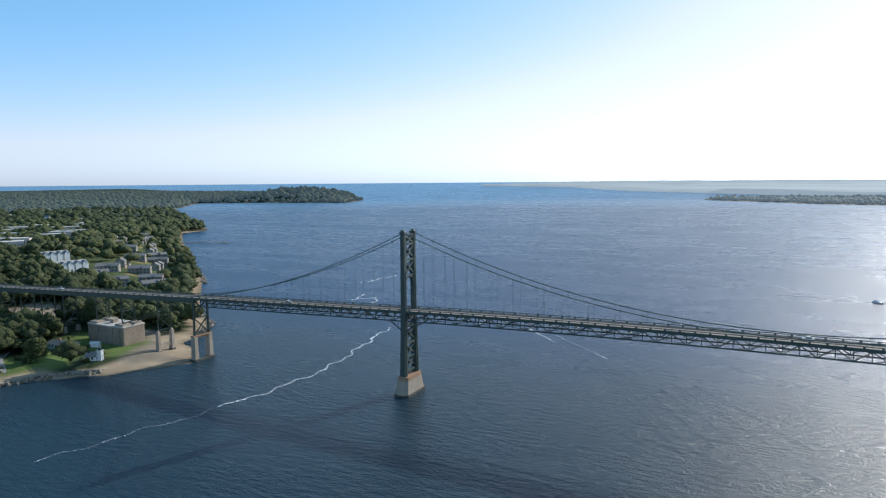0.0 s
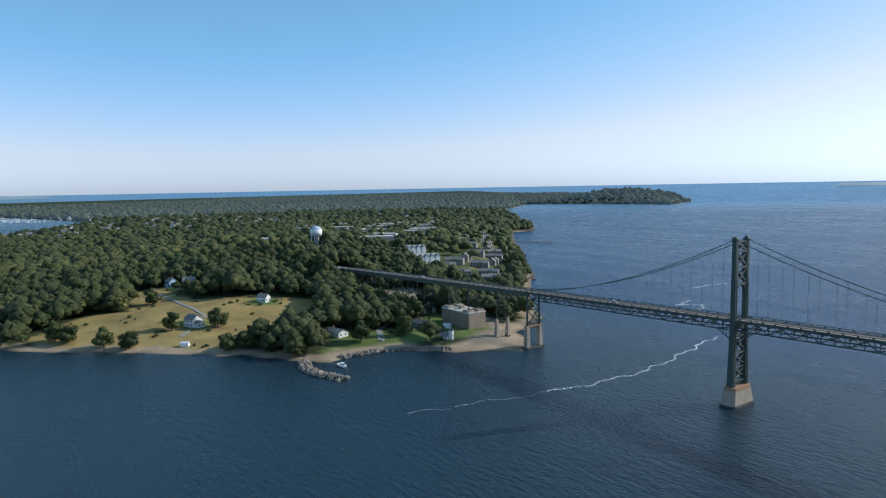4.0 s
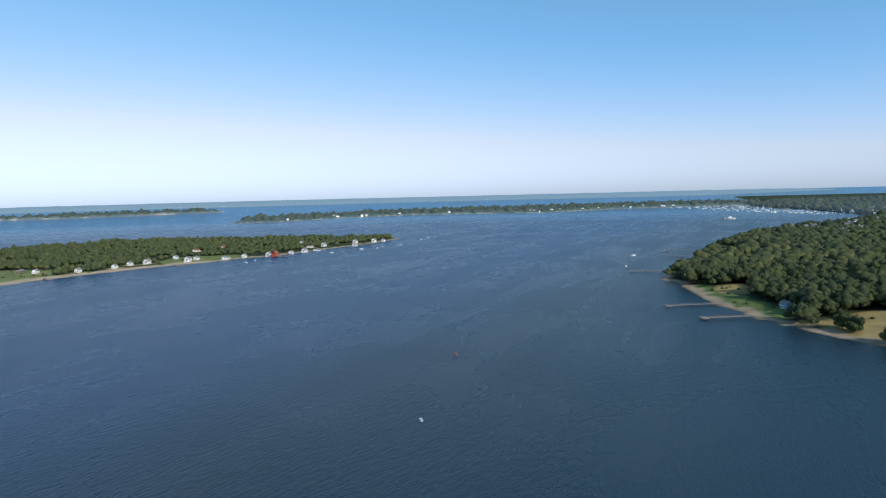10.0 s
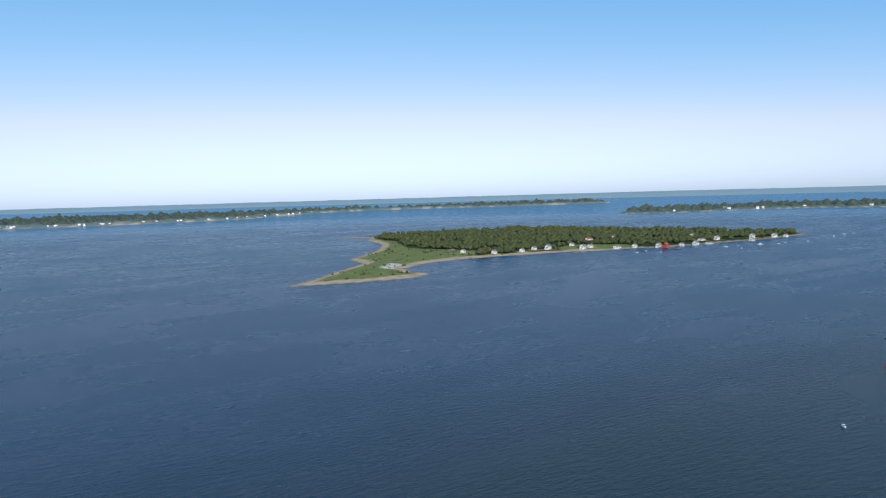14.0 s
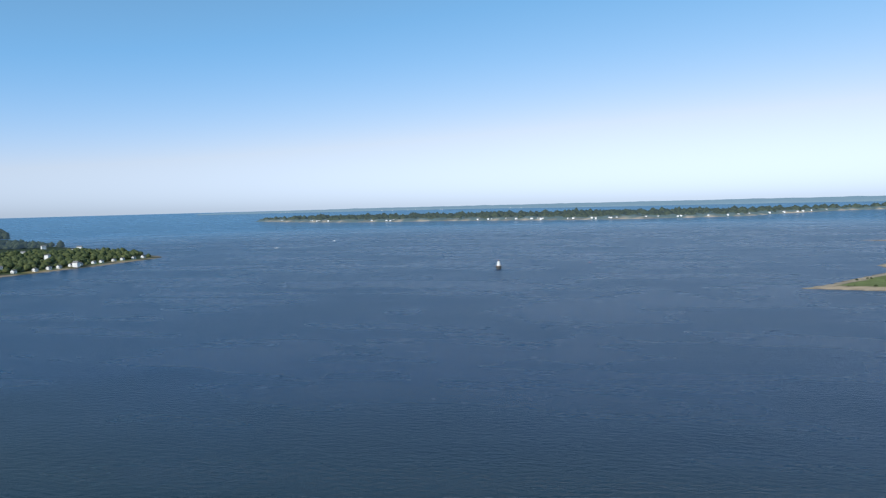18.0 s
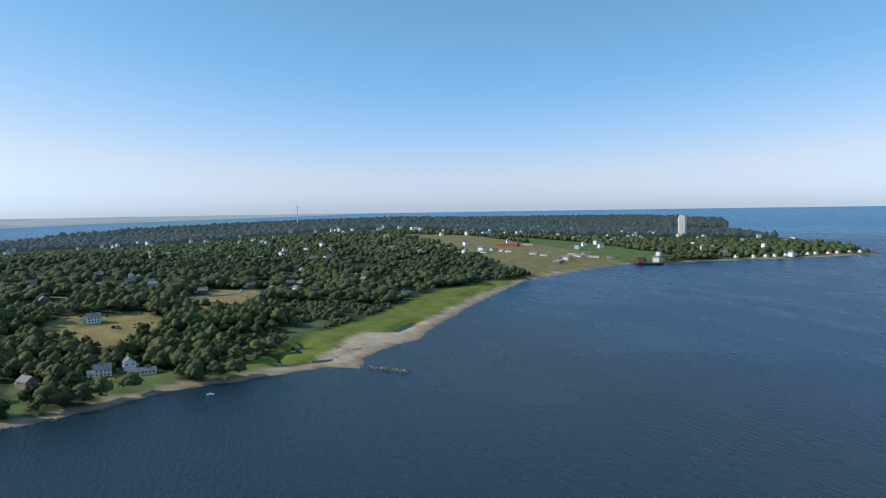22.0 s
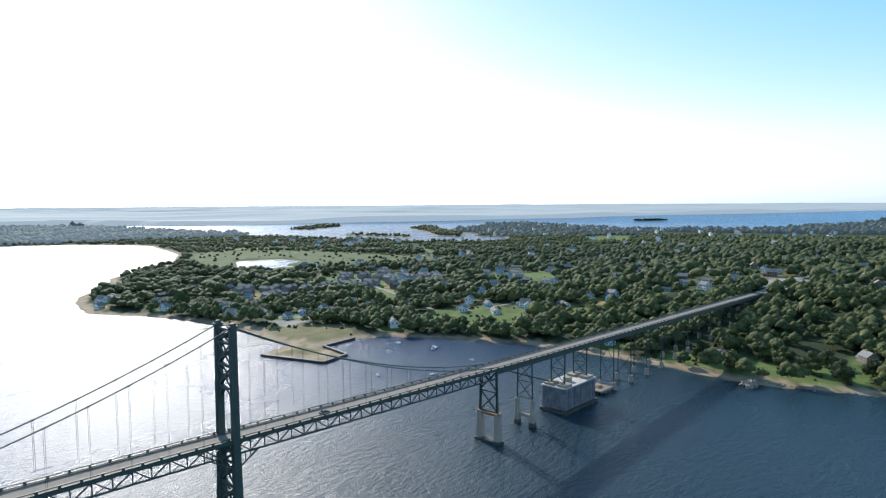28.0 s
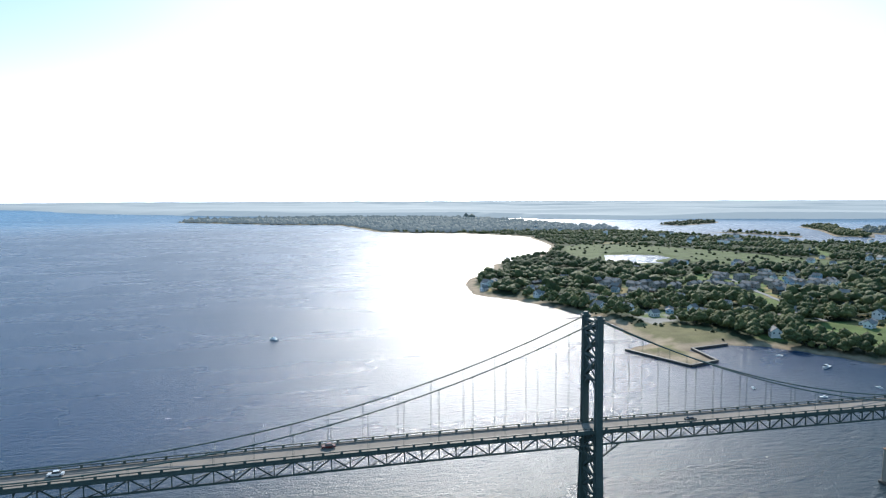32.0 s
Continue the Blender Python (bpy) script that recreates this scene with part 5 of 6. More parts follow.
def wing(house, wall, roof, x0, x1, y0, y1, h, rise, storeys, panes, flat=False):
    s = Shape().box(x0, y0, -2.5, x1, y1, h)
    ym = (y0 + y1) / 2
    if not flat:
        for x, o in ((x0, 0.0), (x1, 0.0)):
            s.add([(x, y0, h), (x, y1, h), (x, ym, h + rise)], [(0, 1, 2)] if x == x1 else [(2, 1, 0)])
    body = part("house_body", s, wall, house)
    r = Shape()
    if flat:
        r.box(x0 - 0.3, y0 - 0.3, h, x1 + 0.3, y1 + 0.3, h + 0.5)
        r.box(x0 + (x1 - x0) * 0.3, ym - 1.5, h + 0.5, x0 + (x1 - x0) * 0.5, ym + 1.5, h + 1.9)
    else:
        gable_roof(r, x0, x1, y0, y1, h, rise)
    part("roof", r, roof, house)
    spots = []
    for level in range(storeys):
        for k in range(panes):
            x = x0 + (x1 - x0) * (k + 0.7) / (panes + 0.4)
            spots += [Matrix.Translation((x, y, 0.9 + 2.8 * level)) for y in (y0, y1)]
    for x in (x0, x1):
        spots += [Matrix.Translation((x, ym + k * (y1 - y0), 0.9 + 2.8 * (storeys - 1))) @ pose(0, 0, 0, 0, 0, 90) for k in (-0.25, 0.25)]
    if not house.get("distant"):
        for m in spots:
            part("window", WINDOW, GLASS, house).matrix_basis = m
        return
    s = Shape()
    for m in spots:
        o = Shape().box(-0.65, -0.06, 0, 0.65, 0.06, 1.5)
        s.add([m @ Vector(v) for v in o.v], o.f)
    tagged(part("glazing", s, GLASS, house), kind="stuff")


PALEROOF = mat("pale_roof", (0.47, 0.45, 0.42), 0.9, 0, 0.3, 0.2, 8, object_random=0.9)
REDROOF = mat("red_shingle", (0.33, 0.10, 0.065), 0.9, 0, 0.25, 0.6, 9)
GREYWALL = mat("grey_shingle_wall", (0.31, 0.285, 0.255), 0.9, 0, 0.2, 0.6, 9, object_random=0.5)
WALLS = {"white": WHITE, "blue": BLUEWALL, "brown": BROWNWALL, "grey": GREYWALL, "red": WHITE}
MODELS = {}


def house_model(kind, distant):
    """Builds one house of the kind at the origin; the others are copies."""
    shape, _, tint = kind.partition("_")
    tint = tint or "white"
    wall, roof = WALLS[tint], REDROOF if tint == "red" else GREYROOF
    words = {"tall": "two-storey %s clapboard house with a grey gable roof", "cottage": "small %s gabled cottage with a grey roof", "ranch": "long low %s house with a shallow grey roof",
             "condo": "row of %s shingled flats with grey roofs", "inn": "large %s building with many gables", "hall": "flat-roofed pale campus building"}[shape]
    h = thing("house" if shape not in ("hall", "inn", "condo") else {"hall": "campus_hall", "inn": "inn", "condo": "flats"}[shape], (words % tint if "%s" in words else words) + " among trees", "house" if shape in ("tall", "cottage", "ranch") else "building")
    h["distant"] = distant
    if tint == "red":
        h["label"] = "white house with a red roof among trees"
    if shape == "tall":
        wing(h, wall, roof, -6, 6, -4.5, 4.5, 6.0, 3.4, 2, 4)
        wing(h, wall, roof, 6, 10.5, -3.2, 3.2, 3.2, 1.9, 1, 1)
        part("porch", Shape().box(-4, -6.6, 0, 4, -4.5, 0.4).box(-4.2, -6.8, 2.6, 4.2, -4.5, 2.85).box(-4, -6.6, 0.4, -3.8, -6.4, 2.6).box(3.8, -6.6, 0.4, 4, -6.4, 2.6), WHITE, h)
        part("chimney", Shape().box(1.8, -0.5, 6, 2.8, 0.5, 10.4).box(1.65, -0.65, 10.4, 2.95, 0.65, 10.7), RUST, h)
    elif shape == "cottage":
        wing(h, wall, roof, -4.8, 4.8, -3.8, 3.8, 4.2, 3.0, 1, 3)
        part("chimney", Shape().box(-2.6, -0.4, 4, -1.8, 0.4, 8.0).box(-2.75, -0.55, 8.0, -1.65, 0.55, 8.25), RUST, h)
        part("porch", Shape().box(-2, -5.6, 0, 2, -3.8, 0.35).box(-2.2, -5.8, 2.5, 2.2, -3.8, 2.75).box(-2, -5.6, 0.35, -1.85, -5.45, 2.5).box(1.85, -5.6, 0.35, 2, -5.45, 2.5), WHITE, h)
    elif shape == "ranch":
        wing(h, wall, roof, -9.5, 5, -4, 4, 3.0, 2.0, 1, 5)
        wing(h, wall, roof, 5, 10.5, -5.5, 3.5, 3.2, 2.2, 1, 1)
        part("chimney", Shape().box(-3, -0.5, 3, -2, 0.5, 6.2).box(-3.15, -0.65, 6.2, -1.85, 0.65, 6.45), RUST, h)
    elif shape == "condo":
        for k in range(3):
            off = (0, 1.6, -1.0, 0.8)[k]
            wing(h, wall, roof, -12 + 8 * k, -4 + 8 * k, -5 + off, 5 + off, 6.6, 2.6, 2, 2)
            part("chimney", Shape().box(-9 + 8 * k, off, 7, -8.2 + 8 * k, 0.8 + off, 10.2), RUST, h)
    elif shape == "inn":
        wing(h, wall, PALEROOF, -15, 15, -7, 7, 10, 4.0, 3, 8)
        for k in range(4):
            s, r = Shape(), Shape()
            x = -11.2 + 7.5 * k
            s.box(x - 2.6, -8.6, -1, x + 2.6, -6.9, 11)
            s.add([(x - 2.6, -8.6, 11), (x + 2.6, -8.6, 11), (x, -8.6, 14)], [(0, 1, 2)])
            part("gable_bay", s, wall, h)
            r.add([(x - 3, -9, 10.6), (x, -9, 14.1), (x, -1, 14.1), (x - 3, -1, 10.6), (x + 3, -9, 10.6), (x + 3, -1, 10.6)], [(0, 1, 2, 3), (1, 4, 5, 2)])
            part("gable_roof", r, GREYROOF, h)
    else:
        wing(h, PALEWALL, PALEROOF, -26, 26, -11, 11, 11, 0, 3, 14, True)
        wing(h, BROWNWALL, PALEROOF, -12, 6, 11, 24, 8, 0, 2, 5, True)
    d = part("door", DOOR, BROWNWALL, h)
    d.matrix_basis = Matrix.Translation((0.2, {"tall": -4.5, "cottage": -3.8, "ranch": -4.0, "condo": -5.0, "inn": -8.65, "hall": -11}[shape], 0.2))
    return h


PALEWALL = mat("pale_render", (0.52, 0.48, 0.43), 0.85, 0, 0.15, 0.3, 9)
for x, y, turn, kind in HOUSES:
    place = pose(x, y, ground_here(x, y) + 0.1, 0, 0, turn)
    distant = math.hypot(x - 250, y + 250) > 640
    if (kind, distant) in MODELS:
        copy_thing(MODELS[kind, distant], place)
    else:
        MODELS[kind, distant] = house_model(kind, distant)
        MODELS[kind, distant].matrix_world = place


def white_shed(x, y, turn):
    h = thing("shed", "small white boat shed by the beach", "shed", at=(x, y, ground_here(x, y) + 0.1), turn=turn)
    part("house_body", Shape().box(-3, -1.6, -1, 3, 1.6, 2.6), WHITE, h).location = (0, 0, 0)
    r = Shape()
    gable_roof(r, -3, 3, -1.6, 1.6, 2.6, 0.9, 0.3)
    part("roof", r, WHITE, h)


white_shed(-314, -200, 50)
white_shed(-235, -18, 30)

# the old harbour light: a short square tower with its keeper's house
lamp_house = thing("lighthouse", "small white square lighthouse with a keeper's house by the rocks", "lighthouse", at=(-202, -38, ground_here(-202, -38)), turn=25)
wing(lamp_house, WHITE, GREYROOF, -8.2, -1.6, -2.8, 2.8, 2.8, 2.2, 1, 2)
part("tower", Shape().box(-1.6, -1.6, -1.5, 1.6, 1.6, 5.9, (0.84, 0.84)).box(-1.7, -1.7, 5.9, 1.7, 1.7, 6.15), WHITE, lamp_house)
lantern = part("lantern", Shape().prism([(0.9 * math.cos(k * 1.0472), 0.9 * math.sin(k * 1.0472)) for k in range(6)], 6.15, 7.6), GLASS, lamp_house)
part("lantern_roof", Shape().prism([(1.1 * math.cos(k * 1.0472), 1.1 * math.sin(k * 1.0472)) for k in range(6)], 7.6, 8.6, 0.15), GREYROOF, lantern)


def round_ring(r, n=20):
    return [(r * math.cos(6.28319 * k / n), r * math.sin(6.28319 * k / n)) for k in range(n)]


# water tower on the wooded hill
z = ground_here(-705, 83) + 4
wt = thing("water_tower", "white domed water tank standing above the trees", "water tower", at=(-705, 83, z))
part("tank", Shape().prism(round_ring(8.5), 12, 21), WHITE, wt, "", True)
part("dome", Shape().prism(round_ring(8.6), 21, 24.5, 0.62).prism(round_ring(5.33), 24.5, 26, 0.35), BLUEWALL, wt)
for k in range(8):
    c, s = math.cos(k * 0.785), math.sin(k * 0.785)
    part("tower_leg", Shape().beam((7.6 * c, 7.6 * s, -7), (7.6 * c, 7.6 * s, 12.2), 0.9, 0.9), WHITE, wt)
part("riser", Shape().prism(round_ring(1.4, 12), -7, 12), WHITE, wt)

# apartment tower far along the shore
cx, cy = 2367, -2109
tw = thing("apartment_tower", "tall pale rounded apartment tower above the woods", "building", at=(cx, cy, ground_here(cx, cy) if inside_distance([cx], [cy], PORTSMOUTH)[0] > 0 else 8), turn=40)
part("core", Shape().prism(oblong(15.5, 13, 4), -8, 78), PALEWALL, tw)
BAND = Shape().prism(oblong(15.9, 13.4, 4), 0, 1.3).mesh("balcony_band", WHITE)
for k in range(22):
    b = part("balcony_band", BAND, WHITE, tw)
    b.location = (0, 0, 5 + 3.3 * k)
part("crown", Shape().prism(oblong(13, 10, 4), 78, 83, 0.85), PALEWALL, tw)

# offshore caisson light
cl = thing("caisson_lighthouse", "white cast-iron lighthouse on a dark caisson in the bay", "lighthouse", at=(434, -1514, 0))
part("caisson", Shape().prism(round_ring(4.6), -2, 5.2, 1.18), WET, cl)
part("gallery", Shape().prism(round_ring(5.9), 5.2, 5.7), RUST, cl)
for z0, z1, r, t in ((5.7, 9.2, 3.6, 0.97), (9.2, 12.2, 3.2, 0.95), (12.2, 14.0, 2.3, 0.95)):
    part("drum", Shape().prism(round_ring(r), z0, z1, t).prism(round_ring(r + 0.35), z1, z1 + 0.25), WHITE, cl)
part("lantern", Shape().prism(round_ring(1.5, 10), 14.2, 16), GLASS, cl)
part("lantern_roof", Shape().prism(round_ring(1.9, 10), 16, 17.6, 0.15), RUST, cl)

# wind turbine on the far ridge
base = far_fold(np.array([[4579.0, -930.0, 46.0], [4579.0, -930.0, 47.0]]))
k = float(base[1][2] - base[0][2])
wtb = thing("wind_turbine", "white three-bladed wind turbine on the ridge", "wind turbine", at=tuple(base[0]), turn=60)
part("mast", Shape().prism(round_ring(3.4 * k, 12), -8, 108 * k, 0.55), WHITE, wtb)
part("nacelle", Shape().box(-2.2 * k, -5 * k, 107 * k, 2.2 * k, 3 * k, 111 * k), WHITE, wtb)
for a in (20, 140, 260):
    s = Shape().add([(-1.3 * k, 0, 0), (1.3 * k, 0, 0), (0.3 * k, 0, 52 * k), (-0.3 * k, 0, 52 * k), (-1.0 * k, 0.5 * k, 0), (1.0 * k, 0.5 * k, 0), (0.2 * k, 0.2 * k, 52 * k), (-0.2 * k, 0.2 * k, 52 * k)],
                    [(3, 2, 1, 0), (4, 5, 6, 7), (0, 1, 5, 4), (1, 2, 6, 5), (2, 3, 7, 6), (3, 0, 4, 7)])
    b = part("blade", s, WHITE, wtb)
    b.matrix_basis = Matrix.Translation((0, -5.2 * k, 109 * k)) @ pose(0, 0, 0, 0, a, 0)

# ---- boats ----
def hull(s, length, beam, height):
    """A pointed hull with a raked bow and flat stern, bow along +x."""
    st = [(-0.5, 0.86, 0.9), (-0.2, 1.0, 0.92), (0.15, 0.95, 0.97), (0.36, 0.6, 1.05), (0.5, 0.04, 1.15)]
    vs = []
    for x, w, h in st:
        vs += [(x * length, -w * beam / 2, h * height), (x * length * 0.94, -w * beam * 0.3, -0.3), (x * length * 0.94, w * beam * 0.3, -0.3), (x * length, w * beam / 2, h * height)]
    f = [(3, 2, 1, 0)]
    for i in range(len(st) - 1):
        a, b = 4 * i, 4 * i + 4
        f += [(a, a + 1, b + 1, b), (a + 1, a + 2, b + 2, b + 1), (a + 2, a + 3, b + 3, b + 2), (a + 3, a, b, b + 3)]
    s.add(vs, f)
    return s


def motorboat(length, label):
    b = thing("motorboat", label, "boat", "moored boats")
    part("hull", hull(Shape(), length, length * 0.34, length * 0.13), WHITE, b)
    part("cabin", Shape().box(-length * 0.12, -length * 0.11, length * 0.12, length * 0.2, length * 0.11, length * 0.26, (0.8, 0.85)), WHITE, b)
    part("windscreen", Shape().box(length * 0.17, -length * 0.1, length * 0.17, length * 0.23, length * 0.1, length * 0.25, (0.7, 0.9)), GLASS, b)
    part("outboard", Shape().box(-length * 0.55, -0.25, 0.1, -length * 0.49, 0.25, length * 0.17), ASPHALT, b)
    return b


def sailboat():
    b = thing("sailboat", "white moored sailing boat with a bare mast", "boat", "moored boats")
    part("hull", hull(Shape(), 9, 2.8, 1.2), WHITE, b)
    part("cabin", Shape().box(-1.5, -0.9, 1.0, 2, 0.9, 1.8, (0.85, 0.8)), WHITE, b)
    part("mast", Shape().tube([(0.8, 0, 1), (0.8, 0, 12)], 0.11), PALEROOF, b)
    part("boom", Shape().tube([(0.8, 0, 2.4), (-3.2, 0, 2.5)], 0.14), BLUEWALL, b)
    return b


small_boat, cruiser, sloop = motorboat(5.4, "small white open motorboat on its mooring"), motorboat(11, "white cabin cruiser moored near the shore"), sailboat()
small_boat.matrix_world = pose(-71, -498, 0, 0, 0, 40)
copy_thing(small_boat, pose(773, -248, 0, 0, 0, 80))
cruiser.matrix_world = pose(-709, -1225, 0, 0, 0, 80)
sloop.matrix_world = pose(-744, -1196, 0, 0, 0, 60)
for i, (x, y) in enumerate([(-195, -131), (570, 146), (657, 215), (662, 174), (653, 122), (599, 116), (-747, -1237), (-928, -1185), (-965, -1182), (-920, -1143), (-1026, -1172),
                            (-1058, -1150), (-1093, -1157), (-1160, -1146), (-1320, -1176), (-1408, -1200), (-1459, -1203), (-765, -499), (-994, -554), (-817, -533), (-1004, -1158)]):
    copy_thing((small_boat, small_boat, cruiser, sloop)[i % 4] if x < -600 else small_boat if i % 3 else cruiser, pose(x, y, 0, 0, 0, (i * 67) % 360))

speedboat = motorboat(14, "white speedboat under way with a long wake")
speedboat.matrix_world = pose(1205, -2180, 0, 0, 0, 40)
for x, y, turn, model in ((259, 400, 130, cruiser), (1150, -2545, 20, cruiser), (263, -1613, 70, small_boat)):
    copy_thing(model, pose(x, y, 0, 0, 0, turn))
ferry = thing("ferry", "white passenger ferry out on the bay", "ship", at=tuple(far_fold(np.array([[-1760.0, -5000.0, 0.0]]))[0] * (1, 1, 0)), turn=15)
part("hull", hull(Shape(), 58, 13, 5), WHITE, ferry)
part("deckhouse", Shape().box(-24, -5, 5, 18, 5, 9, (0.96, 0.9)).box(-16, -4, 9, 12, 4, 12, (0.94, 0.9)), WHITE, ferry)
part("wheelhouse", Shape().box(4, -3, 12, 12, 3, 15, (0.85, 0.9)), GLASS, ferry)
part("funnel", Shape().box(-10, -1.5, 12, -6, 1.5, 17, (0.8, 0.8)), REDWALL, ferry)

# a ferry-like yacht in the harbour mouth and the harbour's crowd of boats
yacht = motorboat(42, "large white motor yacht anchored in the harbour")
yacht.matrix_world = pose(-2495, -465, 0, 0, 0, 100)
r = random.Random(3)
fleet = Shape()
for _ in range(260):
    u, v = r.random(), r.random()
    x, y = -2900 - 1500 * u + r.uniform(-60, 60), -60 - 560 * u + 380 * (v - 0.75) * (0.4 + u)
    if max(inside_distance([x], [y], BRISTOL)[0], inside_distance([x], [y], POPPASQUASH)[0]) > -15:
        continue
    a, n = r.uniform(0, 3.14), r.uniform(7, 16)
    c, s = math.cos(a), math.sin(a)
    one = hull(Shape(), n, n * 0.32, n * 0.16)
    one.box(-n * 0.1, -n * 0.1, n * 0.15, n * 0.2, n * 0.1, n * 0.28)
    if r.random() < 0.6:
        one.box(-0.15, -0.15, 1, 0.15, 0.15, n * 1.25)
    pts = far_fold(np.array([(x + p[0] * c - p[1] * s, y + p[0] * s + p[1] * c, p[2]) for p in one.v]))
    fleet.add(pts.tolist(), one.f)
tagged(part("moored_boats", fleet, WHITE), "crowd of white boats moored in the distant harbour", "boats", kind="stuff")

REDPAINT = mat("red_buoy_paint", (0.5, 0.04, 0.05), 0.5)
for x, y in ((-207, -542), (261, -1621)):
    b = thing("channel_buoy", "red steel channel buoy on the water", "buoy", "channel buoys", at=(x, y, 0))
    part("float", Shape().prism(round_ring(0.9, 12), -0.4, 0.6, 0.9), REDPAINT, b)
    part("cage", Shape().prism(round_ring(0.55, 6), 0.6, 2.4, 0.4), REDPAINT, b)

# ---- jetties, breakwater, sea walls ----
def jetty(a, b, width, label, float_at_end=True):
    a, b = Vector((*a, 0)), Vector((*b, 0))
    d = b - a
    j = thing("jetty", label, "jetty", "jetties", at=(a.x, a.y, 0), turn=math.degrees(math.atan2(d.y, d.x)))
    n = d.length
    part("deck", Shape().box(0, -width / 2, 1.5, n, width / 2, 1.8), WOOD, j)
    count = max(2, round(n / 6))
    pile = Shape().tube([(0, 0, -2), (0, 0, 2.3)], 0.18).mesh("pile", WOOD)
    for k in range(count + 1):
        for s in (-1, 1):
            p = part("pile", pile, WOOD, j)
            p.location = (n * k / count, s * width / 2, 0)
    for s in (-1, 1):
        part("handrail", Shape().beam((0, s * width / 2, 2.7), (n, s * width / 2, 2.7), 0.1, 0.1), WOOD, j)
    if float_at_end:
        part("landing", Shape().box(n, -width * 1.5, 1.2, n + 6, width * 1.5, 1.8), WOOD, j)


jetty((-496, -375), (-468, -421), 2.6, "grey timber jetty on piles")
jetty((-433, -346), (-412, -382), 3.2, "grey timber jetty with a broad landing")
jetty((-833, 580), (-756, 613), 5, "long dark timber jetty")
jetty((-771, -447), (-753, -511), 3.0, "timber jetty with moored boats")
jetty((-1006, -438), (-996, -488), 3.0, "timber jetty at the wooded point")
jetty((-1116, -445), (-1106, -514), 3.0, "timber jetty at the wooded point")
jetty((-824, -1255), (-832, -1230), 6, "timber landing by the red boathouse")
jetty((-634, -1336), (-626, -1310), 2.5, "timber jetty on the island shore")
jetty((-418, -1383), (-411, -1361), 2.5, "timber jetty on the island shore")
for x, y, turn in ((-830, -1259, 15),):
    h = thing("boathouse", "red-roofed boathouse over the water", "boathouse", at=(x, y, 1.6), turn=turn)
    part("house_body", Shape().box(-7, -5, -2, 7, 5, 6.5), REDWALL, h)
    rr = Shape()
    gable_roof(rr, -7, 7, -5, 5, 6.5, 3.2)
    part("roof", rr, REDROOF, h)

ROCKS = [lump(1, 0.45, 60 + k, 0.8) for k in range(6)]


def rock_mesh(k):
    me = bpy.data.meshes.new("boulder")
    v, f = ROCKS[k]
    me.from_pydata(v.tolist(), [], f.tolist())
    me.materials.append(STONE)
    return me


BOULDERS = [rock_mesh(k) for k in range(6)]


def boulders(name, label, line, width, count, size, height, seed):
    """Boulders heaped along a line in plan, each a piece of its own."""
    r = random.Random(seed)
    t = thing(name, label, "rocks")
    n = len(line) - 1
    for i in range(count):
        u = r.random() * n
        k = min(int(u), n - 1)
        (ax, ay), (bx, by) = line[k], line[k + 1]
        u -= k
        off = r.uniform(-1, 1)
        dx, dy = bx - ax, by - ay
        q = math.hypot(dx, dy)
        x, y = ax + dx * u - dy / q * off * width, ay + dy * u + dx / q * off * width
        b = new("boulder", BOULDERS[i % 6])
        b.parent = t
        s = size * r.uniform(0.6, 1.35)
        b.matrix_basis = Matrix.LocRotScale((x, y, height * (1 - off * off) + r.uniform(-0.2, 0.3)), Euler((r.uniform(0, 6), r.uniform(0, 6), r.uniform(0, 6))), (s, s * r.uniform(0.7, 1.1), s * r.uniform(0.6, 0.9)))
    return t


boulders("breakwater", "rubble breakwater of pale boulders off the beach", [(-222, -146), (-205, -152), (-188, -151), (-168, -143)], 4.2, 280, 1.15, 1.5, 1)
boulders("rock_revetment", "bank of pale boulders along the shore", [(-215, -122), (-216, -98), (-208, -76), (-197, -61), (-185, -49)], 3.4, 300, 1.15, 1.4, 2)
boulders("rock_heap", "brown boulders round the beach at the bridge", [(718, -71), (726, -75)], 4.5, 46, 2.3, 2.8, 3)
boulders("rock_reef", "dark rocks awash off the sand point", [(804, -370), (787, -385), (775, -397)], 4, 60, 1.1, 0.4, 4)
boulders("rock_reef", "dark rocks at the wooded shore", [(-458, 279), (-424, 252), (-403, 233)], 3, 60, 1.6, 0.6, 5)
boulders("rock_reef", "dark rocks beside the bridge beach", [(-244, 89), (-226, 75), (-214, 53)], 3, 60, 1.4, 0.6, 6)
boulders("rock_reef", "scattered stones on the beach", [(759, -166), (743, -115), (732, -64)], 3, 60, 0.7, 0.7, 7)

def sea_wall(name, label, line, z0, z1, w, material):
    s = Shape()
    for (ax, ay), (bx, by) in zip(line, line[1:]):
        s.beam((ax, ay, (z0 + z1) / 2), (bx, by, (z0 + z1) / 2), w, z1 - z0)
    t = thing(name, label, "sea wall")
    part("wall", s, material, t)
    return t


sea_wall("sea_wall", "dark timber and stone sea wall round the spit", [(546, 267), (565, 206), (595, 213), (602, 254), (642, 259)], -1, 2.1, 2.0, WET)
sea_wall("quay", "brown timber quay with a moored barge", [(1454, -1205), (1481, -1159)], -1, 3.0, 10, WOOD)
barge = thing("barge", "dark low barge moored at the quay", "barge", at=(1440, -1180, 0), turn=62)
part("hull", hull(Shape(), 62, 15, 4), WET, barge)
part("deckhouse", Shape().box(10, -4, 4, 24, 4, 11, (0.9, 0.9)), REDWALL, barge)
part("deck_cargo", Shape().box(-24, -5, 3.5, 6, 5, 5.2, (0.95, 0.9)), BROWNWALL, barge)
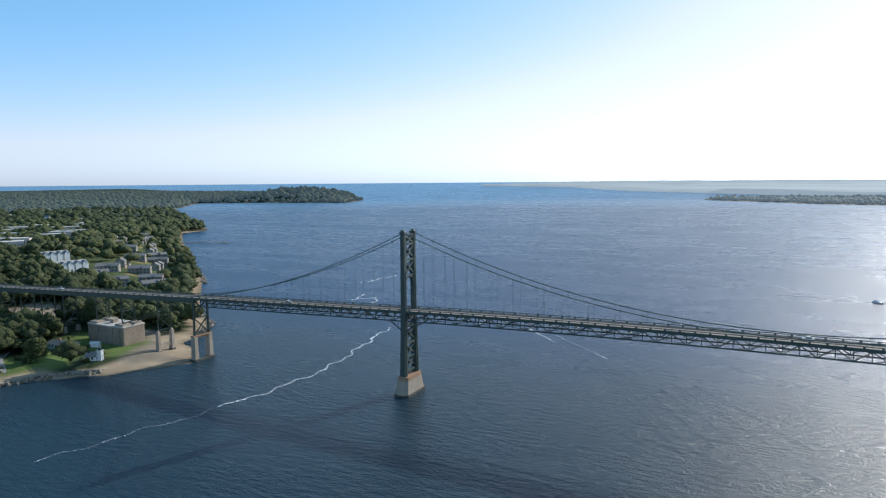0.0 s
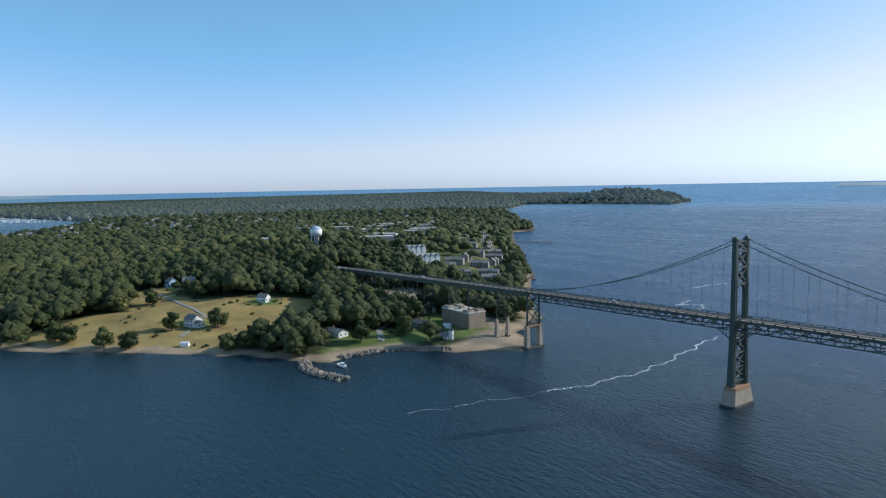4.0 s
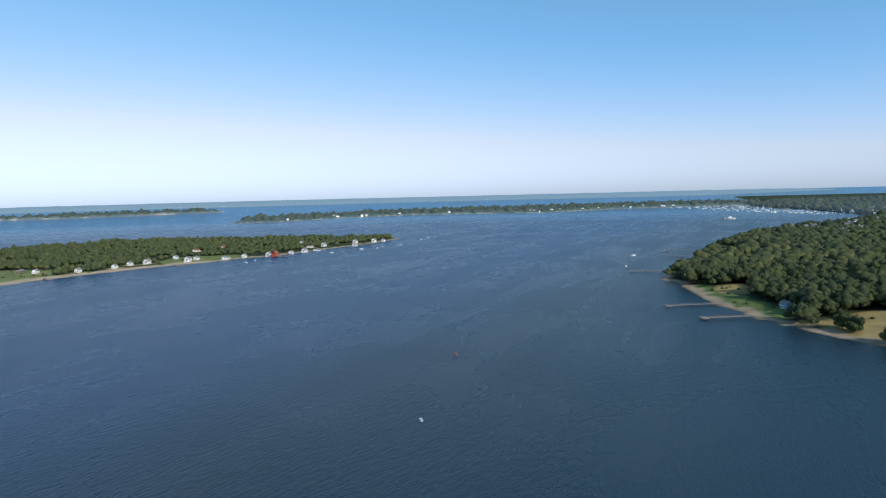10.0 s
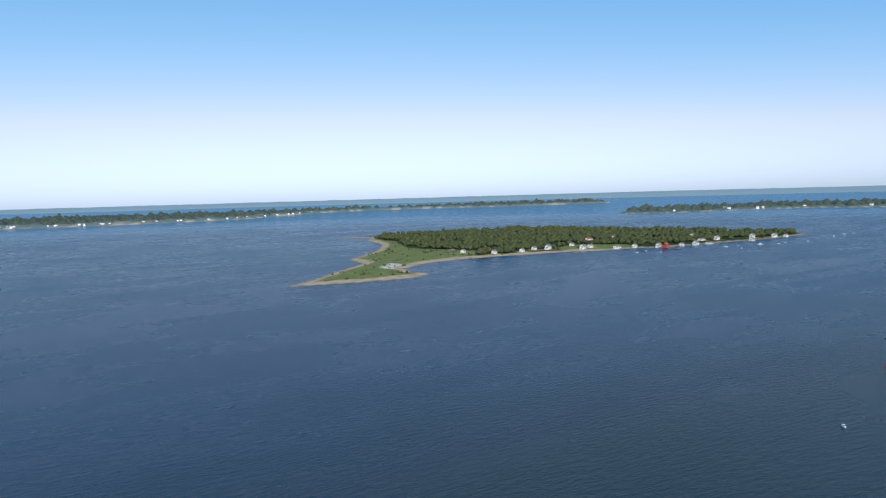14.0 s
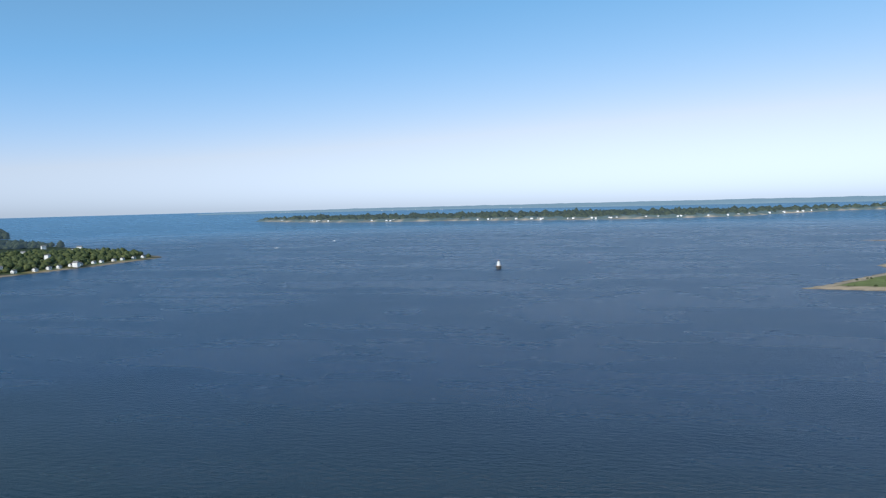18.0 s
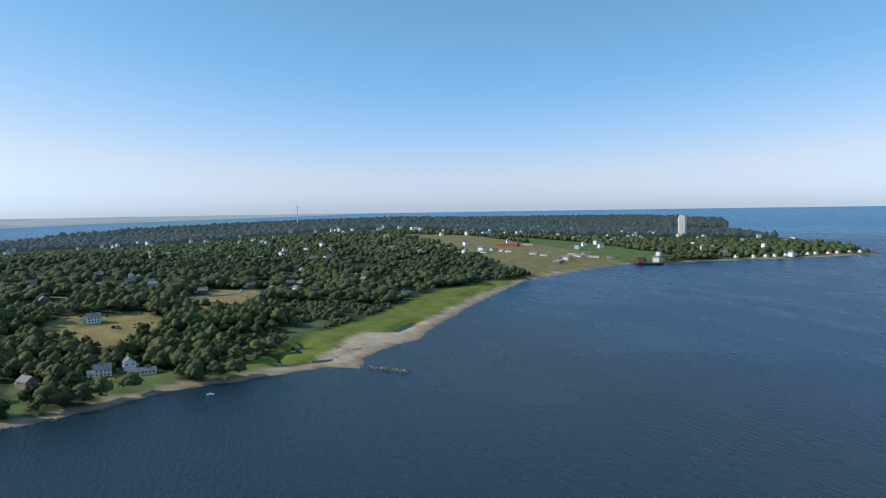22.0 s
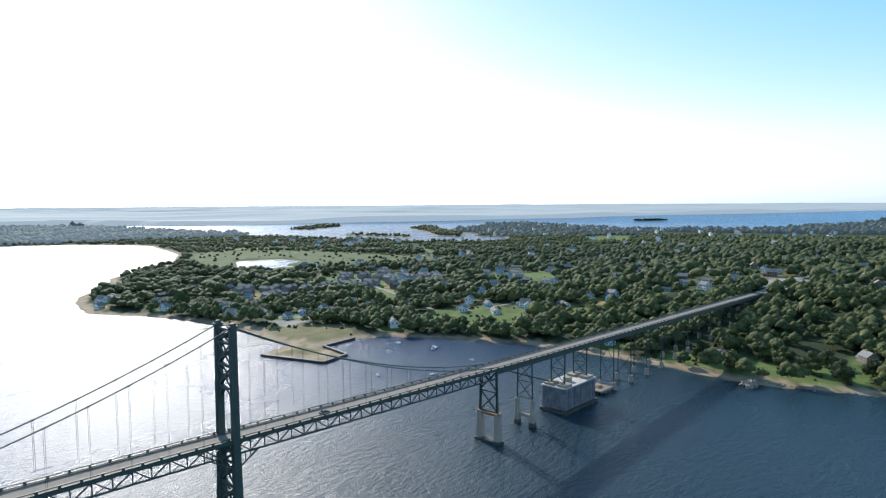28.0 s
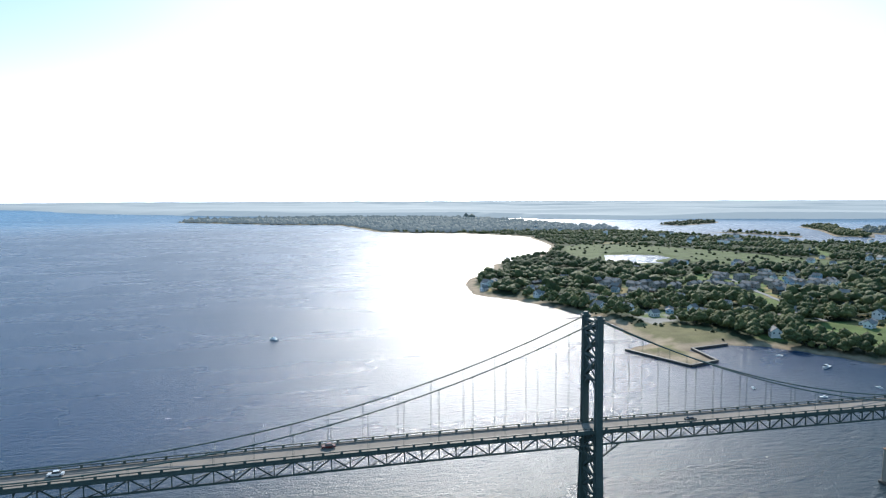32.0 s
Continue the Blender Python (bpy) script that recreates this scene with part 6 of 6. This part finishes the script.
barn = thing("barn", "long red barn with a white roof in the fields", "barn", at=(1914, -1082, ground_here(1914, -1082)), turn=40)
part("house_body", Shape().box(-30, -9, -2, 30, 9, 6), REDWALL, barn)
rr = Shape()
gable_roof(rr, -30, 30, -9, 9, 6, 3)
part("roof", rr, REDROOF, barn)
for x, y, n in ((1584, -1137, 40), (1630, -1106, 30), (1926, -1152, 45), (1790, -860, 60), (1932, -828, 50)):
    s = thing("long_shed", "long white-roofed shed in the open fields", "shed", "white field sheds", at=(x, y, ground_here(x, y)), turn=40)
    part("house_body", Shape().box(-n / 3, -4.5, -2, n / 3, 4.5, 3.2), PALEWALL, s)
    rr = Shape()
    gable_roof(rr, -n / 3, n / 3, -4.5, 4.5, 3.2, 1.2)
    part("roof", rr, PALEROOF, s)

# ---- cars on the bridge ----
def car(x, y, colour, label, turn):
    m = mat("car_paint", colour, 0.3, 0.2, 0.05)
    c = thing("car", label, "car", "cars on the bridge", at=(x, y, deck_z(x)), turn=turn)
    part("body", Shape().box(-2.3, -0.9, 0.35, 2.3, 0.9, 0.95, (0.97, 0.95)), m, c)
    part("cabin", Shape().box(-1.5, -0.8, 0.95, 1.1, 0.8, 1.55, (0.72, 0.82)), GLASS, c)
    part("roof", Shape().box(-1.05, -0.62, 1.55, 0.65, 0.62, 1.62), m, c)
    for sx in (-1.45, 1.45):
        for sy in (-0.85, 0.85):
            w = part("wheel", Shape().tube([(0, -0.11, 0), (0, 0.11, 0)], 0.34, 12), ASPHALT, c)
            w.location = (sx, sy, 0.34)


car(-80, -2, (0.75, 0.75, 0.75), "white car driving on the bridge deck", 0)
car(-300, 2, (0.75, 0.75, 0.75), "white car driving on the approach", 180)
car(408, -2, (0.03, 0.03, 0.035), "black car driving on the bridge deck", 0)
car(268, 2, (0.09, 0.012, 0.015), "dark red car driving on the bridge deck", 180)
car(186, 2, (0.75, 0.75, 0.75), "white car driving on the bridge deck", 180)

# the campus car park, seen from afar
PARKED = []
for k in range(3):
    paint = mat("car_paint", ((0.75, 0.75, 0.75), (0.30, 0.32, 0.34), (0.06, 0.09, 0.16))[k], 0.3, 0.2, 0.05)
    c = thing("car", ("white", "silver grey", "dark blue")[k] + " car parked beside the campus trees", "car", "parked cars")
    part("body", Shape().box(-2.3, -0.9, 0.2, 2.3, 0.9, 0.95, (0.97, 0.95)), paint, c)
    part("cabin", Shape().box(-1.5, -0.8, 0.95, 1.1, 0.8, 1.5, (0.72, 0.82)), GLASS, c)
    part("roof", Shape().box(-1.05, -0.62, 1.5, 0.65, 0.62, 1.6), paint, c)
    PARKED.append(c)
_r = random.Random(3)
for k in range(54):
    q = k // 9
    u = (k % 9) * 5.2 + _r.uniform(-.4, .4)
    x, y = (-648 + u * 0.5 - q * 7, 122 + u * 0.87 - q % 2 * 5) if q < 3 else (-690 - u * 0.6 - (q - 3) * 12, 250 + u * 0.8)
    m = pose(x, y, ground_here(x, y) + 0.2, 0, 0, 150 + _r.uniform(-4, 4))
    if k < 3:
        PARKED[k].matrix_world = m
    else:
        copy_thing(PARKED[_r.choice((0, 0, 1, 2))], m)

# street lamps and saddle posts on the deck's far rail
LAMP = Shape().tube([(0, 0, 0), (0, 0, 7.5), (0, 1.2, 8.2), (0, 2.4, 8.3)], 0.09, 6).mesh("lamp_post", STEEL)
for k in range(12):
    x = -400 + 22.0 * k
    l = part("lamp_post", LAMP, STEEL, bridge)
    l.matrix_basis = Matrix.Translation((x, -5.3, deck_z(x)))

# wakes and foam lines, just above the water
def streak(name, pts, width, label, seed, bend=1.6):
    """A broken foam line: many small patches strung along a path."""
    r = random.Random(seed)
    s = Shape()
    for (ax, ay), (bx, by) in zip(pts, pts[1:]):
        n = max(2, int(math.hypot(bx - ax, by - ay) / 0.3))
        q = math.hypot(bx - ax, by - ay)
        px, py = -(by - ay) / q, (bx - ax) / q
        for i in range(n):
            u = (i + r.random()) / n
            o = r.gauss(0, 0.3) * width + bend * (math.sin((ay + (by - ay) * u) * 0.16 + seed) + 0.6 * math.sin((ay + (by - ay) * u) * 0.37 + 2 * seed))
            x, y = ax + (bx - ax) * u + px * o, ay + (by - ay) * u + py * o
            m = r.randint(5, 7)
            z = 0.03 + r.random() * 0.02
            e = r.uniform(0.2, 0.75) * width * (1.5 if r.random() < 0.12 else 0.8)
            a0 = r.uniform(0, 6)
            ring = [(x + e * r.uniform(0.5, 1.2) * math.cos(a0 + 6.283 * k / m), y + e * r.uniform(0.4, 0.9) * math.sin(a0 + 6.283 * k / m), z) for k in range(m)]
            s.add(ring, [tuple(range(m))])
    return tagged(part(name, s, FOAM), label, "foam", kind="stuff")


streak("foam_line", [(-92, 129), (-82, 84), (-74, 50), (-68, 17), (-68, -13), (-71, -42), (-75, -64)], 1.0, "white foam line drifting on the water", 1)
streak("foam_line", [(-75, -64), (-78, -80), (-87, -113), (-94, -145)], 0.45, "thin foam line drifting on the water", 2)
streak("foam_line", [(-239, 308), (-236, 346), (-234, 375)], 1.3, "white foam line drifting on the water", 3)
streak("foam_line", [(-192, 248), (-188, 214), (-173, 237), (-155, 199)], 1.2, "white foam line drifting on the water", 4)
streak("wake", [(8, 170), (29, 148), (52, 122)], 1.0, "white boat wake on the water", 5, 0.3)
streak("wake", [(21, 171), (49, 142), (82, 110)], 0.6, "thin white edge of a boat wake", 6, 0.3)

streak("wake", [(1198, -2187), (1150, -2230), (1085, -2283)], 3.0, "white wake behind the speedboat", 7, 0.6)

# the swells of the wake, low ridges that fan out behind the boat
swell = Shape()
for k in range(6):
    f = (k / 5) ** 1.3
    line = [(14 + 9 * f, 172), (48 + 30 * f, 126 + 14 * f), (90 + 38 * f, 69 + 20 * f), (118 + 44 * f, 22 + 24 * f), (141 + 50 * f, -21 + 26 * f)]
    for (ax, ay), (bx, by) in zip(line, line[1:]):
        q = math.hypot(bx - ax, by - ay)
        px, py = -(by - ay) / q, (bx - ax) / q
        swell.add([(x + px * o, y + py * o, z) for x, y in ((ax, ay), (bx, by)) for o, z in ((-1.9, -0.05), (-0.5, 0.09), (0.4, 0.09), (1.8, -0.05))], [(i + 1, i, i + 4, i + 5) for i in range(3)])
tagged(part("wake_swell", swell, WATER, smooth=True), "low swells of a boat wake fanning out", "wake", kind="stuff")


# ---- roads laid over the ground ----
def road(name, pts, width, label, material=ASPHALT):
    """A ribbon of road that lies on the land."""
    v, f = [], []
    fine = []
    for (ax, ay), (bx, by) in zip(pts, pts[1:]):
        n = max(1, int(math.hypot(bx - ax, by - ay) / 6))
        fine += [(ax + (bx - ax) * k / n, ay + (by - ay) * k / n) for k in range(n)]
    fine.append(pts[-1])
    for i, (x, y) in enumerate(fine):
        (ax, ay), (bx, by) = fine[max(i - 1, 0)], fine[min(i + 1, len(fine) - 1)]
        q = math.hypot(bx - ax, by - ay)
        px, py = -(by - ay) / q * width / 2, (bx - ax) / q * width / 2
        z = max(ground_here(x, y), ground_here(x + px, y + py), ground_here(x - px, y - py)) + 0.25
        v += [(x + px, y + py, z), (x - px, y - py, z), (x + px, y + py, z - 1.2), (x - px, y - py, z - 1.2)]
        if i:
            o = 4 * i - 4
            f += [(o, o + 1, o + 5, o + 4), (o + 2, o, o + 4, o + 6), (o + 1, o + 3, o + 7, o + 5)]
    return tagged(part(name, Shape().add(v, f), material), label, "road", kind="structure")


GRAVEL = mat("pale_road", (0.27, 0.26, 0.245), 0.95, 0, 0.2, 0.1, 20)
road("road", [(985, 0), (1060, 0), (1189, -6), (1311, -35), (1494, -52), (1717, -18)], 11, "asphalt road leading from the bridge", GRAVEL)
road("road", [(-448, 0), (-559, -5), (-699, 20), (-820, 79), (-951, 188)], 11, "asphalt road leading from the bridge", GRAVEL)
road("road", [(800, 305), (850, 409), (890, 502), (930, 574), (959, 656)], 6, "pale suburban street", GRAVEL)
road("road", [(719, 335), (800, 357), (902, 348), (1004, 318), (1106, 258), (1158, 126)], 5, "pale suburban street", GRAVEL)
road("road", [(841, 255), (903, 245), (964, 205), (1005, 134)], 4.5, "pale suburban lane", GRAVEL)
road("road", [(1189, -6), (1159, -118), (1140, -220), (1213, -301), (1315, -319)], 5, "pale country lane", GRAVEL)
road("road", [(-342, -197), (-382, -167), (-467, -173), (-537, -178), (-598, -159)], 3.2, "pale gravel drive across the lawn", GRAVEL)
road("road", [(-230, -81), (-261, -66), (-299, -26), (-340, 13)], 4.5, "gravel drive to the shore houses", GRAVEL)
road("road", [(1552, -848), (1600, -939)], 4, "pale country lane", GRAVEL)
road("road", [(1794, -897), (1936, -851), (2082, -811)], 9, "pale airfield-like track across the fields", GRAVEL)


def far_away(x, y):
    return np.hypot(x - MID[0], y - MID[1])


def plant(name, label, ring, box, step, shore, cover, seed, size, height, templates, near=0, far=1e9, material=CANOPY):
    x, y, z, k = scatter(ring, *box, step, shore, cover, seed)
    ok = (far_away(x, y) >= near) & (far_away(x, y) < far)
    x, y, z, k = x[ok], y[ok], z[ok], k[ok]
    wood_stuff(name, label, np.stack([x, y, z + height * k * 0.62, size * k], 1), templates, material)


plant("oak_wood", "dense dark green oak wood on the point", BRISTOL, (-760, -150, -460, 330), 8.8, 9, 0.88, 1, 7.3, 14.5, FULL, 0, 980)
plant("oak_wood", "dense dark green wood behind the point", BRISTOL, (-1700, -300, -460, 900), 9.6, 10, 0.86, 2, 6.9, 13, MIDDLE, 980, 1250)
plant("oak_wood", "dense dark green wood further inland", BRISTOL, (-1700, -300, -460, 900), 10.5, 10, 0.86, 22, 7.4, 13, SMALL, 1250, 1900)
plant("far_wood", "distant wooded town across the harbour", BRISTOL, (-5200, -900, -500, 4400), 24, 14, 0.7, 3, 13, 9, SMALL, 1900, 2900)
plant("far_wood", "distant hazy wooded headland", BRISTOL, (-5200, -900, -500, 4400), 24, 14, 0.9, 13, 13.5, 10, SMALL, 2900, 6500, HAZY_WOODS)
plant("suburb_trees", "leafy green trees along the suburban shore", PORTSMOUTH, (560, 1150, -330, 760), 7.8, 9, 0.60, 4, 5.9, 11, FULL, 0, 900, LIT_GARDEN)
plant("suburb_trees", "leafy green trees among suburban houses", PORTSMOUTH, (560, 2100, -1500, 1500), 9.2, 20, 0.52, 5, 5.8, 9, MIDDLE, 900, 1200, LIT_GARDEN)
plant("suburb_trees", "leafy green trees among further suburban houses", PORTSMOUTH, (560, 2100, -1500, 1500), 9.8, 20, 0.52, 25, 6.0, 9, SMALL, 1200, 1700, LIT_GARDEN)
plant("suburb_trees", "leafy green trees among distant suburban houses", PORTSMOUTH, (600, 3800, -2600, 520), 15, 22, 0.60, 6, 7.6, 7, SMALL, 1700, 2450, LIT_GARDEN)
plant("suburb_trees", "low green trees behind the wetland", PORTSMOUTH, (600, 2700, 520, 2300), 13, 16, 0.50, 26, 5.2, 4, SMALL, 1700, 2600, LIT_GARDEN)
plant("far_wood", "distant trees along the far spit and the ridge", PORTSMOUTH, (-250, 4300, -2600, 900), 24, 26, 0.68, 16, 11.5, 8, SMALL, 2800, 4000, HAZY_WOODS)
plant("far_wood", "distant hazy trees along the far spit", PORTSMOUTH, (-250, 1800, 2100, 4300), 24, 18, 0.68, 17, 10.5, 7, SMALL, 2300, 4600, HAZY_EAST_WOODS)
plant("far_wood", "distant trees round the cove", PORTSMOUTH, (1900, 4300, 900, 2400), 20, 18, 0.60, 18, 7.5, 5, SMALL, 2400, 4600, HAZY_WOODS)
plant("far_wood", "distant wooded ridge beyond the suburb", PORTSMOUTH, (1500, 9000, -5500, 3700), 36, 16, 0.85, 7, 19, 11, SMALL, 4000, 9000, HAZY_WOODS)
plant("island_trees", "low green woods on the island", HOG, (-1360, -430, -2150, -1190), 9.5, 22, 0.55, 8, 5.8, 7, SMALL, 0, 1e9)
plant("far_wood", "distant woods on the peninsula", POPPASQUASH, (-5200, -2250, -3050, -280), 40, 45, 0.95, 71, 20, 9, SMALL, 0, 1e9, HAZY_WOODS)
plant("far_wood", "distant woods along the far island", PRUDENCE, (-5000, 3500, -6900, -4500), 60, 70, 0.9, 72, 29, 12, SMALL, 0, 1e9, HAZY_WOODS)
for k, islet in enumerate(ISLETS):
    plant("islet_trees", "low green trees on a small islet", islet, (min(p[0] for p in islet), max(p[0] for p in islet), min(p[1] for p in islet), max(p[1] for p in islet)), 15, 12, 0.8, 60 + k, 6, 6, SMALL)

for ring, name, seed in ((CAMPUS, "campus_trees", 51), (FLATS, "yard_trees", 52)):
    r = np.random.default_rng(seed)
    x, y = r.uniform(-1320, -340, 2600), r.uniform(100, 680, 2600)
    ok = (inside_distance(x, y, ring) > 4) & (inside_distance(x, y, BRISTOL) > 12) & (r.random(2600) < (0.85 if ring is CAMPUS else 1)) & ~((ring is CAMPUS) & (inside_distance(x, y, FLATS) > 0))
    for hx, hy, hr in HOUSE_SPOTS:
        ok &= (x - hx) ** 2 + (y - hy) ** 2 > (hr * 1.0) ** 2
    x, y = x[ok], y[ok]
    k = r.uniform(0.8, 1.9, len(x))
    wood_stuff(name, "small green trees between pale buildings", np.stack([x, y, land_height(x, y, inside_distance(x, y, BRISTOL)) + 5.2 * k, 4.4 * k], 1), MIDDLE)


def hedge(name, label, box, step, ring, seed, size, thick=False):
    """Low shrubs on open ground."""
    r = np.random.default_rng(seed)
    x0, x1, y0, y1 = box
    n = int((x1 - x0) * (y1 - y0) / step ** 2)
    x, y = r.uniform(x0, x1, n), r.uniform(y0, y1, n)
    d = inside_distance(x, y, ring)
    ok = (d > 12) & (ripple(x, y, 60, seed) > (-0.6 if thick else 0.1)) & (np.abs(y) > 10)
    for pond in PONDS:
        ok &= inside_distance(x, y, pond) < -3
    if thick:
        ok &= ~open_mask(x, y, 4)
    x, y, d = x[ok], y[ok], d[ok]
    k = r.uniform(0.5, 1.4, len(x)) * size
    wood_stuff(name, label, np.stack([x, y, land_height(x, y, d) + k * 0.3, k], 1), SMALL)


hedge("shrubs", "low green shrubs along the point", (-700, -200, -430, 60), 14, BRISTOL, 41, 1.7)
hedge("shrubs", "low green shrubs along the suburban shore", (600, 1100, -330, 700), 14, PORTSMOUTH, 42, 1.8)
hedge("shrubs", "dense low thicket behind the salt marsh", (860, 1130, -480, -190), 7, PORTSMOUTH, 45, 3.2, True)
hedge("shrubs", "scattered bushes and low trees on the wetland", (900, 1900, 500, 1900), 26, PORTSMOUTH, 43, 3.4)
hedge("shrubs", "scattered bushes on the island marsh", (-700, -60, -2100, -1200), 22, HOG, 44, 2.0)

# distant houses, too small and many to count
r = random.Random(9)
specks, roofs = Shape(), Shape()
for ring, box, n, near in ((PORTSMOUTH, (1300, 4200, -2400, 2600), 520, 1500), (BRISTOL, (-5000, -1300, -300, 1500), 420, 1900), (PRUDENCE, (-1600, 3300, -6000, -4500), 1500, 0), (WEST_SHORE, (-11900, 9000, -17600, -4000), 2600, 0), (POPPASQUASH, (-4500, -2300, -2900, -300), 420, 0), (BRISTOL, (-3300, -1500, -250, 450), 420, 1600)):
    got = 0
    while got < n:
        x, y = r.uniform(*box[:2]), r.uniform(*box[2:])
        got += 1
        d = inside_distance([x], [y], ring)[0]
        if d < 15 or (ring in (PRUDENCE, POPPASQUASH) and d > 120 or ring is WEST_SHORE and d > 700) or math.hypot(x - MID[0], y - MID[1]) < near or any(inside_distance([x], [y], area)[0] > -20 for tint, area in OPEN if tint in (REEDS, MARSH)):
            continue
        z = float(land_height(np.array([x]), np.array([y]), np.array([d]))[0]) + (8 if ring is BRISTOL else 6.5 if ring is PORTSMOUTH else 8)
        w, h, q = r.uniform(5, 9), r.uniform(3, 5.5), r.uniform(4, 6)
        one, top = Shape().box(-w, -q, -12, w, q, h), Shape()
        gable_roof(top, -w, w, -q, q, h, 3.5)
        a = r.uniform(0, 3.1)
        c, s = math.cos(a), math.sin(a)
        for src, dst in ((one, specks), (top, roofs)):
            pts = far_fold(np.array([(x + v[0] * c - v[1] * s, y + v[0] * s + v[1] * c, z + v[2]) for v in src.v]))
            dst.add(pts.tolist(), src.f)
tagged(part("distant_houses", specks, WHITE), "many small white houses among distant trees", "houses", kind="stuff")
tagged(part("distant_roofs", roofs, GREYROOF), "many small grey roofs among distant trees", "houses", kind="stuff")
